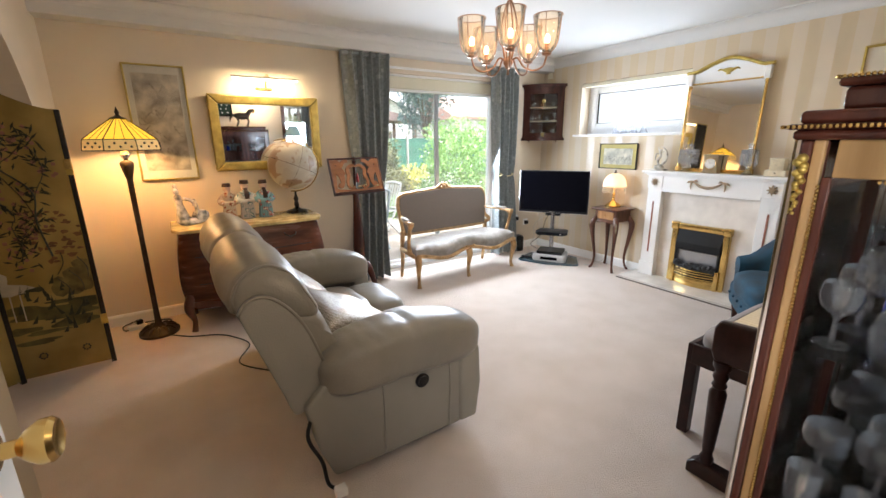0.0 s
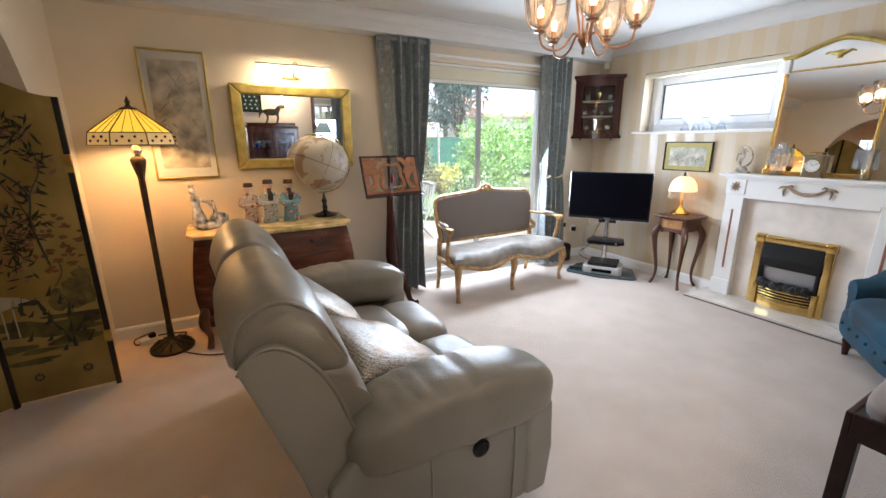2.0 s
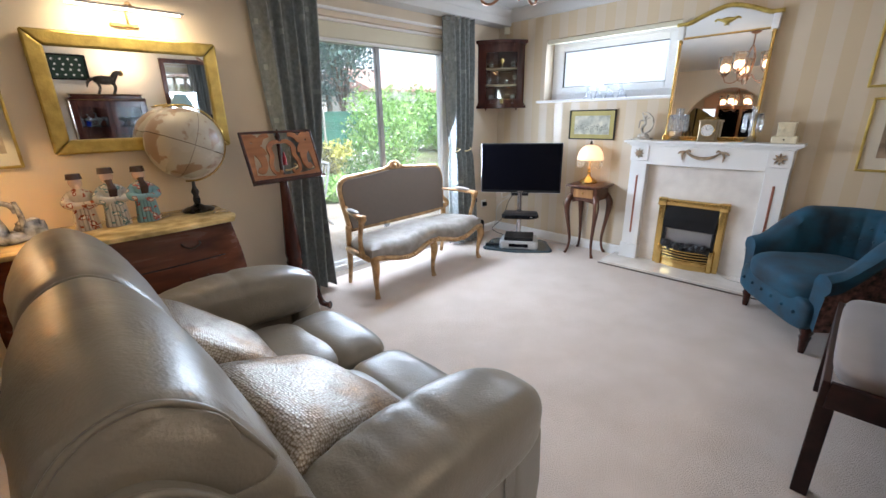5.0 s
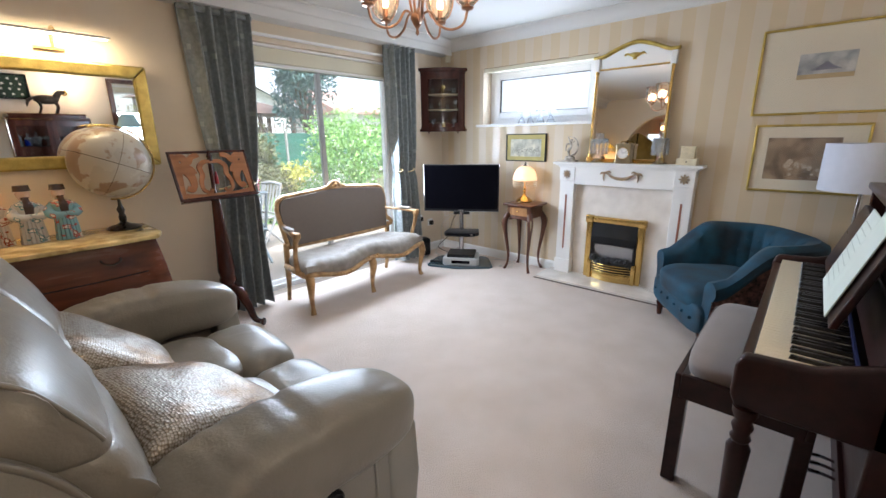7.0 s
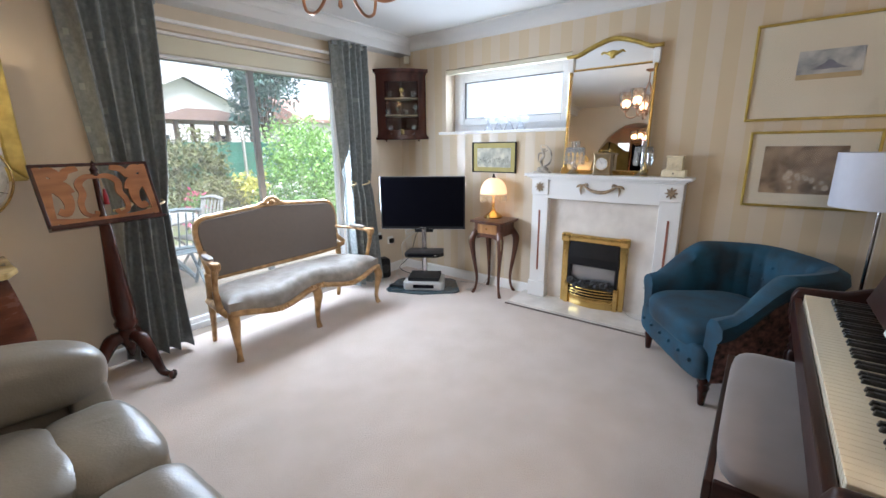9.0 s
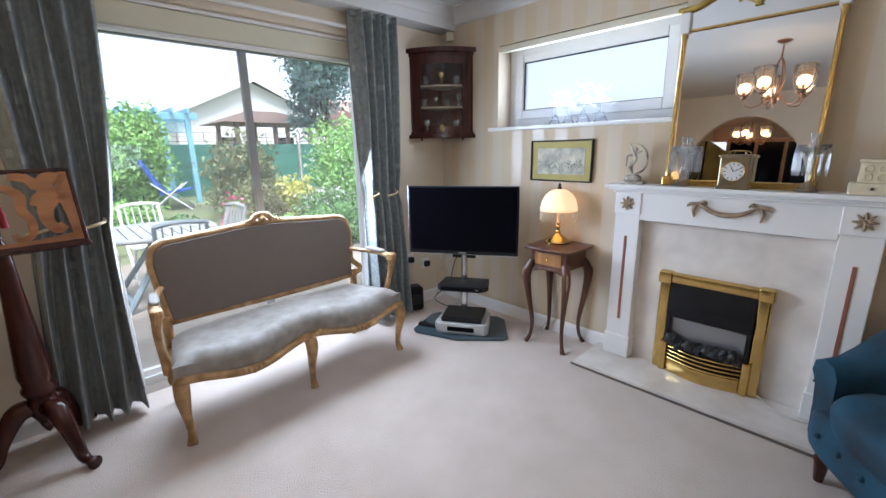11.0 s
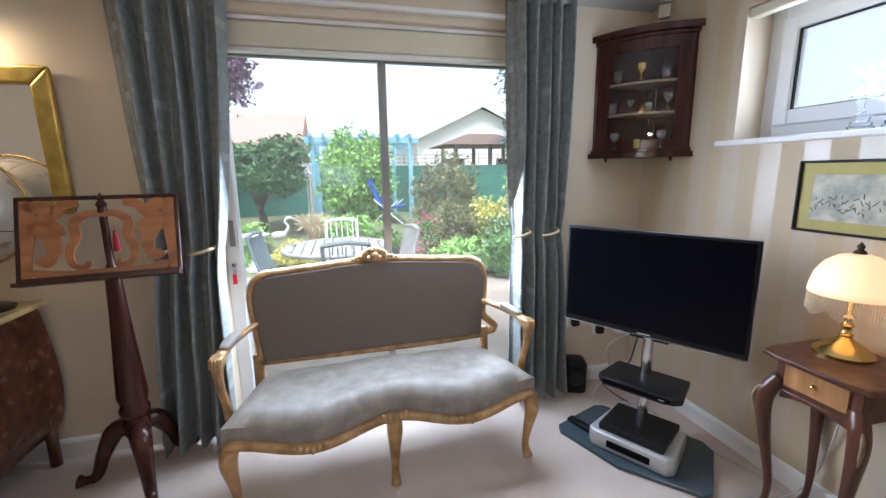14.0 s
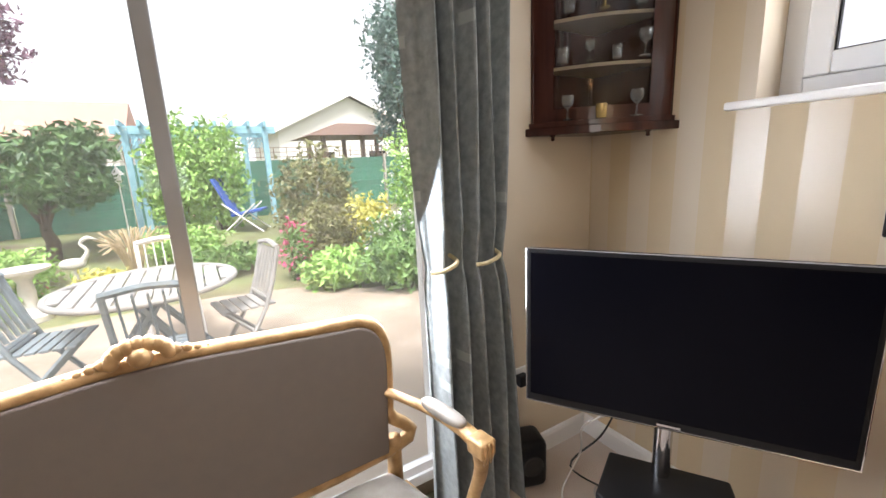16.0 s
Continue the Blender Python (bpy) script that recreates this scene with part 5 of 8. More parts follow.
def panel(xa, ya, xb, yb, h, seed):
    L = math.hypot(xb - xa, yb - ya)
    pn_ = part("panel", bmesh.new(), None, sc)
    me = pn_.data
    top = [(0, 0.02), (L, 0.02)] + [(L - L * k / 10, h + 0.16 * (1 - math.cos(math.pi * k / 10)) / 2) for k in range(11)]
    bb = prism(top, -0.010, 0.010, "y", 0.002)
    bb.to_mesh(me)
    bb.free()
    me.materials.append(M_lacq)
    pn_.matrix_local = pose(xa, ya, 0, 0, 0, math.degrees(math.atan2(yb - ya, xb - xa)))
    for x in (0.0, L):
        part("edge", box(x - 0.013, -0.013, 0.0, x + 0.013, 0.013, h + (0.0 if x else 0.16), 0.003), M_black, pn_, "black lacquer edge")
    rng = random.Random(seed)
    br = bmesh.new()
    lv = bmesh.new()
    bl_ = bmesh.new()
    for g in range(3):
        x, z = rng.uniform(0.1, L - 0.1), rng.uniform(0.75, 0.95)
        pts = [(x, -0.0125, z)]
        for k in range(6):
            x = min(max(x + rng.uniform(-0.09, 0.09), 0.05), L - 0.05)
            z += rng.uniform(0.06, 0.16)
            if z > h - 0.15:
                break
            pts.append((x, -0.0125, z))
        if len(pts) > 2:
            tube(pts, 0.006, 5, 3, bm=br, flat=0.4)
        for p in pts:
            for k in range(13):
                a, r = rng.uniform(0, 6.28), rng.uniform(0.01, 0.08)
                cx, cz = p[0] + r * math.cos(a), p[2] + r * math.sin(a)
                if not (0.03 < cx < L - 0.03 and 0.25 < cz < h - 0.06):
                    continue
                t = rng.uniform(0, 6.28)
                big_ = rng.random() < 0.35
                tgt = bl_ if big_ else lv
                l, w = (0.014, 0.013) if big_ else (rng.uniform(0.02, 0.034), 0.006)
                q = [(cx + l * math.cos(t), cz + l * math.sin(t)), (cx - w * math.sin(t), cz + w * math.cos(t)), (cx - l * math.cos(t), cz - l * math.sin(t)), (cx + w * math.sin(t), cz - w * math.cos(t))]
                prism(q, -0.0130, -0.0108, "y", bm=tgt)
    # marsh, rock, russet foliage and a white crane
    def dab(cx, cz, rx, rz, lift, bm):
        ph = rng.uniform(0, 6)
        pts = []
        for k in range(14):
            a = 2 * math.pi * k / 14
            g = 1 + 0.18 * math.sin(3 * a + ph) + 0.10 * math.sin(5 * a - ph)
            pts.append((min(max(cx + rx * g * math.cos(a), 0.015), L - 0.015), cz + rz * g * math.sin(a)))
        return prism(pts, -0.0108 - lift, -0.0100, "y", bm=bm)
    marsh, rocks, russet, crane = bmesh.new(), bmesh.new(), bmesh.new(), bmesh.new()
    for k in range(15):
        dab(rng.uniform(0.05, L - 0.05), rng.uniform(0.24, 0.52), rng.uniform(0.07, 0.16), rng.uniform(0.012, 0.03), 0.0004 + 0.00005 * k, marsh)
        part("painted_marsh", marsh, M_moss, pn_)
        marsh = bmesh.new()
    dab(L * 0.82, 0.60, 0.10, 0.085, 0.0014, rocks)
    dab(L * 0.66, 0.58, 0.07, 0.06, 0.0016, rocks)
    dab(L * 0.90, 0.70, 0.05, 0.05, 0.0018, rocks)
    for k in range(46):
        a, r = rng.uniform(0, 6.28), rng.uniform(0, 1) ** 0.6
        dab(L * 0.66 + 0.15 * r * math.cos(a), 0.90 + 0.16 * r * math.sin(a), rng.uniform(0.008, 0.026), rng.uniform(0.006, 0.014), 0.0012 + 0.00002 * k, russet)
    dab(L * 0.16, 0.60, 0.085, 0.035, 0.0022, crane)
    dab(L * 0.03 + 0.02, 0.66, 0.02, 0.06, 0.0024, crane)
    for x in (L * 0.10, L * 0.20):
        prism([(x - 0.003, 0.40), (x + 0.003, 0.40), (x + 0.003, 0.58), (x - 0.003, 0.58)], -0.0130, -0.0100, "y", bm=crane)
    dab(L * 0.36, 0.585, 0.045, 0.014, 0.0026, lv)
    for x0, z0, x1, z1 in ((0.60, 0.64, 0.72, 0.50), (0.74, 0.68, 0.86, 0.54), (0.86, 0.76, 0.93, 0.62), (0.70, 0.80, 0.62, 0.66)):
        tube([(L * x0, -0.0128, z0), (L * (x0 + x1) / 2 + 0.02, -0.0128, (z0 + z1) / 2), (L * x1, -0.0128, z1)], 0.006, 5, 4, bm=br, flat=0.4)
    tube([(0.02, -0.0128, 1.42), (L * 0.35, -0.0128, 1.30), (L * 0.58, -0.0128, 1.17), (L * 0.55, -0.0128, 1.0), (L * 0.62, -0.0128, 0.78)], (0.007, 0.012, 0.013, 0.012, 0.014), 6, 5, bm=br, flat=0.35)
    marsh.free()
    part("painted_rock", rocks, M_rockp, pn_, "olive painted rocks")
    part("painted_foliage", russet, M_russet, pn_, "russet painted foliage")
    part("painted_crane", crane, M_cranep, pn_, "white painted crane")
    for z in (0.32, 1.30):
        part("hinge", box(L - 0.02, -0.016, z - 0.035, L + 0.016, -0.011, z + 0.035, 0.002), M_gilt, pn_, "brass hinge plate")
    # grass at the foot
    for k in range(26):
        cx, cz = rng.uniform(0.05, L - 0.05), rng.uniform(0.28, 0.62)
        t = rng.uniform(1.0, 2.1)
        l = rng.uniform(0.03, 0.09)
        prism([(cx - 0.012, cz), (cx + 0.012, cz), (cx + l * math.cos(t), cz + l * math.sin(t))], -0.0130, -0.0108, "y", bm=lv)
    part("painted_branch", br, M_leafp, pn_, "dark painted branches")
    tagged(part("painted_leaf", lv, M_leafp, pn_), "dark green painted leaves", kind="stuff")
    tagged(part("painted_blossom", bl_, M_blossom, pn_), "pale painted blossom", kind="stuff")
    for x in (0.12, L - 0.12):
        ft = bmesh.new()
        for k in range(8):
            a = math.pi * k / 4
            ball(x + 0.018 * math.cos(a), -0.011, 0.15 + 0.018 * math.sin(a), 0.006, 6, ft)
        part("painted_medallion", ft, M_leafp, pn_, "dark painted flower medallion")
panel(-0.765, 3.375, -0.315, 3.395, 1.645, 3)
panel(-0.765, 3.36, -1.15, 3.07, 1.645, 5)
bm = box(-0.335, 3.372, 1.30, -0.30, 3.382, 1.36, 0.002)
part("hinge", bm, M_gold, sc, "brass hinge")


# ---- floor lamp ----
M_tiff = lit_glass("amber_leaded_glass", (0.75, 0.36, 0.02), (1.0, 0.54, 0.04), 0.55, 0.0, 0.3)
M_tiff2 = lit_glass("cream_leaded_glass", (0.72, 0.48, 0.18), (1.0, 0.60, 0.20), 0.16, 0.0, 0.3)
fl = thing("floor_lamp", pose(-0.055, 3.745, 0), "bronze floor lamp with a lit amber leaded-glass shade", "floor lamp")
part("base", lathe([(0.0, 0), (0.135, 0), (0.138, 0.02), (0.115, 0.035), (0.09, 0.05), (0.045, 0.062), (0.03, 0.075), (0.022, 0.10)], 24), M_bronze, fl, "ornate bronze base", 40)
for k in range(12):
    a = math.pi * k / 6
    part("base_leaf", tube([(0.05 * math.cos(a), 0.05 * math.sin(a), 0.06), (0.09 * math.cos(a), 0.09 * math.sin(a), 0.056), (0.13 * math.cos(a), 0.13 * math.sin(a), 0.03)], (0.006, 0.014, 0.006), 6, 3, flat=0.5), M_bronze, fl, smooth=True)
part("pole", lathe([(0.022, 0.09), (0.018, 0.2), (0.0165, 0.8), (0.019, 1.20), (0.024, 1.22), (0.04, 1.285), (0.044, 1.315), (0.03, 1.33), (0.012, 1.335)], 14), M_bronze, fl, smooth=50)
part("collar", lathe([(0.012, 1.335), (0.028, 1.36), (0.03, 1.38), (0.016, 1.40), (0.02, 1.415), (0.008, 1.43), (0.006, 1.60)], 14), M_chrome, fl, "silvered knop", 50)
rt, rm, rb = 0.045, 0.225, 0.238
for k in range(8):
    a0, a1 = math.pi * (k - 0.5) / 4, math.pi * (k + 0.5) / 4
    def pt(r, a, z):
        return (r * math.cos(a), r * math.sin(a), z)
    for nm, r0, z0, r1, z1, ma in (("glass_panel", rt, 1.615, rm, 1.475, M_tiff), ("glass_border", rm, 1.475, rb, 1.405, M_tiff2)):
        b = bmesh.new()
        q = [pt(r0, a0, z0), pt(r0, a1, z0), pt(r1, a1, z1), pt(r1, a0, z1)]
        vs = [b.verts.new(p) for p in q]
        vi = [b.verts.new((p[0] * 0.985, p[1] * 0.985, p[2] - 0.003)) for p in q]
        b.faces.new(vs)
        b.faces.new(vi[::-1])
        for i in range(4):
            b.faces.new((vs[i], vi[i], vi[(i + 1) % 4], vs[(i + 1) % 4]))
        part(nm, b, ma, fl)
    part("lead_line", tube([pt(rt, a0, 1.617), pt(rm, a0, 1.477), pt(rb, a0, 1.403)], 0.0035, 6, 1), M_bronze, fl)
    for f_ in (0.33, 0.66):
        part("lead_line", tube([tuple((1 - f_) * u + f_ * v for u, v in zip(pt(rt, a0, 1.617), pt(rt, a1, 1.617))), tuple((1 - f_) * u + f_ * v for u, v in zip(pt(rm, a0, 1.477), pt(rm, a1, 1.477)))], 0.0018, 5, 1), M_bronze, fl)
    for r, z in ((rm, 1.476), (rb, 1.404)):
        part("lead_line", tube([pt(r, a0, z), pt(r, a1, z)], 0.003, 6, 1), M_bronze, fl)
    dr_ = bmesh.new()
    for j in range(1, 6):
        fz = j / 6
        p0, p1 = pt(rm + 0.004, a0, 1.462), pt(rm + 0.004, a1, 1.462)
        q0 = [(1 - fz) * u + fz * v for u, v in zip(p0, p1)]
        ball(q0[0] * 1.02, q0[1] * 1.02, 1.44 + 0.012 * (-1) ** j, 0.008, 6, dr_)
    part("jewel", dr_, M_bronze, fl)
part("cap", lathe([(0.05, 1.612), (0.048, 1.622), (0.02, 1.632), (0.01, 1.645), (0.015, 1.66), (0.006, 1.68), (0.0, 1.70)], 12), M_bronze, fl, "turned finial", 50)
lamp("floor_lamp_bulb", "POINT", Matrix.Translation((-0.055, 3.745, 1.47)), 8.0, (1, 0.68, 0.31), 0.05)

# ---- picture light, gold mirror, map ----
gm = thing("gilt_mirror", pose(0.985, YB - 0.012, 1.527, 1.5, 0, 0), "large wall mirror in a broad gilt frame over the commode", "mirror")
frame_bars("frame", 0.755, 0.475, 0.078, 0.032, M_gilt, gm, "broad gilt frame bar", 0.012)
part("mirror_glass", box(-0.378, -0.012, -0.238, 0.378, -0.006, 0.238), M_mirror, gm, "silvered mirror glass")
pl = thing("picture_light", pose(0.985, YB, 1.955), "slim brass picture light, lit, over the gilt mirror", "picture light")
part("wall_plate", box(-0.07, -0.02, -0.065, 0.07, 0, -0.045, 0.004), M_gold, pl)
part("arm", tube([(0.02, -0.01, -0.05), (0.02, -0.03, 0.04), (0.02, -0.10, 0.05), (0.02, -0.16, 0.025)], 0.007, 8), M_gold, pl, smooth=True)
part("reflector", prism([(-0.19, 0.012), (-0.14, 0.026), (-0.135, 0.02), (-0.185, 0.004)], -0.27, 0.27, "x", 0.002), M_white, pl)
part("tube_lamp", tube([(-0.255, -0.162, 0.006), (0.255, -0.162, 0.006)], 0.009, 8), glow("warm_tube", (1.0, 0.80, 0.50), 6), pl, "glowing warm strip")
lamp("picture_light_strip", "AREA", look((0.985, YB - 0.15, 1.955), (0.985, YB + 0.02, 1.72)), 2.3, (1, 0.76, 0.45), 0.52, 0.03)

mp_ = thing("framed_map", pose(0.20, YB - 0.003, 1.597), "tall antique map in a thin gold frame", "framed map")
frame_bars("frame", 0.372, 0.846, 0.014, 0.022, M_gilt, mp_, "thin gold frame bar")
part("mount", box(-0.186, -0.012, -0.423, 0.186, -0.004, 0.423), M_pale, mp_, "cream mount")
M_map = mat("foxed_map_paper", (0.34, 0.26, 0.17), 0.7, 0, 0.3, 9, 0, 1, (0.60, 0.50, 0.36))
part("print", box(-0.15, -0.0145, -0.36, 0.15, -0.0122, 0.37), M_map, mp_, "brown printed map")
rng = random.Random(9)
lines = bmesh.new()
for k in range(14):
    x, z = rng.uniform(-0.13, 0.1), rng.uniform(-0.34, 0.33)
    tube([(x, -0.0148, z), (x + rng.uniform(-0.04, 0.05), -0.0148, z + 0.04), (x + rng.uniform(-0.03, 0.06), -0.0148, z - 0.03), (x + 0.05, -0.0148, z + rng.uniform(-0.05, 0.05))], 0.0012, 4, 4, bm=lines)
part("print_lines", lines, mat("map_ink", (0.12, 0.08, 0.05), 0.8), mp_, "dark ink lines")
pg = part("glazing", box(-0.186, -0.0185, -0.423, 0.186, -0.017, 0.423), M_glass, mp_, "picture glass")
pg.visible_shadow = False

# ---- globe ----
gl = thing("globe", pose(1.13, 3.915, 0.823), "cream desk globe on a dark turned stand with a brass meridian", "globe")
part("foot", lathe([(0.0, 0), (0.092, 0), (0.095, 0.012), (0.075, 0.022), (0.04, 0.03), (0.018, 0.045), (0.022, 0.075), (0.015, 0.10), (0.024, 0.125), (0.012, 0.15), (0.008, 0.19)], 24), M_ebony, gl, "dark turned stand", 50)
M_globe = mat("antique_globe_print", (0.52, 0.44, 0.32), 0.28, 0, 0.06, 4.0, 0, 1, (0.66, 0.60, 0.48))
nt = M_globe.node_tree
tc, no, rp, mx = nt.nodes.new("ShaderNodeTexCoord"), nt.nodes.new("ShaderNodeTexNoise"), nt.nodes.new("ShaderNodeValToRGB"), nt.nodes.new("ShaderNodeMixRGB")
no.inputs["Scale"].default_value, no.inputs["Detail"].default_value = 7.5, 7
rp.color_ramp.elements[0].position, rp.color_ramp.elements[1].position = 0.53, 0.56
rp.color_ramp.elements[0].color, rp.color_ramp.elements[1].color = (0.50, 0.46, 0.38, 1), (0.33, 0.23, 0.16, 1)
nt.links.new(tc.outputs["Object"], no.inputs["Vector"])
nt.links.new(no.outputs["Fac"], rp.inputs[0])
nt.links.new(rp.outputs[0], nt.nodes["Principled BSDF"].inputs["Base Color"])
GC = 0.42
b = bmesh.new()
bmesh.ops.create_uvsphere(b, u_segments=48, v_segments=32, radius=0.212)
bmesh.ops.transform(b, matrix=Matrix.Translation((0, 0, GC)) @ pose(0, 0, 0, 0, 23, 0), verts=b.verts)
part("sphere", b, M_globe, gl, "printed antique-cream sphere", True)
part("meridian", tube([(0.228 * math.cos(a), 0, GC + 0.228 * math.sin(a)) for a in [radians(v) for v in range(-100, 112, 14)]], 0.006, 8, 3), M_gold, gl, "brass half meridian", True)
part("equator", tube([(0.2125 * math.cos(a), 0.2125 * math.sin(a), 0) for a in [2 * math.pi * k / 32 for k in range(32)]], 0.0018, 6, 2, closed=True, m=Matrix.Translation((0, 0, GC)) @ pose(0, 0, 0, 0, 23, 0)), M_mahog, gl)
part("graticule", tube([(0.2122 * math.cos(a), 0.2122 * math.sin(a), 0) for a in [2 * math.pi * k / 32 for k in range(32)]], 0.001, 5, 2, closed=True, m=Matrix.Translation((0, 0, GC)) @ pose(0, 0, 0, 0, 113, 0)), M_mahog, gl)


# ---- music stand ----
def fret_board(pts, w, y0, y1):
    """A flat sawn scroll of half width w along a curve in the xz plane."""
    P = [(p.x, p.z) for p in spline([(x, 0, z) for x, z in pts], 6)]
    left, right = [], []
    for i, (x, z) in enumerate(P):
        (ax, az), (bx, bz) = P[max(i - 1, 0)], P[min(i + 1, len(P) - 1)]
        d = math.hypot(bx - ax, bz - az)
        t = i / (len(P) - 1)
        h = w * (0.55 + 0.45 * math.sin(math.pi * t) + 0.18 * math.sin(7 * t))
        left.append((x - (bz - az) / d * h, z + (bx - ax) / d * h))
        right.append((x + (bz - az) / d * h, z - (bx - ax) / d * h))
    b = bmesh.new()
    rows = [[b.verts.new((u, y, v)) for (u, v), y in ((l, y0), (r, y0), (r, y1), (l, y1))] for l, r in zip(left, right)]
    for p, q in zip(rows, rows[1:]):
        for k in range(4):
            b.faces.new((p[k], p[(k + 1) % 4], q[(k + 1) % 4], q[k]))
    b.faces.new(rows[0])
    b.faces.new(rows[-1][::-1])
    return b


mu = thing("music_stand", pose(1.665, 3.80, 0, 0, 0, 8), "mahogany tripod music stand with a fretwork lyre desk", "music stand")
part("post", lathe([(0.03, 0.20), (0.05, 0.24), (0.055, 0.29), (0.045, 0.32), (0.058, 0.34), (0.06, 0.36), (0.05, 0.38), (0.058, 0.41), (0.060, 0.43), (0.036, 0.80), (0.028, 0.98), (0.024, 1.0), (0.014, 1.02), (0.014, 1.22), (0.022, 1.235), (0.014, 1.25), (0.020, 1.265), (0.008, 1.285), (0.012, 1.295), (0.0, 1.315)], 16), M_mahog, mu, "turned and fluted column", 50)
for k in range(3):
    a = radians(-70 + 120 * k)
    c, s = math.cos(a), math.sin(a)
    part("leg", tube([(0.03 * c, 0.03 * s, 0.27), (0.09 * c, 0.09 * s, 0.255), (0.15 * c, 0.15 * s, 0.15), (0.19 * c, 0.19 * s, 0.05), (0.24 * c, 0.24 * s, 0.03), (0.265 * c, 0.265 * s, 0.03)], (0.038, 0.042, 0.03, 0.024, 0.02, 0.03), 10), M_mahog, mu, "scrolled cabriole leg", True)
part("drop_finial", lathe([(0.0, 0.13), (0.012, 0.145), (0.022, 0.17), (0.03, 0.2)], 12), M_mahog, mu, smooth=True)
dk = part("desk", box(-0.27, -0.014, -0.166, 0.27, 0.004, -0.150, 0.003), M_mahog, mu)
dk.matrix_local = pose(0, -0.035, 1.14, -16, 0, 0)
for x0, z0, x1, z1 in ((-0.27, 0.150, 0.27, 0.166), (-0.27, -0.15, -0.254, 0.15), (0.254, -0.15, 0.27, 0.15)):
    part("desk_bar", box(x0, -0.012, z0, x1, 0.004, z1, 0.003), M_mahog, dk)
part("ledge", box(-0.27, -0.05, -0.182, 0.27, 0.004, -0.166, 0.004), M_mahog, dk)
M_tassel = mat("red_silk_tassel", (0.35, 0.01, 0.02), 0.6)
part("tassel", lathe([(0.0, 1.16), (0.006, 1.155), (0.007, 1.14), (0.012, 1.12), (0.014, 1.07), (0.0, 1.07)], 10, m=pose(0.03, 0.0, 0)), M_tassel, mu, "red silk tassel", 40)
M_fret = wood("fretwork_satinwood", (0.30, 0.115, 0.042), (0.42, 0.18, 0.07), 0.3, "x")
for s in (-1, 1):
    for pts, r in (
        ([(0.0, 0.088), (0.05, 0.09), (0.09, 0.055), (0.085, 0.0), (0.105, -0.05), (0.10, -0.105), (0.06, -0.125), (0.045, -0.10)], 0.013),
        ([(0.244, 0.15), (0.236, 0.06), (0.240, -0.05), (0.244, -0.15)], 0.022),
        ([(0.235, 0.04), (0.19, 0.035), (0.16, 0.0), (0.155, -0.055), (0.175, -0.095), (0.205, -0.08)], 0.021),
        ([(0.24, 0.115), (0.195, 0.125), (0.155, 0.095), (0.125, 0.125), (0.075, 0.142)], 0.020),
        ([(0.215, 0.075), (0.18, 0.07), (0.14, 0.045), (0.125, 0.01)], 0.014),
        ([(0.24, -0.125), (0.18, -0.14), (0.10, -0.143), (0.0, -0.143)], 0.012)):
        part("fret", fret_board([(s * x, z) for x, z in pts], r * 1.25, -0.010, 0.000), M_fret, dk, "satinwood fret scroll")


# ---- overmantel mirror ----
om = thing("overmantel_mirror", pose(XE - 0.055, 1.882, 1.134, 0, 2.2, 0), "gilt overmantel mirror with a shaped top and urn ornament", "mirror")
OW, OH = 0.325, 0.96
for s in (-1, 1):
    part("column", lathe([(0.014, 0.05), (0.016, 0.07), (0.012, 0.085), (0.011, 0.75), (0.015, 0.77), (0.011, 0.785)], 12, m=pose(-0.012, s * (OW - 0.018), 0)), M_gold, om, "slender gilt column", 50)
    part("capital", box(-0.03, s * (OW - 0.018) - 0.022, 0.785, 0.012, s * (OW - 0.018) + 0.022, 0.885, 0.004), M_white, om, "cream painted block")
    part("column_foot", box(-0.03, s * (OW - 0.018) - 0.022, 0.0, 0.012, s * (OW - 0.018) + 0.022, 0.05, 0.004), M_gold, om)
part("bottom_rail", box(-0.024, -OW, 0.0, 0.012, OW, 0.035, 0.004), M_gold, om)
part("divider", box(-0.018, -OW + 0.03, 0.79, 0.01, OW - 0.03, 0.802, 0.003), M_gold, om)
part("mirror_glass", box(-0.004, -OW + 0.03, 0.035, 0.002, OW - 0.03, 0.79), M_mirror, om, "silvered mirror glass")
part("frieze_panel", prism([(-OW + 0.03, 0.802), (OW - 0.03, 0.802), (OW - 0.03, 0.915), (0.14, 0.955), (0.0, 0.985), (-0.14, 0.955), (-OW + 0.03, 0.915)], -0.004, 0.006, "x"), M_mirror, om, "mirror frieze panel")
part("top_moulding", tube([(-0.015, -OW - 0.02, 0.90), (-0.015, -0.26, 0.905), (-0.015, -0.14, 0.955), (-0.015, 0.0, 0.99), (-0.015, 0.14, 0.955), (-0.015, 0.26, 0.905), (-0.015, OW + 0.02, 0.90)], 0.015, 8, 4), M_gilt, om, "shaped gilt top moulding", True)
ur = lathe([(0.0, 0), (0.02, 0), (0.01, 0.012), (0.036, 0.03), (0.042, 0.045), (0.03, 0.05), (0.0, 0.055)], 14, m=Matrix.Translation((-0.012, 0, 0.855)) @ Matrix.Diagonal((0.35, 1, 1, 1)))
for s in (-1, 1):
    tube([(-0.012, 0, 0.87), (-0.012, s * 0.06, 0.90), (-0.012, s * 0.085, 0.89)], (0.01, 0.008, 0.004), 6, bm=ur)
part("urn", ur, M_gilt, om, "gilt urn ornament", True)


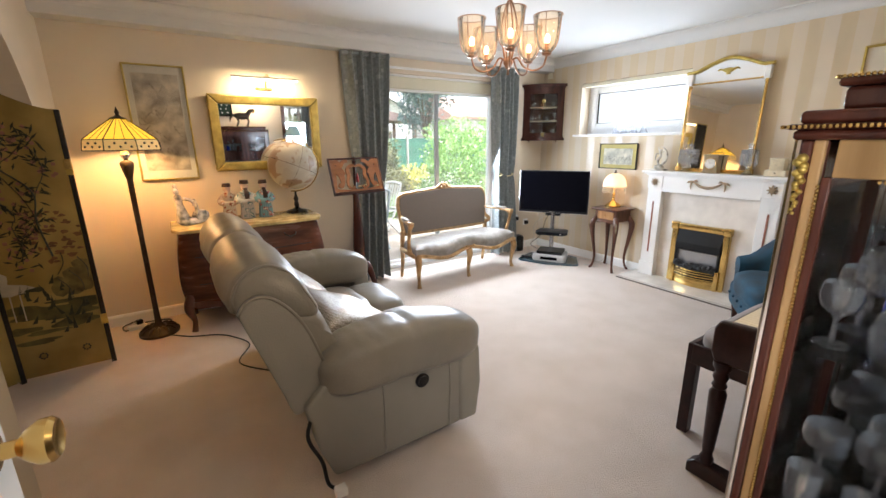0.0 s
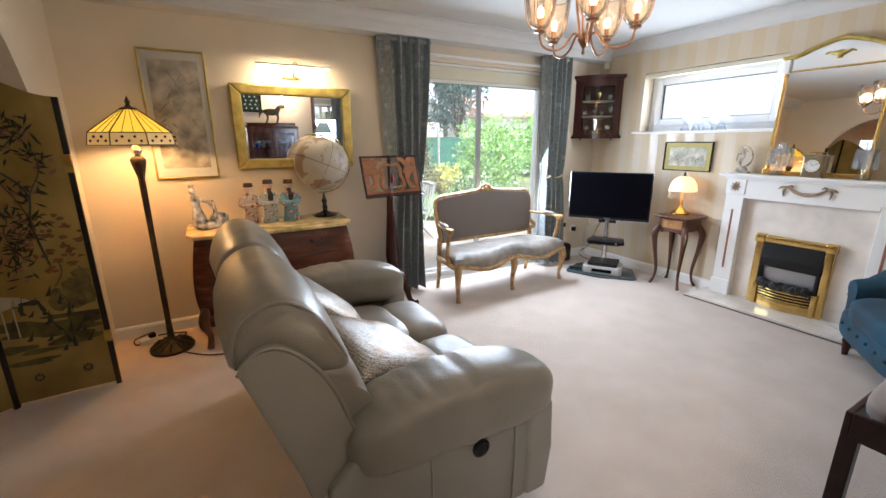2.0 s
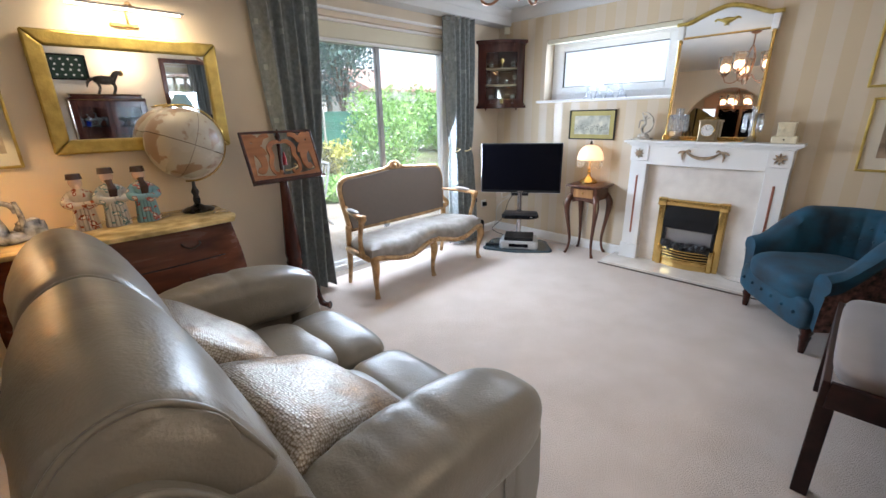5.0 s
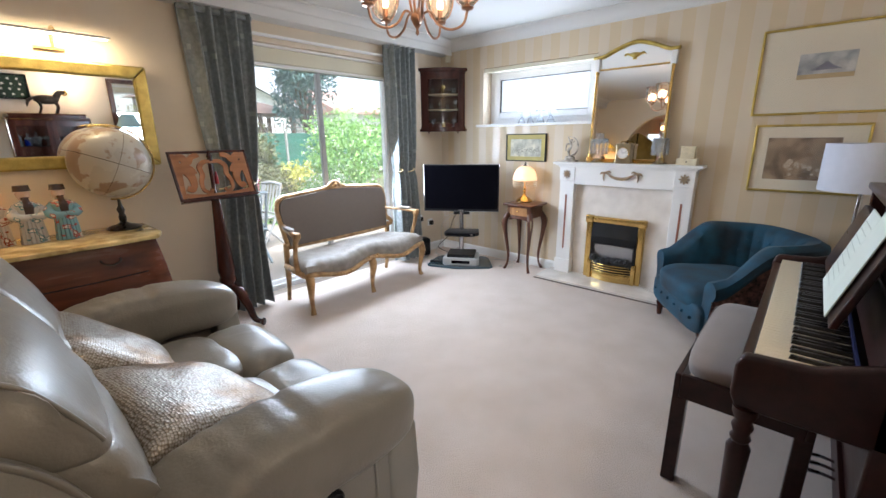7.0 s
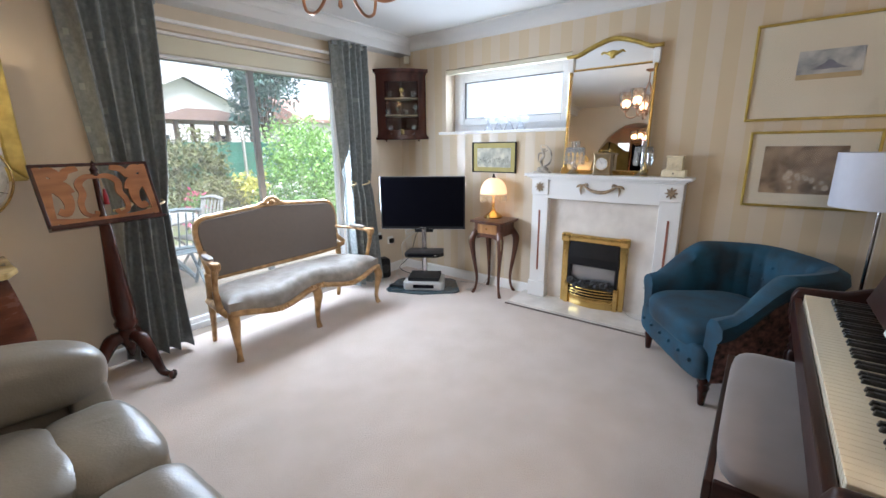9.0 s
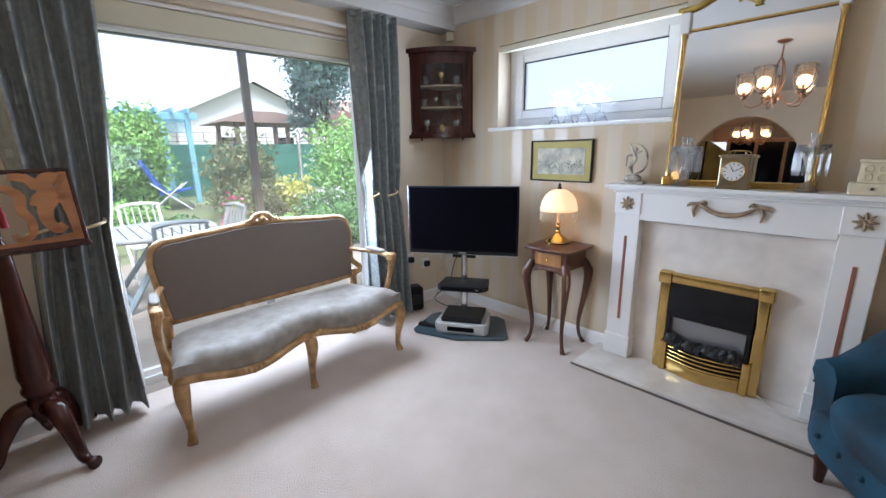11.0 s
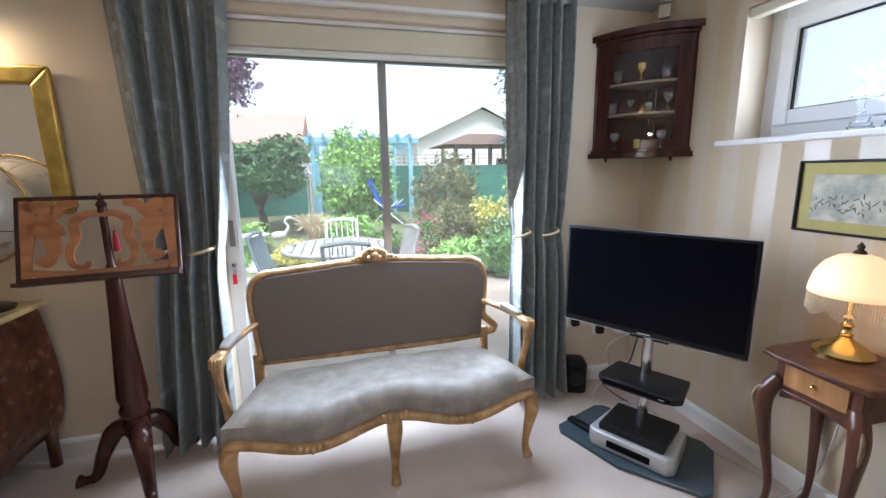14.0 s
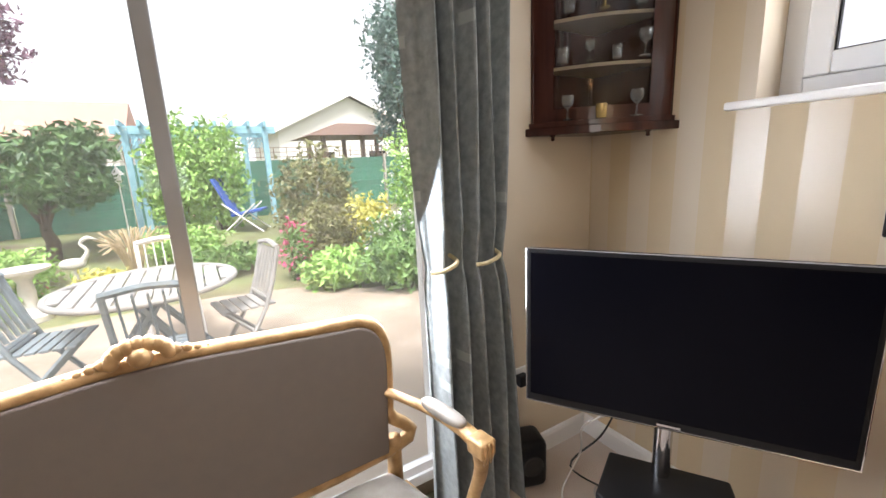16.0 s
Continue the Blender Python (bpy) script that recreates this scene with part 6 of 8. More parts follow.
# ---- pictures on the striped wall ----
def picture(name, y0, y1, z0, z1, label, mount_mat, prints, bar=0.016, bar_mat=None, glaze=True):
    ob = thing(name, pose(XE - 0.003, (y0 + y1) / 2, (z0 + z1) / 2, 0, 0, -90), label, "framed picture")
    w, h = abs(y1 - y0) - 2 * bar, z1 - z0 - 2 * bar
    frame_bars("frame", w, h, bar, 0.022, bar_mat or M_gilt, ob, "gilt frame bar")
    part("mount", box(-w / 2, -0.010, -h / 2, w / 2, -0.004, h / 2), mount_mat, ob, "mount board")
    for nm, x0, a0, x1, a1, ma in prints:
        part(nm, box(x0 * w, -0.0125 - 0.001 * prints.index((nm, x0, a0, x1, a1, ma)), a0 * h, x1 * w, -0.0102, a1 * h), ma, ob)
    if glaze:
        g = part("glazing", box(-w / 2, -0.0205, -h / 2, w / 2, -0.019, h / 2), M_glass, ob, "picture glass")
        g.visible_shadow = False
    return ob


M_mount = mat("cream_mount", (0.72, 0.64, 0.50), 0.8, 0, 0.03, 5)
M_sea = mat("watercolour_sky", (0.30, 0.31, 0.33), 0.7, 0, 0.25, 12, 0, 1, (0.50, 0.48, 0.44))
M_sand = mat("watercolour_sand", (0.52, 0.38, 0.20), 0.7, 0, 0.15, 14)
M_hill = mat("watercolour_hill", (0.20, 0.20, 0.24), 0.7, 0, 0.2, 20)
p1 = picture("framed_watercolour", 0.30, 1.02, 1.495, 2.062, "small seascape watercolour in a wide cream mount and gilt frame", M_mount,
             [("sky", -0.20, -0.10, 0.22, 0.20, M_sea), ("sand", -0.20, -0.10, 0.22, -0.045, M_sand)])
part("hill", prism([(-0.07, 0.0), (-0.02, 0.03), (0.0, 0.05), (0.015, 0.05), (0.04, 0.025), (0.09, 0.0)], -0.0150, -0.0132, "y"), M_hill, p1)
M_brown = mat("sepia_interior_print", (0.16, 0.10, 0.06), 0.7, 0, 0.35, 10, 0, 1, (0.34, 0.24, 0.15))
p2 = picture("framed_print", 0.355, 0.97, 0.957, 1.432, "sepia print in a cream mount and thin gilt frame", M_mount,
             [("print", -0.38, -0.33, 0.30, 0.33, M_brown)])
blot = bmesh.new()
rng = random.Random(12)
for k in range(16):
    x, z = rng.uniform(-0.1, 0.12), rng.uniform(-0.11, -0.02)
    ball(x, -0.0135, z, rng.uniform(0.008, 0.022), 6, blot)
for v in blot.verts:
    v.co.y = -0.0128 + (v.co.y + 0.0135) * 0.04
part("pale_figures", blot, mat("pale_wash", (0.52, 0.42, 0.30), 0.8, 0, 0.2, 30), p2, "pale washed shapes")
M_olive = mat("olive_gold_mount", (0.36, 0.30, 0.10), 0.6, 0.3, 0.1, 8)
M_ink = mat("faint_ink_landscape", (0.36, 0.36, 0.31), 0.7, 0, 0.25, 16, 0, 1, (0.50, 0.48, 0.39))
ps = picture("framed_engraving", 2.665, 3.137, 1.12, 1.40, "faint landscape engraving in an olive mount and thin black frame", M_olive,
             [("print", -0.40, -0.35, 0.40, 0.33, M_ink)], 0.010, M_dark, False)
blot = bmesh.new()
for k in range(60):
    x, z = rng.uniform(-0.17, 0.17), rng.uniform(-0.07, 0.0)
    tube([(x, -0.0132, z), (x + rng.uniform(-0.02, 0.02), -0.0132, z + rng.uniform(0.004, 0.02))], 0.0018, 4, 1, bm=blot)
part("ink_lines", blot, mat("grey_ink", (0.16, 0.17, 0.15), 0.8), ps, "grey ink lines")


# ---- side table and its lamp ----
M_mount_brass = mat("dull_cast_brass", (0.24, 0.19, 0.12), 0.5, 0.5, 0.3, 40, 0.3, 90)
tb = thing("side_table", pose(4.285, 2.79, 0), "small walnut side table with a drawer and cabriole legs", "side table")
part("top", prism([(-0.165, -0.165), (-0.10, -0.178), (0.10, -0.178), (0.165, -0.165), (0.178, -0.1), (0.178, 0.1), (0.165, 0.165), (0.1, 0.178), (-0.1, 0.178), (-0.165, 0.165), (-0.178, 0.1), (-0.178, -0.1)], 0.690, 0.710, "z", 0.006, 3), M_walnut, tb, smooth=40)
part("carcass", box(-0.128, -0.135, 0.565, 0.128, 0.135, 0.692, 0.004), M_walnut, tb)
part("apron", prism([(-0.11, 0.57), (-0.11, 0.535), (-0.06, 0.55), (0, 0.556), (0.06, 0.55), (0.11, 0.535), (0.11, 0.57)], -0.129, -0.115, "x", 0.003), M_walnut, tb, "shaped apron")
dw = part("drawer", box(-0.134, -0.10, 0.59, -0.126, 0.10, 0.675, 0.003), M_inlay, tb, "satinwood drawer front")
part("knob", ball(-0.14, 0, 0.633, 0.009, 8), M_gold, dw, "brass knob", True)
for sx in (-1, 1):
    for sy in (-1, 1):
        part("leg", tube([(sx * 0.115, sy * 0.12, 0.61), (sx * 0.145, sy * 0.15, 0.52), (sx * 0.135, sy * 0.14, 0.37), (sx * 0.112, sy * 0.118, 0.17), (sx * 0.118, sy * 0.125, 0.06), (sx * 0.138, sy * 0.148, 0.0)], (0.026, 0.030, 0.021, 0.014, 0.012, 0.017), 10), M_walnut, tb, "slender cabriole leg", True)
        part("knee_mount", tube([(sx * 0.140, sy * 0.146, 0.585), (sx * 0.168, sy * 0.172, 0.53), (sx * 0.160, sy * 0.164, 0.46), (sx * 0.148, sy * 0.153, 0.41)], (0.003, 0.007, 0.005, 0.002), 6, 4), M_mount_brass, tb, "cast brass knee mount", True)
tl = thing("table_lamp", pose(4.335, 2.835, 0.710), "brass table lamp, lit, with a frosted glass dome and bead fringe", "table lamp")
part("foot", lathe([(0.0, 0), (0.084, 0), (0.087, 0.012), (0.078, 0.022), (0.052, 0.042), (0.028, 0.058), (0.018, 0.07), (0.022, 0.078), (0.014, 0.085), (0.014, 0.105), (0.02, 0.112), (0.012, 0.12), (0.012, 0.135), (0.02, 0.142), (0.008, 0.155), (0.006, 0.31)], 20), M_gold, tl, "stepped brass base", 50)
M_dome = lit_glass("frosted_cream_glass", (0.86, 0.70, 0.48), (1.0, 0.68, 0.36), 0.42, 0.1, 0.5)
part("glass_dome", lathe([(0.124, 0.275), (0.122, 0.30), (0.112, 0.345), (0.088, 0.385), (0.055, 0.41), (0.02, 0.42), (0.018, 0.417), (0.053, 0.406), (0.086, 0.381), (0.109, 0.343), (0.119, 0.30), (0.121, 0.275)], 32, m=pose(0, 0, -0.05)), M_dome, tl, "frosted glass dome", True)
part("finial", lathe([(0.02, 0.418), (0.016, 0.428), (0.008, 0.435), (0.012, 0.445), (0.0, 0.462)], 12, m=pose(0, 0, -0.05)), M_bronze, tl, "dark bronze finial", True)
M_bead = lit_glass("glass_beads", (0.92, 0.88, 0.8), (1.0, 0.85, 0.6), 0.04, 0.8, 0.1)
fr = bmesh.new()
for k in range(104):
    a = 2 * math.pi * k / 104
    l = 0.050 + 0.028 * abs(math.sin(a * 4))
    tube([(0.121 * math.cos(a), 0.121 * math.sin(a), 0.277), (0.122 * math.cos(a), 0.122 * math.sin(a), 0.277 - l)], 0.0017, 4, 1, bm=fr, m=pose(0, 0, -0.05))
part("bead_fringe", fr, M_bead, tl, "hanging glass bead fringe")
lamp("table_lamp_bulb", "POINT", Matrix.Translation((4.335, 2.835, 0.97)), 6.0, (1, 0.64, 0.32), 0.04)


# ---- corner cabinet ----
cc = thing("corner_cabinet", pose(XE, YB, 1.44), "bow-fronted mahogany corner cabinet with a glazed door", "corner cabinet")
A = 0.355
def bow(r, k, n):
    t = k / n
    base = Vector((-A, -0.0)).lerp(Vector((0.0, -A)), t)
    return (base.x - 0.707 * r * math.sin(math.pi * t), base.y - 0.707 * r * math.sin(math.pi * t))
NB = 12
front = [bow(0.055, k, NB) for k in range(NB + 1)]
for nm, z0, z1, g in (("base_board", 0.0, 0.03, 0.03), ("base_moulding", 0.03, 0.05, 0.012), ("top_board", 0.625, 0.645, 0.012), ("cornice", 0.645, 0.68, 0.035)):
    pts = [(0, 0)] + [(-A - g, 0)] + [(x - g * 0.7, y - g * 0.7) for x, y in front[1:-1]] + [(0, -A - g)]
    part(nm, prism(pts, z0, z1, "z", 0.003), M_mahog, cc)
for k0, k1 in ((0, 2), (NB - 2, NB)):
    pts = front[k0:k1 + 1] + [(x + 0.014, y + 0.014) for x, y in front[k0:k1 + 1]][::-1]
    part("stile", prism(pts, 0.05, 0.625, "z"), M_mahog, cc)
for z0, z1 in ((0.05, 0.095), (0.565, 0.625)):
    pts = front[2:NB - 1] + [(x + 0.014, y + 0.014) for x, y in front[2:NB - 1]][::-1]
    part("door_rail", prism(pts, z0, z1, "z"), M_mahog, cc)
pts = [(x + 0.004, y + 0.004) for x, y in front[2:NB - 1]]
pts += [(x + 0.003, y + 0.003) for x, y in pts][::-1]
g = part("pane", prism(pts, 0.095, 0.565, "z"), M_glass, cc, "curved glass pane")
g.visible_shadow = False
part("back_board", box(-A, -0.012, 0.03, 0, -0.004, 0.63), M_mahog, cc)
part("back_board", box(-0.012, -A, 0.03, -0.004, -0.012, 0.63), M_mahog, cc)
for z in (0.235, 0.40):
    pts = [(-0.012, -0.012), (-A + 0.02, -0.012)] + [(x + 0.02, y + 0.02) for x, y in front[1:-1]] + [(-0.012, -A + 0.02)]
    part("shelf", prism(pts, z, z + 0.012, "z"), mat("pale_shelf", (0.40, 0.32, 0.21), 0.6) if z < 0.3 else bpy.data.materials["pale_shelf"], cc, "shaped pale shelf")
for k in (2, NB - 2):
    x, y = front[k]
    part("drop_knob", lathe([(0.0, -0.022), (0.008, -0.018), (0.006, -0.008), (0.011, 0.0)], 10, m=pose(x, y, 0)), M_mahog, cc, smooth=True)


# ---- chandelier ----
M_shade = clear_glass("amber_clear_glass", (1.0, 0.90, 0.78), 0.08, ior=1.35, milk=0.035)
M_bulb = glow("warm_bulb", (1.0, 0.72, 0.40), 9)


def chandelier(m, label, reach=0.238, drop=0.58, watts=9, arms=5):
    ch = thing("chandelier", m, label, "chandelier", "chandeliers")
    part("ceiling_rose", lathe([(0.0, 0), (0.055, 0), (0.055, -0.008), (0.03, -0.022), (0.008, -0.028)], 20), M_copper, ch, smooth=40)
    part("rod", tube([(0, 0, -0.02), (0, 0, -0.16)], 0.007, 8), M_copper, ch)
    for k in range(4):
        a = math.pi / 2 * k + 0.4
        c, s = math.cos(a), math.sin(a)
        part("stem", tube([(0.008 * c, 0.008 * s, -0.15), (0.03 * c, 0.03 * s, -0.20), (0.052 * c, 0.052 * s, -0.30), (0.03 * c, 0.03 * s, -drop + 0.13), (0.015 * c, 0.015 * s, -drop + 0.08)], 0.006, 6), M_copper, ch, smooth=True)
    part("hub", lathe([(0.0, -drop), (0.009, -drop + 0.01), (0.005, -drop + 0.03), (0.02, -drop + 0.05), (0.032, -drop + 0.075), (0.03, -drop + 0.09), (0.012, -drop + 0.105)], 14), M_copper, ch, smooth=True)
    for k in range(arms):
        a = 2 * math.pi * k / arms + 0.25
        c, s = math.cos(a), math.sin(a)
        R = reach
        def at(r, z):
            return (r * c, r * s, z)
        ar = part("arm", tube([at(0.025, -drop + 0.09), at(0.06, -drop + 0.10), at(0.10, -drop + 0.045), at(0.16, -drop + 0.02), at(R - 0.02, -drop + 0.04), at(R, -drop + 0.095)], 0.006, 8), M_copper, ch, "curved copper arm", True)
        z0 = -drop + 0.095
        part("cup", lathe([(0.006, z0), (0.026, z0 + 0.006), (0.03, z0 + 0.014), (0.02, z0 + 0.018), (0.013, z0 + 0.02), (0.013, z0 + 0.07)], 14, m=pose(R * c, R * s, 0)), M_copper, ar, smooth=40)
        K, V = 1.13, 1.2
        sh = part("shade", lathe([(r * K, z0 + (z - z0) * V) for r, z in [(0.022, z0 + 0.018), (0.046, z0 + 0.035), (0.06, z0 + 0.07), (0.068, z0 + 0.13), (0.074, z0 + 0.185), (0.0725, z0 + 0.185), (0.066, z0 + 0.13), (0.058, z0 + 0.071), (0.044, z0 + 0.037), (0.022, z0 + 0.0205)]], 20, m=pose(R * c, R * s, 0)), M_shade, ar, "clear amber glass shade, lit", True)
        sh.visible_shadow = False
        for q in range(5):
            b_ = 2 * math.pi * q / 5
            part("wire", tube([(R * c + K * r * math.cos(b_), R * s + K * r * math.sin(b_), z0 + V * h) for r, h in ((0.024, 0.016), (0.048, 0.034), (0.0625, 0.07), (0.0705, 0.13), (0.0765, 0.186))], 0.0022, 5, 2), M_copper, ar, smooth=True)
        part("rim_wire", tube([(R * c + K * 0.0765 * math.cos(v), R * s + K * 0.0765 * math.sin(v), z0 + V * 0.186) for v in [2 * math.pi * q / 14 for q in range(14)]], 0.0026, 5, 2, closed=True), M_copper, ar, smooth=True)
        bb = part("bulb", ball(R * c, R * s, z0 + 0.095, 0.017, 10, sz=1.7), M_bulb, ar, "glowing candle bulb", True)
        bb.visible_shadow = False
        lamp("chandelier_bulb", "POINT", m @ Matrix.Translation((R * c, R * s, z0 + 0.10)), watts, (1, 0.72, 0.44), 0.05)
    return ch


chandelier(pose(2.08, 2.13, ZC), "antique copper five-arm chandelier with lit glass shades", watts=0.42)

# ---- figures on the commode ----
M_porc = mat("glazed_porcelain", (0.68, 0.66, 0.62), 0.12, 0, 0.05, 10)
M_porc_grey = mat("grey_glazed_porcelain", (0.10, 0.11, 0.12), 0.12, 0, 0.4, 22, 0, 1, (0.62, 0.62, 0.62))


M_face = mat("porcelain_face", (0.62, 0.44, 0.34), 0.15, 0, 0.05, 10)
M_hat = mat("dark_brown_glaze", (0.055, 0.03, 0.022), 0.15, 0, 0.3, 20)


def robed_figure(x, y, z, h, robe, trim, hat, label, dark_beard=True):
    """A china figure of an old sage as one plain mesh."""
    b = lathe([(0.0, 0), (0.052, 0), (0.054, 0.01), (0.05, 0.03), (0.044, 0.09), (0.043, 0.15), (0.052, 0.185), (0.044, 0.203), (0.02, 0.213), (0.017, 0.219), (0.026, 0.233), (0.029, 0.25), (0.022, 0.268), (0.0, 0.276)], 16)
    for s in (-1, 1):
        tube([(s * 0.035, 0, 0.19), (s * 0.06, -0.015, 0.15), (s * 0.035, -0.045, 0.135), (0.0, -0.05, 0.14)], (0.018, 0.024, 0.02, 0.012), 8, bm=b)
    for k in range(7):
        a = -0.9 + 0.3 * k
        tube([(0.045 * math.sin(a), -0.045 * math.cos(a), 0.14), (0.054 * math.sin(a), -0.054 * math.cos(a), 0.06), (0.058 * math.sin(a), -0.056 * math.cos(a), 0.004)], 0.007, 6, 3, bm=b)
    tube([(0, -0.02, 0.235), (0, -0.032, 0.20), (0, -0.03, 0.165)], (0.012, 0.014, 0.004), 8, bm=b)
    lathe([(0.024, 0.262), (0.036, 0.264), (0.033, 0.272), (0.030, 0.292), (0.0, 0.294)], 12, bm=b)
    for v in b.verts:
        v.co *= h / 0.294
        v.co.y *= 0.8
    ma = mat("painted_robe", robe, 0.15, 0, 0.1, 14)
    nt_ = ma.node_tree
    g_, r_ = nt_.nodes.new("ShaderNodeTexNoise"), nt_.nodes.new("ShaderNodeValToRGB")
    t_ = nt_.nodes.new("ShaderNodeTexCoord")
    g_.inputs["Scale"].default_value, g_.inputs["Detail"].default_value = 26, 2
    r_.color_ramp.interpolation = "CONSTANT"
    e = r_.color_ramp.elements
    e[0].color, e[1].color, e[1].position = (*robe, 1), (*trim, 1), 0.57
    for p_, c_ in ((0.64, (0.70, 0.66, 0.58)), (0.72, hat)):
        n_ = e.new(p_)
        n_.color = (*c_, 1)
    nt_.links.new(t_.outputs["Object"], g_.inputs["Vector"])
    nt_.links.new(g_.outputs["Fac"], r_.inputs[0])
    nt_.links.new(r_.outputs[0], nt_.nodes["Principled BSDF"].inputs["Base Color"])
    ob = mesh_object("china_figure", b, ma, None, "", 50)
    ob.data.materials.append(M_face)
    ob.data.materials.append(M_hat)
    for poly in ob.data.polygons:
        z_ = poly.center.z / h
        beard = 0.55 < z_ < 0.80 and poly.center.y < -0.015 and abs(poly.center.x) < 0.017
        poly.material_index = 2 if z_ > 0.893 or (beard and dark_beard) else 1 if z_ > 0.745 else 0
    ob.matrix_world = pose(x, y, z, 0, 0, 12)
    return tagged(ob, label, "figurine", "china figures on the commode")


robed_figure(0.565, 3.86, 0.822, 0.305, (0.52, 0.44, 0.36), (0.30, 0.07, 0.03), (0.30, 0.20, 0.12), "cream and russet robed china figure on the commode", False)
robed_figure(0.70, 3.85, 0.822, 0.325, (0.45, 0.44, 0.42), (0.12, 0.22, 0.24), (0.42, 0.10, 0.07), "grey and red robed china figure on the commode")
robed_figure(0.845, 3.85, 0.822, 0.32, (0.20, 0.36, 0.40), (0.38, 0.09, 0.08), (0.06, 0.05, 0.06), "pale turquoise robed china figure on the commode")
b = pillow(0, 0, 0.03, 0.15, 0.11, 0.06, 3, 6, wobble=0.15)
lathe([(0.05, 0.03), (0.042, 0.09), (0.03, 0.14), (0.026, 0.17), (0.032, 0.21), (0.026, 0.23), (0.011, 0.24), (0.011, 0.247), (0.02, 0.262), (0.018, 0.285), (0.0, 0.30)], 14, bm=b, m=pose(-0.03, 0, 0, 0, -6, 0))
ball(-0.06, 0.005, 0.305, 0.016, 8, b)
tube([(-0.02, -0.02, 0.21), (0.03, -0.04, 0.19), (0.045, -0.03, 0.15)], (0.014, 0.012, 0.01), 8, bm=b)
tube([(0.05, -0.03, 0.20), (0.06, -0.03, 0.12), (0.045, -0.03, 0.06)], (0.03, 0.04, 0.02), 8, bm=b, flat=0.3)
pillow(0.085, -0.01, 0.06, 0.11, 0.08, 0.10, 2.5, 6, bm=b, wobble=0.3)
lady = mesh_object("china_lady", b, M_porc_grey, None, "", 60)
lady.matrix_world = pose(0.265, 3.80, 0.822, 0, 0, 10)
tagged(lady, "grey and white glazed china lady beside a dark rock", "figurine")

# ---- mantel ornaments ----
MZ = 1.134
b = box(-0.035, -0.075, 0, 0.035, 0.075, 0.016, 0.004)
pillow(0, 0, 0.03, 0.05, 0.10, 0.05, 2.5, 5, bm=b)
for pts, r in (([(0, 0.045, 0.03), (0, -0.055, 0.08), (0, -0.072, 0.16), (0, -0.035, 0.22), (0, 0.03, 0.235)], (0.02, 0.014, 0.012, 0.008, 0.002)),):
    tube(pts, r, 8, bm=b, flat=0.5)
tube([(0, 0.0, 0.04), (0, 0.018, 0.10), (0, -0.006, 0.14), (0, 0.004, 0.18), (0, 0.03, 0.23)], (0.008, 0.013, 0.012, 0.012, 0.004), 8, bm=b)
tube([(0, 0.0, 0.165), (0, 0.04, 0.16), (0, 0.045, 0.10)], (0.008, 0.006, 0.004), 6, bm=b)
tube([(0, 0.0, 0.17), (0, -0.04, 0.19)], (0.006, 0.004), 6, bm=b)
ball(0, -0.006, 0.198, 0.013, 8, b)
mo = mesh_object("dancer_statuette", b, mat("grey_bronze_resin", (0.26, 0.22, 0.18), 0.4, 0.2, 0.3, 16, 0, 1, (0.55, 0.50, 0.42)), None, "", 50)
mo.matrix_world = pose(4.37, 2.375, MZ)
tagged(mo, "cream crescent and bronze dancer statuette on the mantel shelf", "statuette")

ck = thing("mantel_clock", pose(4.345, 1.865, MZ), "square brass carriage clock with a white Roman dial", "clock")
part("case", box(-0.04, -0.062, 0, 0.04, 0.062, 0.16, 0.006), mat("antique_brass", (0.30, 0.24, 0.15), 0.35, 0.9, 0.15, 20), ck)
part("case_foot", box(-0.046, -0.07, 0, 0.046, 0.07, 0.016, 0.004), bpy.data.materials["antique_brass"], ck)
part("case_top", box(-0.046, -0.068, 0.155, 0.046, 0.068, 0.168, 0.004), bpy.data.materials["antique_brass"], ck)
part("handle", tube([(0, -0.035, 0.168), (0, -0.03, 0.185), (0, 0.03, 0.185), (0, 0.035, 0.168)], 0.0035, 6, 3), M_gold, ck, smooth=True)
part("dial", lathe([(0, 0), (0.047, 0), (0.047, 0.004), (0, 0.004)], 32, m=Matrix.Translation((-0.040, 0, 0.088)) @ pose(0, 0, 0, 0, -90, 0)), mat("white_enamel", (0.74, 0.73, 0.70), 0.25), ck, "white enamel dial")
part("dial_rim", tube([(-0.044, 0.048 * math.cos(v), 0.088 + 0.048 * math.sin(v)) for v in [2 * math.pi * q / 20 for q in range(20)]], 0.003, 6, 2, closed=True), M_gold, ck, smooth=True)
for q in range(12):
    v = 2 * math.pi * q / 12
    part("hour_mark", box(-0.0005, -0.0016, 0.031, 0.0005, 0.0016, 0.042, m=Matrix.Translation((-0.0448, 0, 0.088)) @ pose(0, 0, 0, math.degrees(v))), M_dark, ck)
part("hand", box(-0.0005, -0.0017, 0, 0.0005, 0.0017, 0.026, m=Matrix.Translation((-0.0458, 0, 0.088)) @ pose(0, 0, 0, -25)), M_dark, ck)
part("hand", box(-0.0005, -0.0013, 0, 0.0005, 0.0013, 0.036, m=Matrix.Translation((-0.0462, 0, 0.088)) @ pose(0, 0, 0, 62)), M_dark, ck)

# milk whitens these clear glasses in place of bright reflections and sparkle
M_crystal = clear_glass("cut_crystal", (0.96, 0.97, 0.98), 0.05, ior=1.5, milk=0.12)
M_cut = clear_glass("cut_lead_glass", (0.97, 0.98, 1.0), 0.04, ior=1.9, milk=0.08)
M_thin_crystal = clear_glass("thin_cut_crystal", (0.95, 0.96, 0.97), 0.06, ior=1.7, milk=0.09)
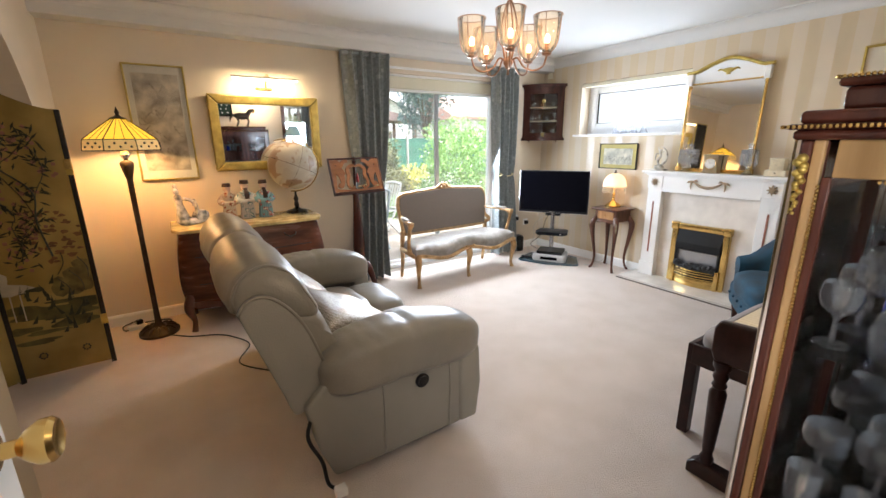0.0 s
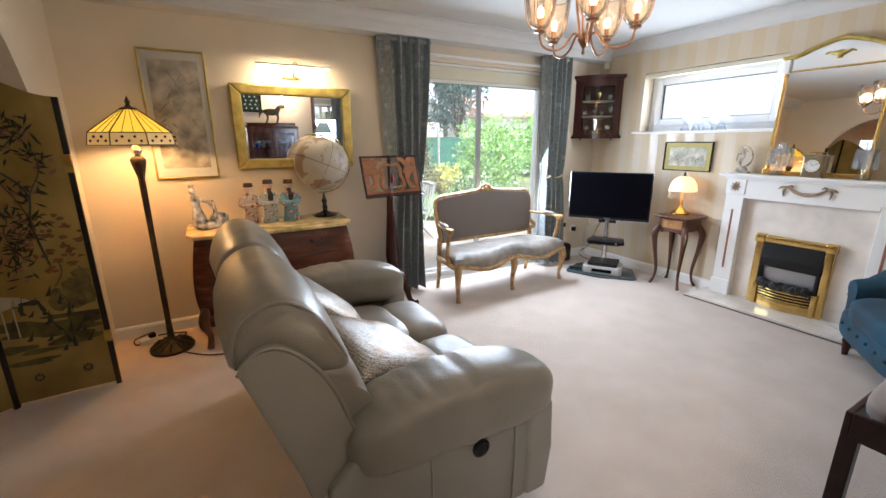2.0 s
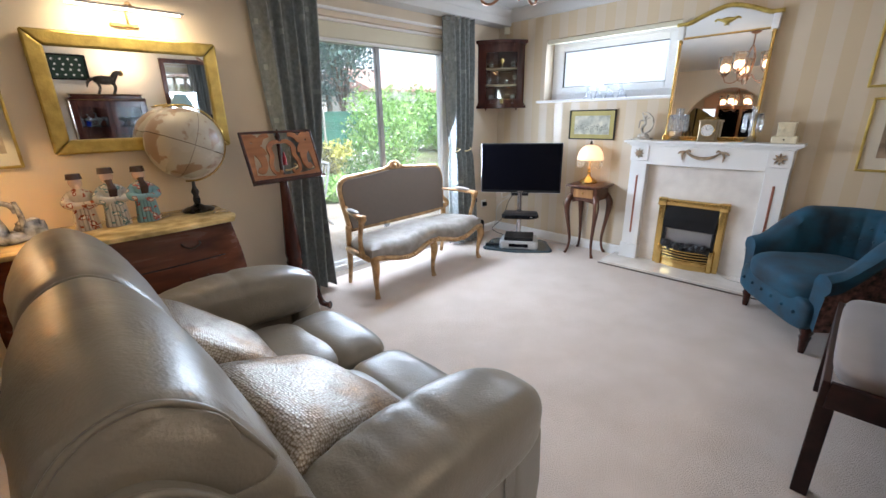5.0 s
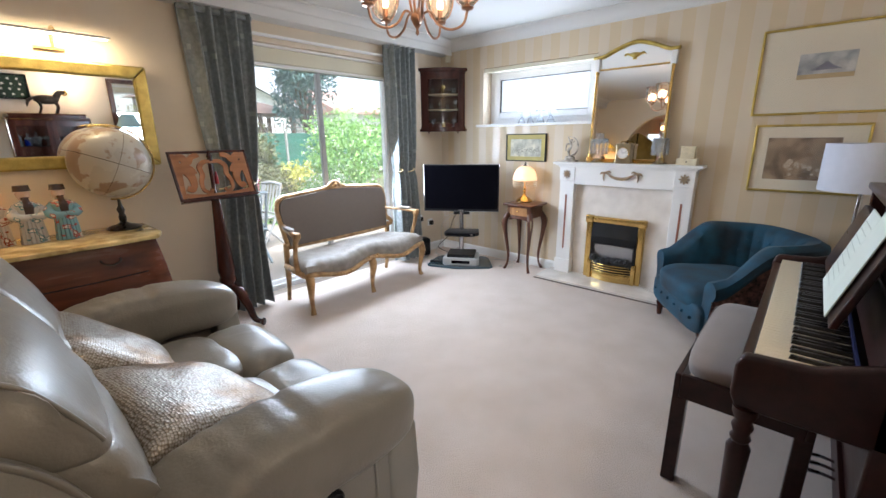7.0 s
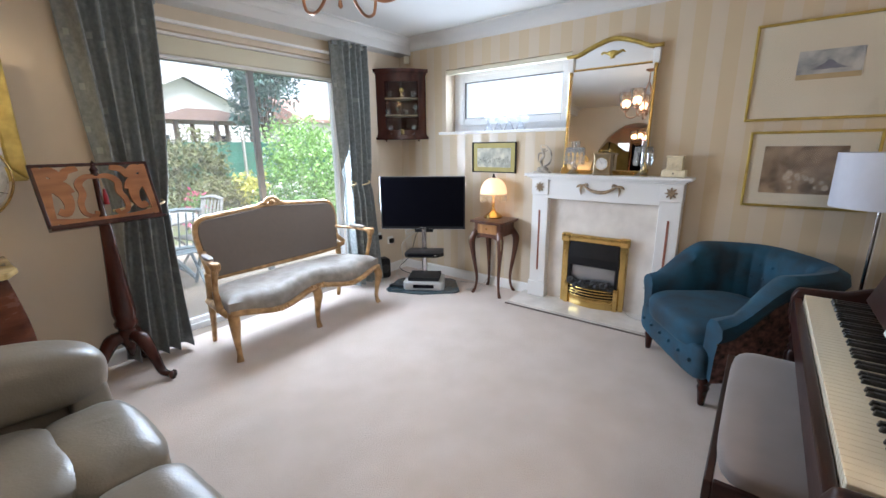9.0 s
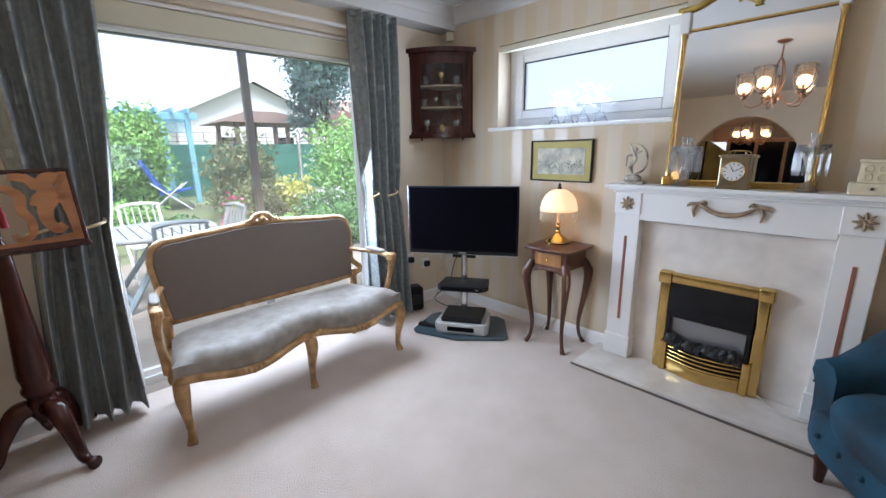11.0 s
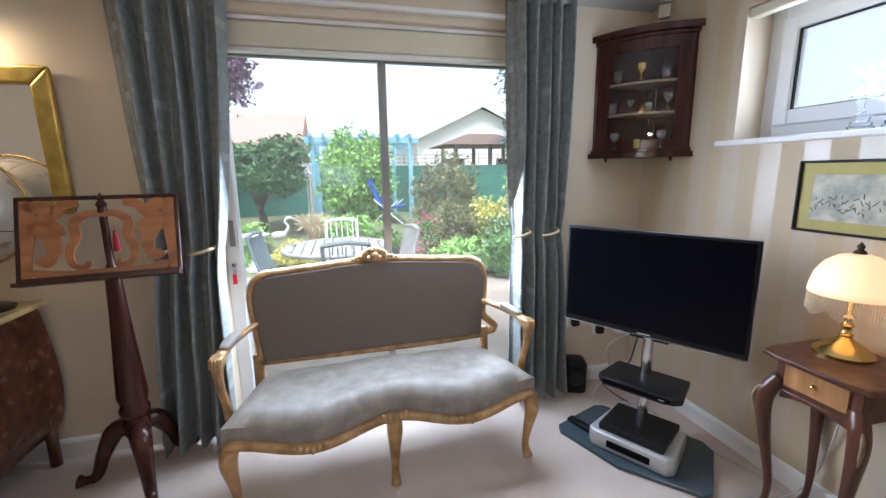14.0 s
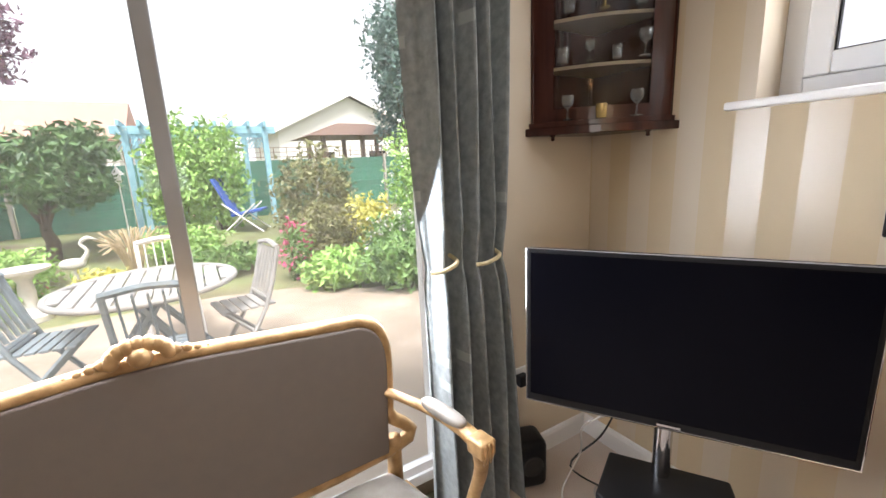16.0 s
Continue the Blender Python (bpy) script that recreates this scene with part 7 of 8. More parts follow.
M_dancer = clear_glass("blue_tinged_crystal", (0.95, 0.97, 1.0), 0.06, ior=1.22, milk=0.10)


def lustre(y):
    lu = thing("crystal_lustre", pose(4.355, y, MZ), "cut-glass candle lustre hung with crystal drops", "lustre", "lustres on the mantel")
    part("stem", lathe([(0.0, 0), (0.042, 0), (0.044, 0.008), (0.02, 0.03), (0.01, 0.05), (0.014, 0.075), (0.009, 0.10), (0.012, 0.15), (0.045, 0.185), (0.062, 0.205), (0.06, 0.212), (0.02, 0.20), (0.014, 0.235), (0.02, 0.26), (0.0, 0.262)], 16), M_crystal, lu, smooth=50)
    for k in range(10):
        a = 2 * math.pi * k / 10
        x_, y_ = 0.06 * math.cos(a), 0.06 * math.sin(a)
        part("drop", lathe([(0.0, 0.07), (0.005, 0.08), (0.008, 0.095), (0.0055, 0.17), (0.007, 0.18), (0.004, 0.19), (0.002, 0.207)], 6, m=pose(x_, y_, 0)), M_crystal, lu, "crystal drop")


lustre(2.11)
lustre(1.585)
iv = thing("ivory_box", pose(4.37, 1.375, MZ), "small carved ivory-coloured pagoda casket", "casket")
M_ivo = mat("carved_ivory_resin", (0.70, 0.62, 0.44), 0.45, 0, 0.1, 30, 0.2, 60)
part("base", box(-0.045, -0.075, 0, 0.045, 0.075, 0.05, 0.006), M_ivo, iv)
part("body", box(-0.035, -0.05, 0.05, 0.035, 0.05, 0.135, 0.004), M_ivo, iv)
for y in (-0.022, 0.022):
    for z in (0.075, 0.11):
        part("fret_panel", tube([(-0.037, y + 0.013 * math.cos(v), z + 0.013 * math.sin(v)) for v in [2 * math.pi * q / 10 for q in range(10)]], 0.003, 5, 2, closed=True), M_ivo, iv, smooth=True)
part("lid", box(-0.04, -0.055, 0.135, 0.04, 0.055, 0.147, 0.004), M_ivo, iv)
part("knob", ball(-0.047, 0, 0.027, 0.006, 8), M_bronze, iv)

# ---- crystal dancers on the high sill ----
for k, (y, hgt, lean_) in enumerate(((2.99, 0.235, 8), (2.885, 0.23, -10), (2.775, 0.265, 4), (2.655, 0.25, -12))):
    b = lathe([(0.0, 0), (0.036, 0), (0.036, 0.012), (0.028, 0.014), (0.03, 0.026), (0.02, 0.03), (0.022, 0.045), (0.008, 0.06)], 16)
    tube([(0, 0, 0.05), (0, 0.012, 0.09), (0, -0.004, 0.13), (0, 0.0, 0.17)], (0.007, 0.011, 0.013, 0.012), 8, bm=b)
    lathe([(0.014, 0.14), (0.04, 0.118), (0.044, 0.108), (0.012, 0.125)], 14, bm=b)
    ball(0, 0.002, 0.195, 0.013, 8, b)
    tube([(0, 0.0, 0.172), (0, 0.035, 0.19), (0, 0.06, 0.215)], (0.007, 0.006, 0.003), 6, bm=b)
    tube([(0, 0.0, 0.172), (0, -0.035, 0.165), (0, -0.062, 0.185 if k % 2 else 0.15)], (0.007, 0.006, 0.003), 6, bm=b)
    tube([(0, 0.0, 0.115), (0, -0.045, 0.10), (0, -0.07, 0.075)], (0.009, 0.007, 0.003), 6, bm=b)
    for v in b.verts:
        v.co *= hgt / 0.215
    ob = mesh_object("crystal_dancer", b, M_dancer, None, "", 50)
    ob.matrix_world = pose(4.487, y, WIN_B, lean_ * 0.3, 0, 0)
    tagged(ob, "clear crystal dancer figurine on a stepped base", "figurine", "crystal dancers on the sill")

# ---- china and glass in the corner cabinet ----
def goblet(name, m, scale, ma, label, group, kind=0):
    prof = [
        [(0.0, 0), (0.032, 0), (0.03, 0.004), (0.006, 0.01), (0.004, 0.06), (0.01, 0.07), (0.032, 0.09), (0.038, 0.115), (0.034, 0.145), (0.0325, 0.145), (0.036, 0.115), (0.03, 0.092), (0.0, 0.075)],
        [(0.0, 0), (0.03, 0), (0.034, 0.01), (0.036, 0.09), (0.0345, 0.09), (0.032, 0.012), (0.0, 0.01)],
        [(0.0, 0), (0.036, 0), (0.034, 0.004), (0.005, 0.012), (0.004, 0.08), (0.012, 0.09), (0.045, 0.10), (0.052, 0.125), (0.047, 0.155), (0.0455, 0.155), (0.050, 0.125), (0.043, 0.102), (0.0, 0.093)],
        [(0.0, 0), (0.045, 0), (0.055, 0.02), (0.058, 0.07), (0.045, 0.11), (0.02, 0.13), (0.014, 0.15), (0.02, 0.17), (0.012, 0.172), (0.016, 0.19), (0.02, 0.205), (0.012, 0.225), (0.0, 0.23)]][kind]
    b = lathe([(r * scale, z * scale) for r, z in prof], 18)
    ob = mesh_object(name, b, ma, None, "", 40)
    ob.matrix_world = m
    return tagged(ob, label, "glass" if kind < 3 else "decanter", group)


rng = random.Random(21)
M_dim = clear_glass("thin_cabinet_glass", (0.9, 0.9, 0.88), 0.03, ior=1.4, milk=0.06)
M_brassy = mat("small_gilt_china", (0.5, 0.36, 0.14), 0.25, 0.6, 0.2, 30)
for z, stock in ((1.49, 3), (1.687, 4), (1.852, 3)):
    for k in range(stock):
        t = (k + 0.7) / (stock + 0.4)
        x, y = XE - 0.28 * (1 - t) - 0.09, YB - 0.28 * t - 0.09
        kind = rng.choice((0, 1, 1))
        ma = rng.choice((M_dim, M_dim, M_brassy, M_dim, M_dim))
        goblet("cabinet_ornament", pose(x, y, z), rng.uniform(0.45, 0.65), ma, "small glass or china ornament in the corner cabinet", "ornaments in the corner cabinet", kind)

# ---- display cabinet by the door ----
dc = thing("display_cabinet", pose(0.945, YS + 0.005, 0), "tall mahogany and brass vitrine filled with cut glass", "display cabinet")
DW, DD, DH = 0.78, 0.35, 1.435
M_vit = wood("vitrine_mahogany", (0.045, 0.013, 0.009), (0.095, 0.028, 0.018), 0.18)
M_satin = wood("vitrine_satinwood", (0.34, 0.20, 0.08), (0.46, 0.29, 0.13), 0.25)
PW = 0.016
for x in (0.0, DW - PW):
    for y in (0.0, DD - PW):
        post = part("corner_post", box(x, y, 0.0, x + PW, y + PW, DH, 0.004), M_vit, dc)
        if y > 0.1:
            xe = x if x < 0.1 else x + PW
            part("brass_edge", tube([(xe, y + PW, 0.02), (xe, y + PW, DH)], 0.005, 8), M_chrome, post, "pale brass edge strip")
            xs = x - 0.001 if x < 0.1 else x + PW + 0.001
            mt = bmesh.new()
            for k in range(16):
                ball(xs, y + 0.008 + (0.005 - 0.0002 * k) * math.sin(k * 1.9), DH - 0.025 - 0.0052 * k, 0.0072 - 0.0003 * k, 8, mt)
            part("leaf_mount", mt, M_gilt, post, "cast brass leaf mount", True)
for x in (0.003, DW - 0.015):
    sd = part("side_frame", box(x, PW, 0.0, x + 0.012, DD - PW, 0.30, 0.002), M_satin, dc, "satinwood side panel")
    part("side_stile", box(x, DD - PW - 0.013, 0.30, x + 0.012, DD - PW, DH, 0.002), M_satin, sd)
    part("inner_stile", box(x - 0.001 if x < 0.1 else x, DD - PW - 0.027, 0.30, x + (0.012 if x < 0.1 else 0.013), DD - PW - 0.016, DH - 0.05, 0.002), M_vit, sd, "dark mahogany inner frame")
    part("side_stile", box(x, PW, 0.30, x + 0.012, PW + 0.03, DH, 0.002), M_satin, sd)
    part("side_rail", box(x, PW + 0.03, DH - 0.05, x + 0.012, DD - PW - 0.026, DH, 0.002), M_satin, sd)
    bd = bmesh.new()
    xb = x - 0.001 if x < 0.1 else x + 0.013
    for k in range(178):
        ball(xb, DD - PW - 0.0145, 0.31 + k * 0.006, 0.0028, 5, bd)
    for k in range(36):
        ball(xb, PW + 0.034 + k * 0.006, DH - 0.053, 0.0028, 5, bd)
    part("bead_moulding", bd, M_gold, sd, "gilt bead moulding")
    g = part("side_pane", box(x + 0.004, PW + 0.03, 0.30, x + 0.008, DD - PW - 0.027, DH - 0.05), M_thin, dc, "clear glass side pane")
    g.visible_shadow = False
for k in range(2):
    x0 = PW + k * (DW - 2 * PW) / 2
    x1 = x0 + (DW - 2 * PW) / 2
    do = part("cabinet_door", box(x0, DD - 0.03, 0.02, x1, DD - 0.008, 0.46, 0.003), M_vit, dc)
    part("door_stile", box(x0, DD - 0.03, 0.46, x0 + 0.05, DD - 0.008, DH, 0.003), M_vit, do)
    part("door_stile", box(x1 - 0.05, DD - 0.03, 0.46, x1, DD - 0.008, DH, 0.003), M_vit, do)
    part("door_rail", box(x0 + 0.05, DD - 0.03, DH - 0.07, x1 - 0.05, DD - 0.008, DH, 0.003), M_vit, do)
    g = part("pane", box(x0 + 0.05, DD - 0.022, 0.46, x1 - 0.05, DD - 0.018, DH - 0.07), M_thin, do, "clear glass door pane")
    g.visible_shadow = False
part("back_panel", box(PW, 0.002, 0.0, DW - PW, 0.012, DH), M_vit, dc)
part("floor_board", box(0.02, 0.012, 0.02, DW - 0.02, DD - 0.03, 0.06), M_vit, dc)
for z in (0.55, 0.83, 1.12):
    part("glass_shelf", box(0.02, 0.014, z, DW - 0.02, DD - 0.035, z + 0.007), M_glass, dc, "glass shelf")
for z0, z1, g_ in ((DH, DH + 0.014, 0.008), (DH + 0.014, DH + 0.022, 0.016), (DH + 0.022, DH + 0.04, 0.004), (DH + 0.04, DH + 0.07, -0.03), (DH + 0.07, DH + 0.082, -0.022)):
    part("cornice", box(-g_, 0.0, z0, DW + g_, DD + g_, z1, 0.006, 3), M_vit, dc, smooth=40)
for z, g_ in ((DH + 0.018, 0.017), (DH + 0.083, -0.022)):
    bd = bmesh.new()
    for k in range(56):
        ball(-g_, 0.01 + k * (DD + g_ - 0.01) / 55, z, 0.003, 5, bd)
    for k in range(110):
        ball(-g_ + k * (DW + 2 * g_) / 109, DD + g_, z, 0.003, 5, bd)
    part("bead_moulding", bd, M_gold, dc, "gilt bead moulding")
rng = random.Random(5)
GX, GY = 0.945, YS + 0.005
for z in (0.557, 0.837, 1.127):
    for i in range(8):
        for j in range(4):
            kind = rng.choice((0, 2, 2, 1)) if z < 1.1 else (3 if (i + j) % 4 == 2 and i < 3 else rng.choice((2, 0, 0)))
            goblet("wine_glass" if kind < 3 else "decanter", pose(GX + 0.07 + i * 0.09 + rng.uniform(-0.006, 0.006), GY + 0.055 + j * 0.074 + rng.uniform(-0.004, 0.004), z), rng.uniform(0.64, 0.74), (M_cut, M_thin_crystal)[(i + j) % 2], "clear cut-glass drinking glass in the vitrine" if kind < 3 else "cut-glass decanter with a ball stopper in the vitrine", "glassware in the vitrine", kind)
goblet("blue_bowl", pose(GX + 0.145, GY + 0.22, 1.127), 0.8, mat("cobalt_glass", (0.01, 0.02, 0.22), 0.08), "small cobalt blue glass bowl in the vitrine", "glassware in the vitrine", 1)
b = pillow(0.0, 0, 0.17, 0.24, 0.10, 0.11, 2.4, 8, wobble=0.1)
tube([(0.09, 0, 0.19), (0.14, 0, 0.26), (0.19, 0, 0.27)], (0.04, 0.03, 0.018), 8, bm=b)
for x, y in ((-0.08, 0.03), (-0.08, -0.03), (0.07, 0.03), (0.09, -0.03)):
    tube([(x, y, 0.15), (x + 0.02, y, 0.08), (x - 0.01, y, 0.0)], (0.02, 0.012, 0.012), 6, bm=b)
tube([(-0.11, 0, 0.19), (-0.17, 0, 0.15), (-0.19, 0, 0.08)], (0.018, 0.02, 0.006), 6, bm=b)
hs = mesh_object("horse_statue", b, M_bronze, None, "", 60)
hs.matrix_world = pose(1.36, 0.06, DH + 0.082)
tagged(hs, "dark bronze horse statue on the vitrine", "statue")

# ---- the wall behind the piano ----
fm = thing("framed_medals", pose(1.05, YS + 0.003, 1.83, 0, 0, 180), "dark green panel of small silver medals in a black frame", "framed picture")
frame_bars("frame", 0.34, 0.26, 0.02, 0.022, M_black, fm, "black frame bar")
part("panel", box(-0.17, -0.012, -0.13, 0.17, -0.004, 0.13), mat("dark_green_felt", (0.012, 0.03, 0.018), 0.9), fm)
for k in range(16):
    part("medal", lathe([(0, 0), (0.012, 0), (0.012, 0.003), (0, 0.004)], 10, m=Matrix.Translation((-0.12 + 0.08 * (k % 4) + 0.02 * ((k // 4) % 2), -0.012, -0.09 + 0.06 * (k // 4))) @ pose(0, 0, 0, 90)), M_porc, fm)
ws = thing("wall_light", pose(1.57, YS, 1.78), "brass candle wall light, lit", "wall light")
part("back_plate", lathe([(0, 0), (0.035, 0), (0.03, 0.01), (0, 0.015)], 16, m=pose(0, 0, 0, -90)), M_gold, ws, smooth=True)
part("arm", tube([(0, 0.01, 0), (0, 0.06, -0.03), (0, 0.09, 0.0), (0, 0.09, 0.04)], 0.006, 8), M_gold, ws, smooth=True)
part("candle", lathe([(0.011, 0.04), (0.011, 0.10), (0.0, 0.10)], 10, m=pose(0, 0.09, 0)), M_white, ws)
wb = part("bulb", ball(0, 0.09, 0.125, 0.016, 10, sz=1.6), M_bulb, ws, "glowing candle bulb", True)
wb.visible_shadow = False
lamp("wall_light_bulb", "POINT", Matrix.Translation((1.57, YS + 0.09, 1.905)), 14, (1, 0.75, 0.48), 0.03)
wm = thing("dark_framed_mirror", pose(2.50, YS + 0.004, 1.52, 0, 0, 180), "large mirror in a dark wooden frame over the piano", "mirror")
frame_bars("frame", 0.80, 0.85, 0.06, 0.03, M_walnut, wm, "dark wooden frame bar", 0.008)
part("mirror_glass", box(-0.4, -0.012, -0.425, 0.4, -0.006, 0.425), M_mirror, wm, "silvered mirror glass")

pl2 = thing("pleated_table_lamp", pose(2.12, 0.338, 1.14), "glass ball table lamp with a pale teal pleated shade", "table lamp")
part("glass_balls", lathe([(0.0, 0), (0.05, 0), (0.052, 0.012), (0.02, 0.02), (0.012, 0.03), (0.04, 0.055), (0.046, 0.08), (0.036, 0.11), (0.012, 0.125), (0.034, 0.145), (0.038, 0.165), (0.028, 0.19), (0.01, 0.20), (0.006, 0.25)], 20), M_crystal, pl2, "stacked clear glass balls", True)
b = bmesh.new()
n = 72
r0 = [b.verts.new(((0.145 + 0.004 * (-1) ** k) * math.cos(2 * math.pi * k / n), (0.145 + 0.004 * (-1) ** k) * math.sin(2 * math.pi * k / n), 0.23)) for k in range(n)]
r1 = [b.verts.new(((0.07 + 0.002 * (-1) ** k) * math.cos(2 * math.pi * k / n), (0.07 + 0.002 * (-1) ** k) * math.sin(2 * math.pi * k / n), 0.40)) for k in range(n)]
for k in range(n):
    b.faces.new((r0[k], r0[(k + 1) % n], r1[(k + 1) % n], r1[k]))
part("shade", b, mat("pale_teal_pleats", (0.34, 0.47, 0.46), 0.7), pl2, "pale teal pleated shade")
dl = thing("drum_floor_lamp", pose(4.02, 0.37, 0), "white drum-shaded standing lamp in the corner", "floor lamp")
part("base", lathe([(0, 0), (0.13, 0), (0.13, 0.015), (0.02, 0.03), (0.012, 0.05), (0.012, 1.10)], 24), M_chrome, dl, smooth=50)
part("shade", lathe([(0.205, 1.035), (0.205, 1.31), (0.202, 1.31), (0.202, 1.035)], 40), mat("white_linen_shade", (0.58, 0.60, 0.68), 0.8, 0, 0.03, 20, 0.1, 300), dl, "white linen drum shade", 40)
part("harp", tube([(0.0, 0, 1.1), (0.0, 0.0, 1.30)], 0.005, 6), M_chrome, dl)

# ---- cables, sockets, small things on the floor ----
M_cable = mat("white_flex", (0.55, 0.52, 0.48), 0.5)
M_bcable = mat("black_flex", (0.012, 0.012, 0.012), 0.5)


def cable(pts, r, ma, label):
    ob = mesh_object("cable", tube(pts, r, 6, 6), ma, None, "", True)
    return tagged(ob, label, "cable")


cable([(0.02, 3.62, 0.008), (0.15, 3.50, 0.008), (0.32, 3.42, 0.008), (0.42, 3.30, 0.01), (0.50, 3.10, 0.01), (0.40, 2.85, 0.01), (0.58, 2.6, 0.01)], 0.005, M_bcable, "black lamp flex trailing over the carpet")
cable([(-0.10, 3.88, 0.008), (-0.20, 3.95, 0.008), (-0.28, 3.90, 0.01), (-0.30, 3.98, 0.02), (-0.22, 4.03, 0.03)], 0.005, M_bcable, "black flex coiled by the skirting")
cable([(-0.02, 3.87, 0.008), (0.02, 3.97, 0.01), (-0.12, 4.0, 0.015), (-0.22, 3.98, 0.02)], 0.005, M_bcable, "black flex coiled by the skirting")
ex = thing("extension_block", pose(-0.21, 3.93, 0.0, 0, 0, 20), "white extension socket block with a black plug", "extension lead")
part("block", box(-0.06, -0.025, 0, 0.06, 0.025, 0.035, 0.006), M_white, ex)
part("plug", box(0.0, -0.02, 0.035, 0.045, 0.02, 0.07, 0.008), M_dark, ex, "black plug")
cable([(4.16, 3.55, 0.15), (4.10, 3.70, 0.05), (4.20, 3.78, 0.01), (4.28, 3.62, 0.01), (4.22, 3.45, 0.02), (4.30, 3.30, 0.008), (4.38, 3.05, 0.008), (4.34, 2.92, 0.008)], 0.004, M_cable, "white cable running behind the television stand")
cable([(4.05, 3.55, 0.55), (4.02, 3.72, 0.40), (4.10, 3.80, 0.20), (3.98, 3.78, 0.06), (4.12, 3.66, 0.02)], 0.004, M_cable, "white cable hanging behind the television")
cable([(4.09, 3.52, 0.58), (4.18, 3.68, 0.45), (4.22, 3.80, 0.22), (4.10, 3.85, 0.10), (4.2, 3.72, 0.02)], 0.004, M_bcable, "black cable hanging behind the television")
cable([(4.02, 3.52, 0.57), (3.98, 3.62, 0.52), (4.06, 3.68, 0.56), (4.14, 3.60, 0.55)], 0.004, M_cable, "white cable looped under the television")
cable([(4.36, 2.84, 0.62), (4.425, 2.86, 0.4), (4.42, 2.92, 0.1), (4.30, 2.97, 0.008), (4.16, 3.02, 0.008), (4.20, 2.90, 0.008), (4.30, 2.93, 0.008)], 0.0035, M_cable, "white lamp flex looped on the carpet")
cable([(4.41, 1.66, 0.06), (4.32, 1.55, 0.035), (4.30, 1.42, 0.035), (4.38, 1.30, 0.035), (4.44, 1.24, 0.1)], 0.0035, M_cable, "white fire flex on the hearth")
for nm, m in (("socket", pose(4.02, YB, 0.43, 0, 0, 0)), ("socket", pose(4.20, YB, 0.36, 0, 0, 0))):
    so_ = thing("wall_socket", m, "white plastic wall socket", "socket", "wall sockets")
    part("plate", box(-0.043, -0.009, -0.043, 0.043, 0, 0.043, 0.004), M_white, so_)
    part("plug", box(-0.024, -0.045, -0.03, 0.024, -0.009, 0.02, 0.006), M_dark, so_, "black plug")
sb = thing("speaker", pose(3.985, 3.99, 0, 0, 0, -20), "small black loudspeaker standing by the curtain", "loudspeaker")
part("cabinet", box(-0.07, -0.07, 0.0, 0.07, 0.07, 0.215, 0.03, 4), M_dark, sb, smooth=40)
part("grille", lathe([(0, 0), (0.048, 0), (0.045, 0.004), (0.02, -0.004), (0, -0.004)], 20, m=Matrix.Translation((0, -0.071, 0.11)) @ pose(0, 0, 0, 90)), M_bcable, sb, smooth=40)
al = thing("alarm_sensor", pose(XE - 0.03, YB - 0.13, 2.235, 0, 0, -45), "small cream sensor box under the pelmet", "sensor")
part("case", box(-0.03, -0.02, -0.035, 0.03, 0.02, 0.035, 0.006), M_blind, al)

# ---- dining end, seen in the mirrors ----
chandelier(pose(-2.3, 3.05, ZC), "antique copper chandelier with lit glass shades over the dining end", watts=0.9)
dcb = thing("dresser", pose(-4.0, 2.2, 0), "dark wooden dresser with tall glazed doors at the dining end", "dresser")
part("body", box(0.0, 0.0, 0.0, 0.45, 1.5, 0.85, 0.01), M_mahog, dcb)
part("upper_case", box(0.0, 0.0, 0.85, 0.36, 1.5, 2.08, 0.01), M_inlay, dcb)
for k in range(3):
    part("glazed_door", box(0.362, 0.06 + 0.48 * k, 0.92, 0.372, 0.48 + 0.48 * k, 2.0), M_screen, dcb, "dark glazed door")
lb = thing("lamp_table", pose(-3.5, 3.86, 0), "small dark side table at the dining end", "side table")
part("top", box(-0.2, -0.18, 0.70, 0.2, 0.18, 0.73, 0.005), M_mahog, lb)
for sx in (-1, 1):
    for sy in (-1, 1):
        part("leg", box(sx * 0.17 - 0.02, sy * 0.15 - 0.02, 0, sx * 0.17 + 0.02, sy * 0.15 + 0.02, 0.70, 0.003), M_mahog, lb)
rl_ = thing("red_glass_lamp", pose(-3.5, 3.86, 0.73), "table lamp with a lit red and amber leaded shade", "table lamp")
part("stem", lathe([(0, 0), (0.08, 0), (0.08, 0.015), (0.02, 0.04), (0.012, 0.10), (0.012, 0.42)], 14), M_bronze, rl_, smooth=50)
part("shade", lathe([(0.19, 0.36), (0.15, 0.44), (0.07, 0.50), (0.065, 0.497), (0.146, 0.437), (0.186, 0.36)], 20), lit_glass("red_leaded_glass", (0.6, 0.08, 0.02), (1.0, 0.16, 0.03), 1.2, 0.4, 0.3), rl_, "red and amber leaded shade", True)


# ---- garden ----
M_ground = mat("garden_ground", (0.16, 0.13, 0.085), 0.95, 0, 0.3, 1.2, 0.5, 20, (0.16, 0.20, 0.08))
M_patio = mat("sandy_paving", (0.30, 0.245, 0.19), 0.9, 0, 0.14, 2.0, 0.3, 60, (0.37, 0.31, 0.25))


def ground_z(x, y):
    t = min(1, max(0, (y - 8.4) / 3.6))
    return -0.14 + 0.42 * t * t * (3 - 2 * t) + (0.02 * noise.noise(Vector((x, y, 0))) if y > 8.4 else 0)


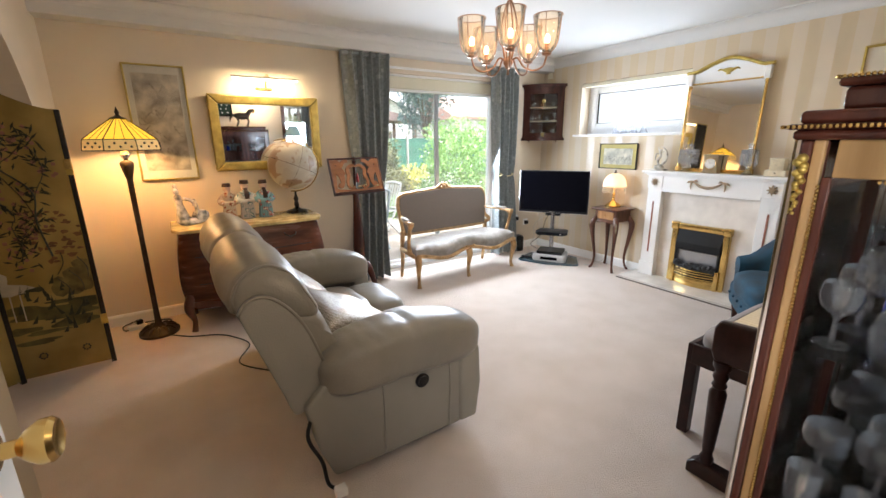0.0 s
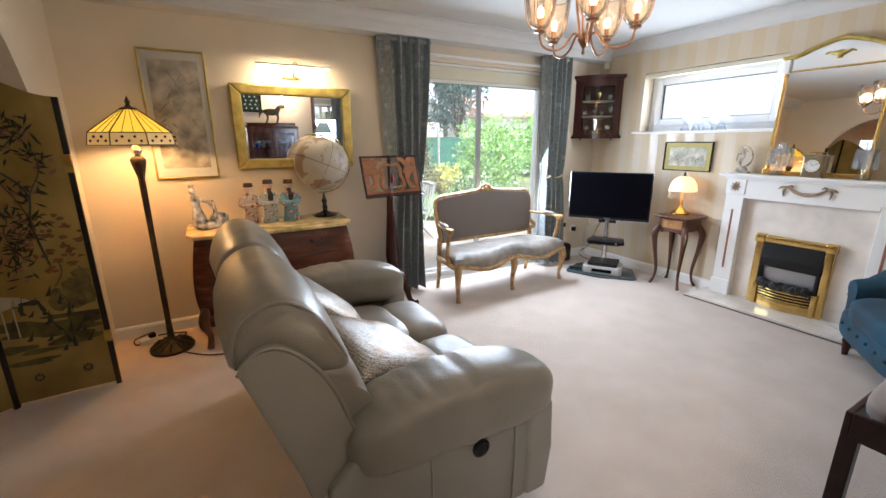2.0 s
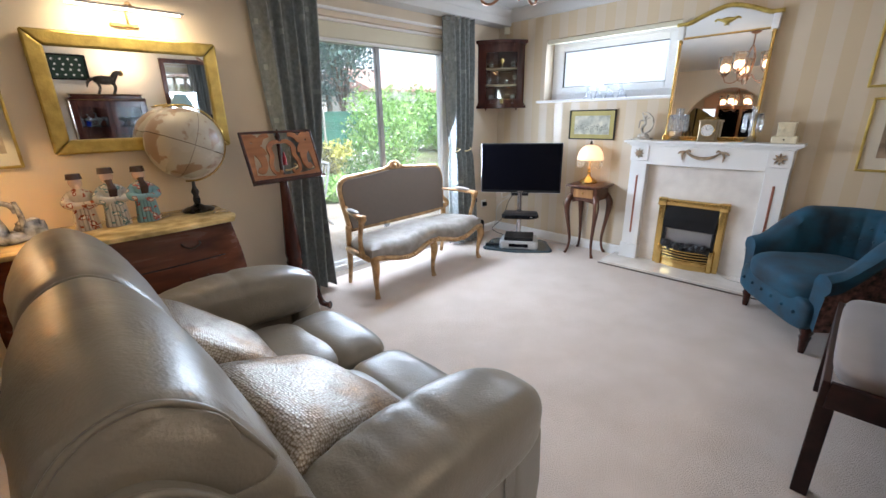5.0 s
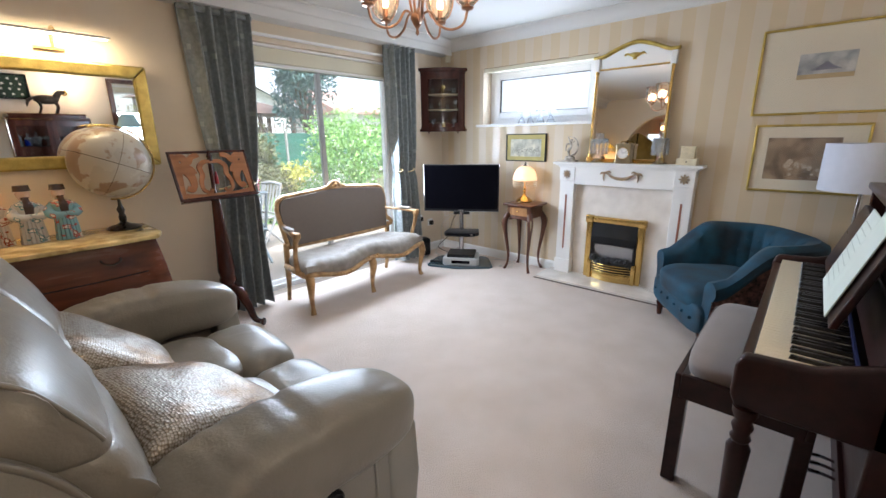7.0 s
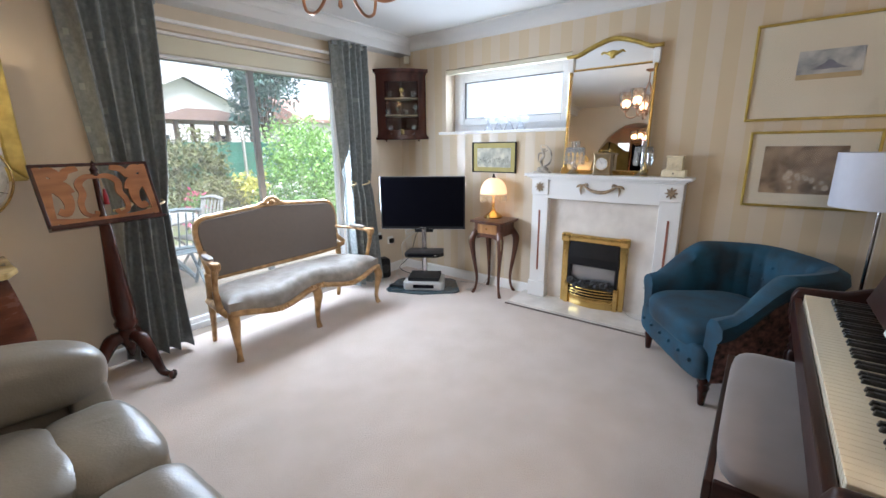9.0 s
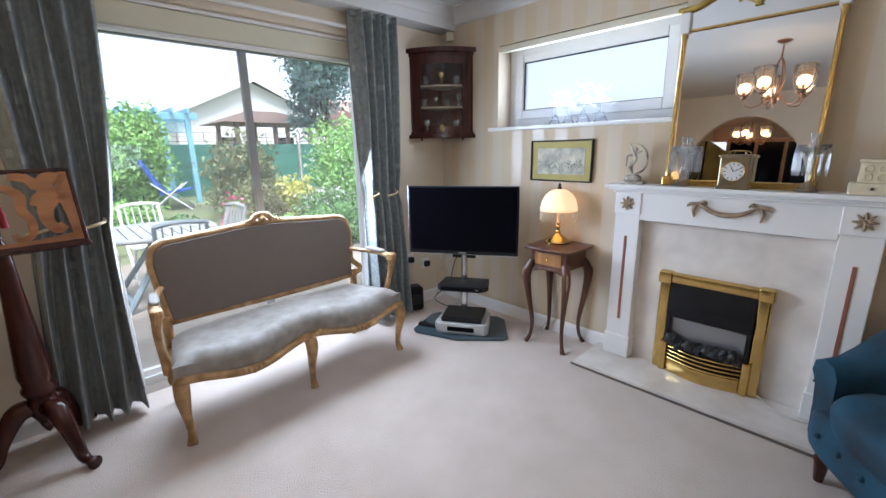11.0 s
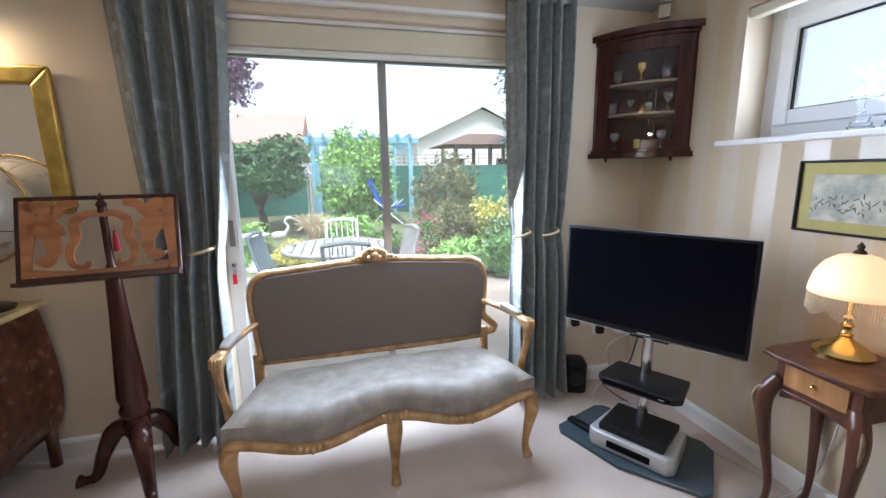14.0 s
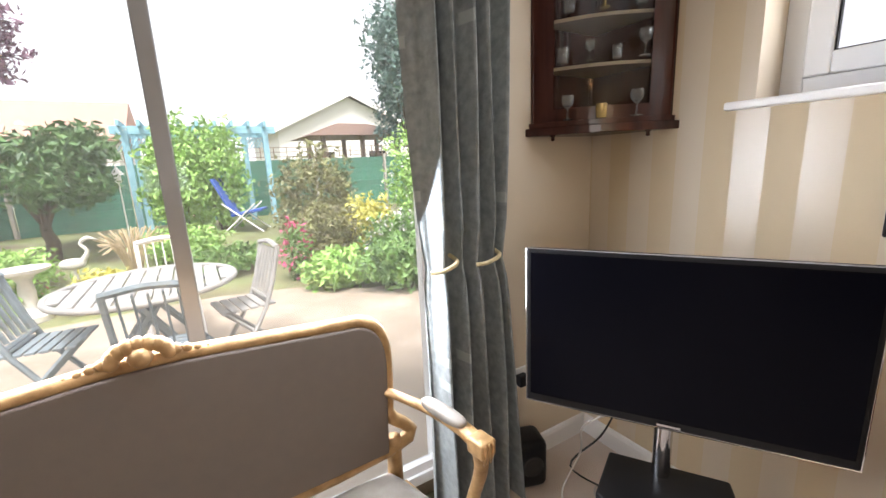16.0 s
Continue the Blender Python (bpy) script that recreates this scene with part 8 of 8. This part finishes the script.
b = bmesh.new()
xs = [-400, -150, -60, -30, -15] + [-10 + 0.5 * k for k in range(50)] + [16, 30, 60, 150, 400]
ys = [-200, -60, -15, -4, 0, 4.0] + [4.5 + 0.5 * k for k in range(30)] + [22, 30, 60, 150, 500]
def low(x, y):
    return -0.30 if y < 4.2 and -5 < x < 4.6 else ground_z(x, y)
vs = [[b.verts.new((x, y, low(x, y))) for x in xs] for y in ys]
for r, s in zip(vs, vs[1:]):
    for i in range(len(xs) - 1):
        b.faces.new((r[i], r[i + 1], s[i + 1], s[i]))
structure("ground", b, M_ground, "garden soil and low planting", "ground", True)
structure("patio", prism([(-4, 4.34), (9, 4.34), (9, 6.9), (4.6, 7.5), (3.9, 8.1), (3.0, 8.35), (1.2, 8.3), (0.4, 9.6), (-1.6, 12.2), (-3.0, 12.0), (-4, 8)], -0.2, -0.12, "z"), M_patio, "pale sandy paved patio", "patio")

M_leaf = mat("green_leaves", (0.0853, 0.171, 0.0465), 0.5, 0, 0.3, 5, 0, 1, (0.155, 0.295, 0.0775))
M_leaf_dark = mat("dark_green_leaves", (0.0465, 0.116, 0.0434), 0.45, 0, 0.3, 5, 0, 1, (0.093, 0.186, 0.062))
M_leaf_light = mat("light_green_leaves", (0.232, 0.419, 0.093), 0.5, 0, 0.3, 5, 0, 1, (0.341, 0.558, 0.155))
M_leaf_blue = mat("blue_green_needles", (0.0775, 0.139, 0.132), 0.6, 0, 0.25, 5, 0, 1, (0.139, 0.232, 0.202))
M_leaf_purple = mat("purple_leaves", (0.155, 0.0775, 0.132), 0.5, 0, 0.3, 5, 0, 1, (0.295, 0.171, 0.248))
M_leaf_red = mat("bronze_green_leaves", (0.155, 0.132, 0.062), 0.5, 0, 0.35, 5, 0, 1, (0.217, 0.232, 0.093))
M_leaf_yellow = mat("yellow_green_leaves", (0.45, 0.42, 0.06), 0.5, 0, 0.25, 5, 0, 1, (0.6, 0.58, 0.16))
M_white_fl = mat("white_petals", (0.72, 0.70, 0.68), 0.6, 0, 0.1, 8)
M_pink_fl = mat("pink_petals", (0.6, 0.10, 0.22), 0.6, 0, 0.25, 8)
M_straw = mat("straw_plumes", (0.50, 0.40, 0.25), 0.8, 0, 0.2, 8)
M_bark = mat("grey_brown_bark", (0.10, 0.075, 0.055), 0.9, 0, 0.3, 12, 0.5, 40)


def leaves(center, radii, count, size, seed, bm=None, lump=0.45, solid=0.35):
    """Many small folded leaves through an uneven clump."""
    rg = np.random.default_rng(seed)
    verts, faces = [], []
    c, rd = np.array(center), np.array(radii)
    k = 0
    while k < count:
        d = rg.normal(size=3)
        d /= np.linalg.norm(d)
        r = 1 + lump * noise.noise(Vector((d * 2.3 + seed * 3.1).tolist())) + lump * 0.6 * noise.noise(Vector((d * 5.0 + seed).tolist()))
        rr = r * (solid + (1 - solid) * rg.random() ** 0.5)
        p = c + d * rd * rr
        u = rg.normal(size=3)
        u /= np.linalg.norm(u)
        v = np.cross(u, rg.normal(size=3))
        v /= np.linalg.norm(v) + 1e-9
        w = np.cross(u, v)
        s = size * rg.uniform(0.6, 1.3)
        i = len(verts)
        verts += [p - u * s, p + v * s * 0.42 + w * s * 0.15, p + u * s, p - v * s * 0.42 + w * s * 0.15]
        faces += [(i, i + 1, i + 2), (i, i + 2, i + 3)]
        k += 1
    b = bm or bmesh.new()
    me = bpy.data.meshes.new("tmp")
    me.from_pydata([tuple(map(float, p)) for p in verts], [], faces)
    b.from_mesh(me)
    bpy.data.meshes.remove(me)
    return b


def shrub(name, x, y, rx, ry, rz, count, size, ma, label, seed, z=None, stems=4, extra=()):
    z0 = ground_z(x, y) if z is None else z
    sh = thing(name, pose(x, y, z0), label, "shrub")
    st_ = bmesh.new()
    rg = random.Random(seed)
    for k in range(stems):
        a = 2 * math.pi * k / stems + rg.uniform(0, 1)
        tube([(0.05 * math.cos(a), 0.05 * math.sin(a), -0.03), (0.3 * rx * math.cos(a), 0.3 * ry * math.sin(a), 0.5 * rz), (0.6 * rx * math.cos(a), 0.6 * ry * math.sin(a), 1.3 * rz)], (0.02, 0.014, 0.005), 6, 4, bm=st_)
    part("stems", st_, M_bark, sh, smooth=True)
    part("foliage", leaves((0, 0, rz), (rx, ry, rz), count, size, seed), ma, sh)
    for nm, cnt, sz, m2, lab in extra:
        part(nm, leaves((0, 0, rz * 1.05), (rx * 1.04, ry * 1.04, rz * 1.02), cnt, sz, seed + 50, solid=0.85), m2, sh, lab)
    return sh


def tree(name, x, y, trunk_h, crown_z, rx, rz, count, size, ma, label, seed):
    z0 = ground_z(x, y)
    tr = thing(name, pose(x, y, z0), label, "tree")
    rg = random.Random(seed)
    part("trunk", tube([(0, 0, -0.1), (0.05, 0.02, trunk_h * 0.5), (0.0, 0.05, trunk_h), (0.08, 0, crown_z)], (0.11, 0.085, 0.065, 0.03), 10), M_bark, tr, smooth=True)
    cr = bmesh.new()
    for k in range(9):
        a, e = rg.uniform(0, 6.28), rg.uniform(-0.5, 0.9)
        q = (rx * 0.62 * math.cos(a), rx * 0.62 * math.sin(a), crown_z + rz * 0.62 * e)
        part("limb", tube([(0, 0.03, trunk_h * rg.uniform(0.75, 1.1)), (q[0] * 0.5, q[1] * 0.5, (trunk_h + q[2]) / 2 + 0.1), q], (0.04, 0.025, 0.008), 6, 4), M_bark, tr, smooth=True)
        leaves(q, (rx * 0.52, rx * 0.52, rz * 0.48), count // 10, size, seed * 20 + k, cr, 0.5, 0.1)
    leaves((0, 0, crown_z), (rx * 0.6, rx * 0.6, rz * 0.75), count // 10, size, seed * 20 + 11, cr, 0.4, 0.1)
    part("crown", cr, ma, tr)
    return tr


tree("purple_plum_tree", -0.75, 12.4, 1.5, 3.05, 1.45, 1.30, 11000, 0.075, M_leaf_purple, "purple-leaved plum tree with a spreading crown", 2)
tree("blue_conifer", 8.6, 14.0, 1.2, 3.3, 1.15, 2.6, 9000, 0.09, M_leaf_blue, "tall blue-green conifer beyond the fence", 3)
tree("fruit_tree", 1.0, 10.9, 0.5, 1.28, 1.0, 0.75, 6500, 0.07, M_leaf_dark, "dense dark green small tree by the fence", 4)
shrub("photinia_shrub", 4.75, 10.2, 0.75, 0.6, 0.80, 4200, 0.05, M_leaf_red, "bronze-green photinia shrub near the fence", 6)
shrub("rounded_shrub", 4.55, 8.9, 0.50, 0.45, 0.50, 3200, 0.04, M_leaf_red, "rounded bronze-green shrub in the border", 7)
shrub("golden_shrub", 5.25, 9.0, 0.45, 0.4, 0.48, 2400, 0.05, M_leaf_yellow, "bright yellow variegated shrub in the border", 8)
shrub("white_flower_shrub", 5.5, 8.3, 0.55, 0.5, 0.42, 2800, 0.04, M_leaf, "white-flowering green shrub in the border", 9, extra=(("flowers", 500, 0.035, M_white_fl, "white flowers"),))
shrub("fern_shrub", 5.15, 7.35, 0.62, 0.5, 0.33, 3400, 0.05, M_leaf, "low feathery green plant at the patio edge", 10)
shrub("low_green_shrub", 4.35, 7.85, 0.42, 0.35, 0.24, 2000, 0.06, M_leaf_light, "low bright green plant at the patio edge", 11)
shrub("tall_green_shrub", 6.6, 9.2, 0.85, 0.8, 1.05, 5200, 0.055, M_leaf_light, "tall light green flowering shrub", 12, extra=(("flowers", 400, 0.035, M_white_fl, "pale flowers"),))
shrub("pink_flower", 4.0, 8.5, 0.20, 0.2, 0.40, 700, 0.035, M_leaf, "pink-flowered plant in the garden border", 13, extra=(("flowers", 130, 0.045, M_pink_fl, "pink and red flowers"),))
shrub("low_left_shrub", 0.55, 9.7, 0.75, 0.5, 0.30, 2800, 0.045, M_leaf_light, "low grey-green leafy border plant", 14)
shrub("border_plant", 1.95, 8.75, 0.45, 0.35, 0.22, 1800, 0.04, M_leaf_yellow, "yellow-green leafy border plant beside the patio", 15)
shrub("border_plant", 1.0, 8.9, 0.35, 0.3, 0.2, 1300, 0.04, M_leaf_light, "light green border plant with pink flowers", 16, extra=(("flowers", 60, 0.03, M_pink_fl, "pink flowers"),))
shrub("border_plant", 3.2, 9.4, 0.5, 0.4, 0.2, 1600, 0.045, M_leaf, "low green leafy border plant", 17)
shrub("border_plant", 2.7, 10.2, 0.6, 0.4, 0.25, 1800, 0.045, M_leaf_light, "low green leafy border plant", 27)
shrub("back_hedge", -2.6, 12.8, 1.6, 0.7, 0.95, 5200, 0.065, M_leaf_dark, "dark green hedge along the fence", 18)
shrub("back_hedge", 10.6, 11.4, 1.5, 0.9, 1.0, 4200, 0.07, M_leaf_light, "green hedge along the fence", 28)
shrub("climber", 2.75, 11.6, 0.55, 0.35, 0.98, 4600, 0.06, M_leaf_light, "light green climber over the pergola", 20, stems=7)
shrub("climber", 3.35, 11.7, 0.50, 0.3, 1.02, 3600, 0.06, M_leaf_light, "light green climber over the pergola", 21, stems=7)
gr = thing("plume_grass", pose(2.12, 9.5, ground_z(2.12, 9.5)), "straw-coloured plume grass in the border", "grass")
rg = random.Random(3)
b = bmesh.new()
for k in range(110):
    a, r = rg.uniform(0, 6.28), rg.uniform(0.1, 0.42)
    tube([(0.03 * math.cos(a), 0.03 * math.sin(a), 0), (0.5 * r * math.cos(a), 0.5 * r * math.sin(a), 0.5), (r * math.cos(a), r * math.sin(a), rg.uniform(0.45, 0.75))], (0.004, 0.004, 0.008), 4, 3, bm=b)
part("blades", b, M_straw, gr)

# fence of green boards between concrete posts
M_fence = mat("green_stained_boards", (0.06, 0.19, 0.135), 0.8, 0, 0.15, 5, 0.2, 60, island=0.12)
M_conc = mat("pale_concrete", (0.40, 0.38, 0.34), 0.9, 0, 0.1, 8, 0.3, 60)
M_trellis = mat("weathered_trellis", (0.20, 0.15, 0.11), 0.85, 0, 0.15, 8)
fe = thing("garden_fence", pose(0, 13.6, 0.2), "green-stained board fence with concrete posts and trellis top", "fence")
bo = bpy.data.meshes.new("board")
b = box(-0.9, -0.012, 0, 0.9, 0.012, 0.155, 0.004, 1)
b.to_mesh(bo)
b.free()
bo.materials.append(M_fence)
for k in range(-6, 11):
    x = 0.9 + 1.9 * k
    for j in range(9):
        o = new("board", bo)
        o.parent, o.location, o.rotation_euler = fe, (x, 0.01 * (j % 2), 0.02 + 0.15 * j), (radians(6), 0, 0)
    part("post", box(x + 0.92, -0.06, -0.2, x + 0.98, 0.04, 1.45, 0.008), M_conc, fe, "concrete fence post")
    tr_ = bmesh.new()
    for q in range(7):
        box(x - 0.9 + 0.3 * q, -0.008, 1.40, x - 0.88 + 0.3 * q, 0.008, 1.68, bm=tr_)
    for q in range(3):
        box(x - 0.9, -0.01, 1.44 + 0.11 * q, x + 0.9, 0.01, 1.455 + 0.11 * q, bm=tr_)
    part("trellis", tr_, M_trellis, fe, "weathered trellis strip")

# pergola
M_blue = mat("pale_blue_woodstain", (0.24, 0.46, 0.56), 0.7, 0, 0.12, 8, 0.2, 60)
pe = thing("pergola", pose(0, 12.0, 0.24), "pale blue stained timber pergola with climbers", "pergola")
for x, y in ((2.05, -0.1), (2.72, 0.9), (4.02, 0.9), (4.30, -0.1), (2.10, 0.9)):
    part("post", box(x - 0.05, y - 0.05, -0.15, x + 0.05, y + 0.05, 1.95, 0.006), M_blue, pe)
for y in (-0.1, 0.9):
    part("beam", box(1.85, y - 0.03, 1.82, 4.50, y + 0.03, 1.96, 0.006), M_blue, pe)
for k in range(9):
    part("rafter", box(1.98 + 0.285 * k, -0.35, 1.94, 2.03 + 0.285 * k, 1.15, 2.04, 0.005), M_blue, pe)
for x0 in (2.1, 3.95):
    la = bmesh.new()
    for q in range(7):
        tube([(x0 + 0.06 * q, -0.1, 1.55), (x0 + 0.06 * q - 0.18, -0.1, 1.82)], 0.008, 4, 1, bm=la)
        tube([(x0 + 0.06 * q - 0.18, -0.1, 1.55), (x0 + 0.06 * q, -0.1, 1.82)], 0.008, 4, 1, bm=la)
    part("lattice", la, M_blue, pe, "pale blue lattice")

# round slatted table and folding chairs
M_teak = mat("silvered_garden_teak", (0.33, 0.33, 0.32), 0.8, 0, 0.14, 10, 0.3, 60)
M_teak_dark = mat("slate_blue_chair_slats", (0.20, 0.25, 0.28), 0.75, 0, 0.14, 10, 0.3, 60)
gt = thing("garden_table", pose(2.55, 6.38, -0.12), "round silvered slatted garden table", "garden table")
TR = 0.56
for k in range(11):
    x = -0.5 + 0.1 * k
    h = math.sqrt(max(0.01, (TR - 0.03) ** 2 - x * x))
    part("slat", box(x - 0.045, -h, 0.70, x + 0.045, h, 0.72, 0.004, 1), M_teak, gt)
part("rim", tube([((TR) * math.cos(v), TR * math.sin(v), 0.71) for v in [2 * math.pi * q / 28 for q in range(28)]], 0.022, 8, 2, closed=True), M_teak, gt, smooth=True)
for s in (-1, 1):
    for t in (-1, 1):
        part("leg", tube([(s * 0.36, t * 0.36, 0.0), (-s * 0.1, t * 0.2, 0.69)], 0.03, 6), M_teak_dark, gt)
    part("cross_bar", tube([(s * 0.30, -0.34, 0.10), (s * 0.30, 0.34, 0.10)], 0.022, 6), M_teak_dark, gt)
    part("cross_bar", tube([(-0.40, s * 0.15, 0.67), (0.40, s * 0.15, 0.67)], 0.02, 6), M_teak_dark, gt)


def garden_chair(m, ma, label):
    gc = thing("garden_chair", m, label, "garden chair", "garden chairs round the table")
    for s in (-1, 1):
        part("back_post", tube([(s * 0.20, -0.18, 0.0), (s * 0.20, 0.10, 0.42), (s * 0.20, 0.24, 0.88)], 0.018, 6, 3), ma, gc)
        part("leg", tube([(s * 0.18, 0.22, 0.0), (s * 0.18, -0.20, 0.43)], 0.018, 6), ma, gc)
    for k in range(6):
        part("seat_slat", box(-0.20, -0.22 + 0.068 * k, 0.42, 0.20, -0.165 + 0.068 * k, 0.438, 0.003, 1), ma, gc)
    for k in range(5):
        x = -0.14 + 0.07 * k
        part("back_slat", tube([(x, 0.125, 0.50), (x, 0.235, 0.86)], 0.016, 6, 1, flat=0.4), ma, gc)
    part("top_rail", tube([(-0.21, 0.235, 0.875), (0, 0.245, 0.90), (0.21, 0.235, 0.875)], 0.022, 6), ma, gc)
    part("lower_rail", tube([(-0.20, 0.12, 0.48), (0.20, 0.12, 0.48)], 0.016, 6), ma, gc)
    return gc


garden_chair(pose(1.95, 6.38, -0.12, 0, 0, 82), M_teak_dark, "slate-grey folding slatted garden chair")
garden_chair(pose(3.16, 6.42, -0.12, 0, 0, -80), M_teak, "silvered folding slatted garden chair")
garden_chair(pose(2.62, 7.22, -0.12, 0, 0, 4), M_white, "white slatted garden chair")
garden_chair(pose(2.64, 5.72, -0.12, 0, 0, 178), M_teak_dark, "slate-grey folding slatted garden chair")

rl = thing("blue_recliner", pose(3.75, 11.35, ground_z(3.75, 11.35), 0, 0, 70), "blue fabric garden recliner beneath the pergola", "garden recliner")
M_bluefab = mat("blue_canvas", (0.03, 0.09, 0.36), 0.8, 0, 0.1, 9)
part("seat", prism([(-0.30, 0.38), (0.22, 0.30), (0.24, 0.34), (-0.30, 0.42)], -0.26, 0.26, "x", 0.005), M_bluefab, rl)
part("backrest", prism([(0.20, 0.30), (0.50, 0.98), (0.47, 1.0), (0.17, 0.33)], -0.26, 0.26, "x", 0.005), M_bluefab, rl)
for s in (-1, 1):
    part("frame", tube([(s * 0.28, -0.30, 0.0), (s * 0.28, 0.35, 0.55)], 0.014, 6), M_white, rl)
    part("frame", tube([(s * 0.28, 0.40, 0.0), (s * 0.28, -0.20, 0.52)], 0.014, 6), M_white, rl)

# ornaments
M_stone = mat("pale_cast_stone", (0.55, 0.54, 0.50), 0.9, 0, 0.12, 9, 0.3, 50)
bb_ = mesh_object("bird_bath", lathe([(0.0, 0), (0.17, 0), (0.17, 0.06), (0.10, 0.10), (0.065, 0.18), (0.075, 0.32), (0.06, 0.44), (0.10, 0.50), (0.23, 0.55), (0.24, 0.58), (0.20, 0.57), (0.0, 0.54)], 20), M_stone, None, "", 50)
bb_.matrix_world = pose(1.25, 8.75, ground_z(1.25, 8.75))
tagged(bb_, "pale cast-stone bird bath on a turned pedestal", "bird bath")
b = pillow(0, 0, 0.42, 0.26, 0.13, 0.14, 2.2, 6)
tube([(0.10, 0, 0.45), (0.16, 0, 0.56), (0.11, 0, 0.66), (0.18, 0, 0.72), (0.28, 0, 0.69)], (0.035, 0.022, 0.02, 0.024, 0.004), 8, bm=b)
for y in (-0.03, 0.03):
    tube([(0, y, 0.38), (0.02, y, 0.2), (0, y, 0.0)], 0.01, 6, bm=b)
he = mesh_object("heron_statue", b, M_stone, None, "", 60)
he.matrix_world = pose(1.55, 9.3, ground_z(1.55, 9.3))
tagged(he, "white garden heron statue among the plants", "statue")
po = thing("potted_plant", pose(1.28, 6.05, -0.12), "bright green plant in a terracotta pot on the patio", "potted plant")
part("pot", lathe([(0.0, 0), (0.13, 0), (0.18, 0.26), (0.20, 0.27), (0.20, 0.31), (0.18, 0.31), (0.0, 0.28)], 20), mat("terracotta", (0.42, 0.20, 0.11), 0.85, 0, 0.15, 10), po, smooth=50)
part("foliage", leaves((0, 0, 0.50), (0.22, 0.22, 0.28), 1500, 0.04, 31), M_leaf_light, po)
lt = thing("garden_lantern", pose(1.95, 11.0, ground_z(1.95, 11.0)), "white hanging garden lantern on a pole", "lantern")
part("pole", tube([(0, 0, 0), (0, 0, 1.25)], 0.012, 6), M_white, lt)
part("hood", lathe([(0.10, 1.18), (0.03, 1.27), (0.0, 1.33)], 10), M_white, lt)
part("glass", box(-0.04, -0.04, 1.06, 0.04, 0.04, 1.18, 0.005), M_white, lt)

# neighbours
M_render = mat("white_render", (0.72, 0.71, 0.68), 0.9, 0, 0.04, 2)
M_tile = mat("red_roof_tiles", (0.42, 0.25, 0.20), 0.85, 0, 0.15, 4, 0.3, 20)
M_gtile = mat("grey_roof_tiles", (0.34, 0.33, 0.32), 0.85, 0, 0.12, 4, 0.3, 20)


def bungalow(x0, x1, y0, y1, eave, ridge, wall, roof, label, gable=True):
    ho = thing("bungalow", pose(0, 0, 0), label, "house")
    part("wall", box(x0, y0, 0, x1, y1, eave), wall, ho)
    xm, ym = (x0 + x1) / 2, (y0 + y1) / 2
    if gable:
        part("gable", prism([(x0, eave), (x1, eave), (xm, ridge - 0.15)], y0, y1, "y"), wall, ho)
        for s, xe in ((-1, x0), (1, x1)):
            part("roof", prism([(xm, ridge), (xe + s * 0.4, eave - 0.2), (xe + s * 0.4, eave - 0.02), (xm, ridge + 0.18)], y0 - 0.35, y1, "y"), roof, ho)
            part("bargeboard", prism([(xm, ridge - 0.12), (xe + s * 0.42, eave - 0.30), (xe + s * 0.42, eave - 0.02), (xm, ridge + 0.16)], y0 - 0.42, y0 - 0.36, "y"), M_white, ho)
    else:
        part("roof", prism([(y0 - 0.4, eave - 0.1), (ym, ridge), (y1 + 0.4, eave - 0.1), (y1 + 0.4, eave - 0.25), (y0 - 0.4, eave - 0.25)], x0 - 0.4, x1 + 0.4, "x"), roof, ho)
    for k in (0.3, 0.7):
        xw = x0 + (x1 - x0) * k
        w_ = part("window", box(xw - 0.6, y0 - 0.04, 1.0, xw + 0.6, y0 + 0.02, 2.2), M_white, ho)
        part("pane", box(xw - 0.52, y0 - 0.05, 1.08, xw + 0.52, y0 - 0.042, 2.12), M_screen, w_)
    return ho


bungalow(6.9, 14.3, 25, 34, 3.3, 5.05, M_render, M_gtile, "white rendered bungalow with a shallow gable")
bungalow(-14, 0.4, 25.5, 33, 3.1, 4.9, M_render, M_tile, "white bungalow with a red tiled roof", False)
bungalow(17, 30, 24, 32, 3.2, 4.7, M_render, M_tile, "white bungalow with a brown tiled roof", False)
gz = thing("gazebo", pose(7.6, 16.2, 0.2), "open timber gazebo with a low brown roof", "gazebo")
M_brownwood = mat("brown_gazebo_timber", (0.16, 0.10, 0.075), 0.8, 0, 0.15, 6)
for x in (-1.2, 0, 1.2):
    for y in (-0.9, 0.9):
        part("post", box(x - 0.06, y - 0.06, 0, x + 0.06, y + 0.06, 2.05, 0.006), M_brownwood, gz)
b = bmesh.new()
q = [b.verts.new(p) for p in ((-1.7, -1.3, 2.05), (1.7, -1.3, 2.05), (1.7, 1.3, 2.05), (-1.7, 1.3, 2.05), (-0.5, 0, 2.5), (0.5, 0, 2.5))]
for f_ in ((0, 1, 5, 4), (1, 2, 5), (2, 3, 4, 5), (3, 0, 4), (3, 2, 1, 0)):
    b.faces.new([q[i] for i in f_])
part("roof", b, M_brownwood, gz)
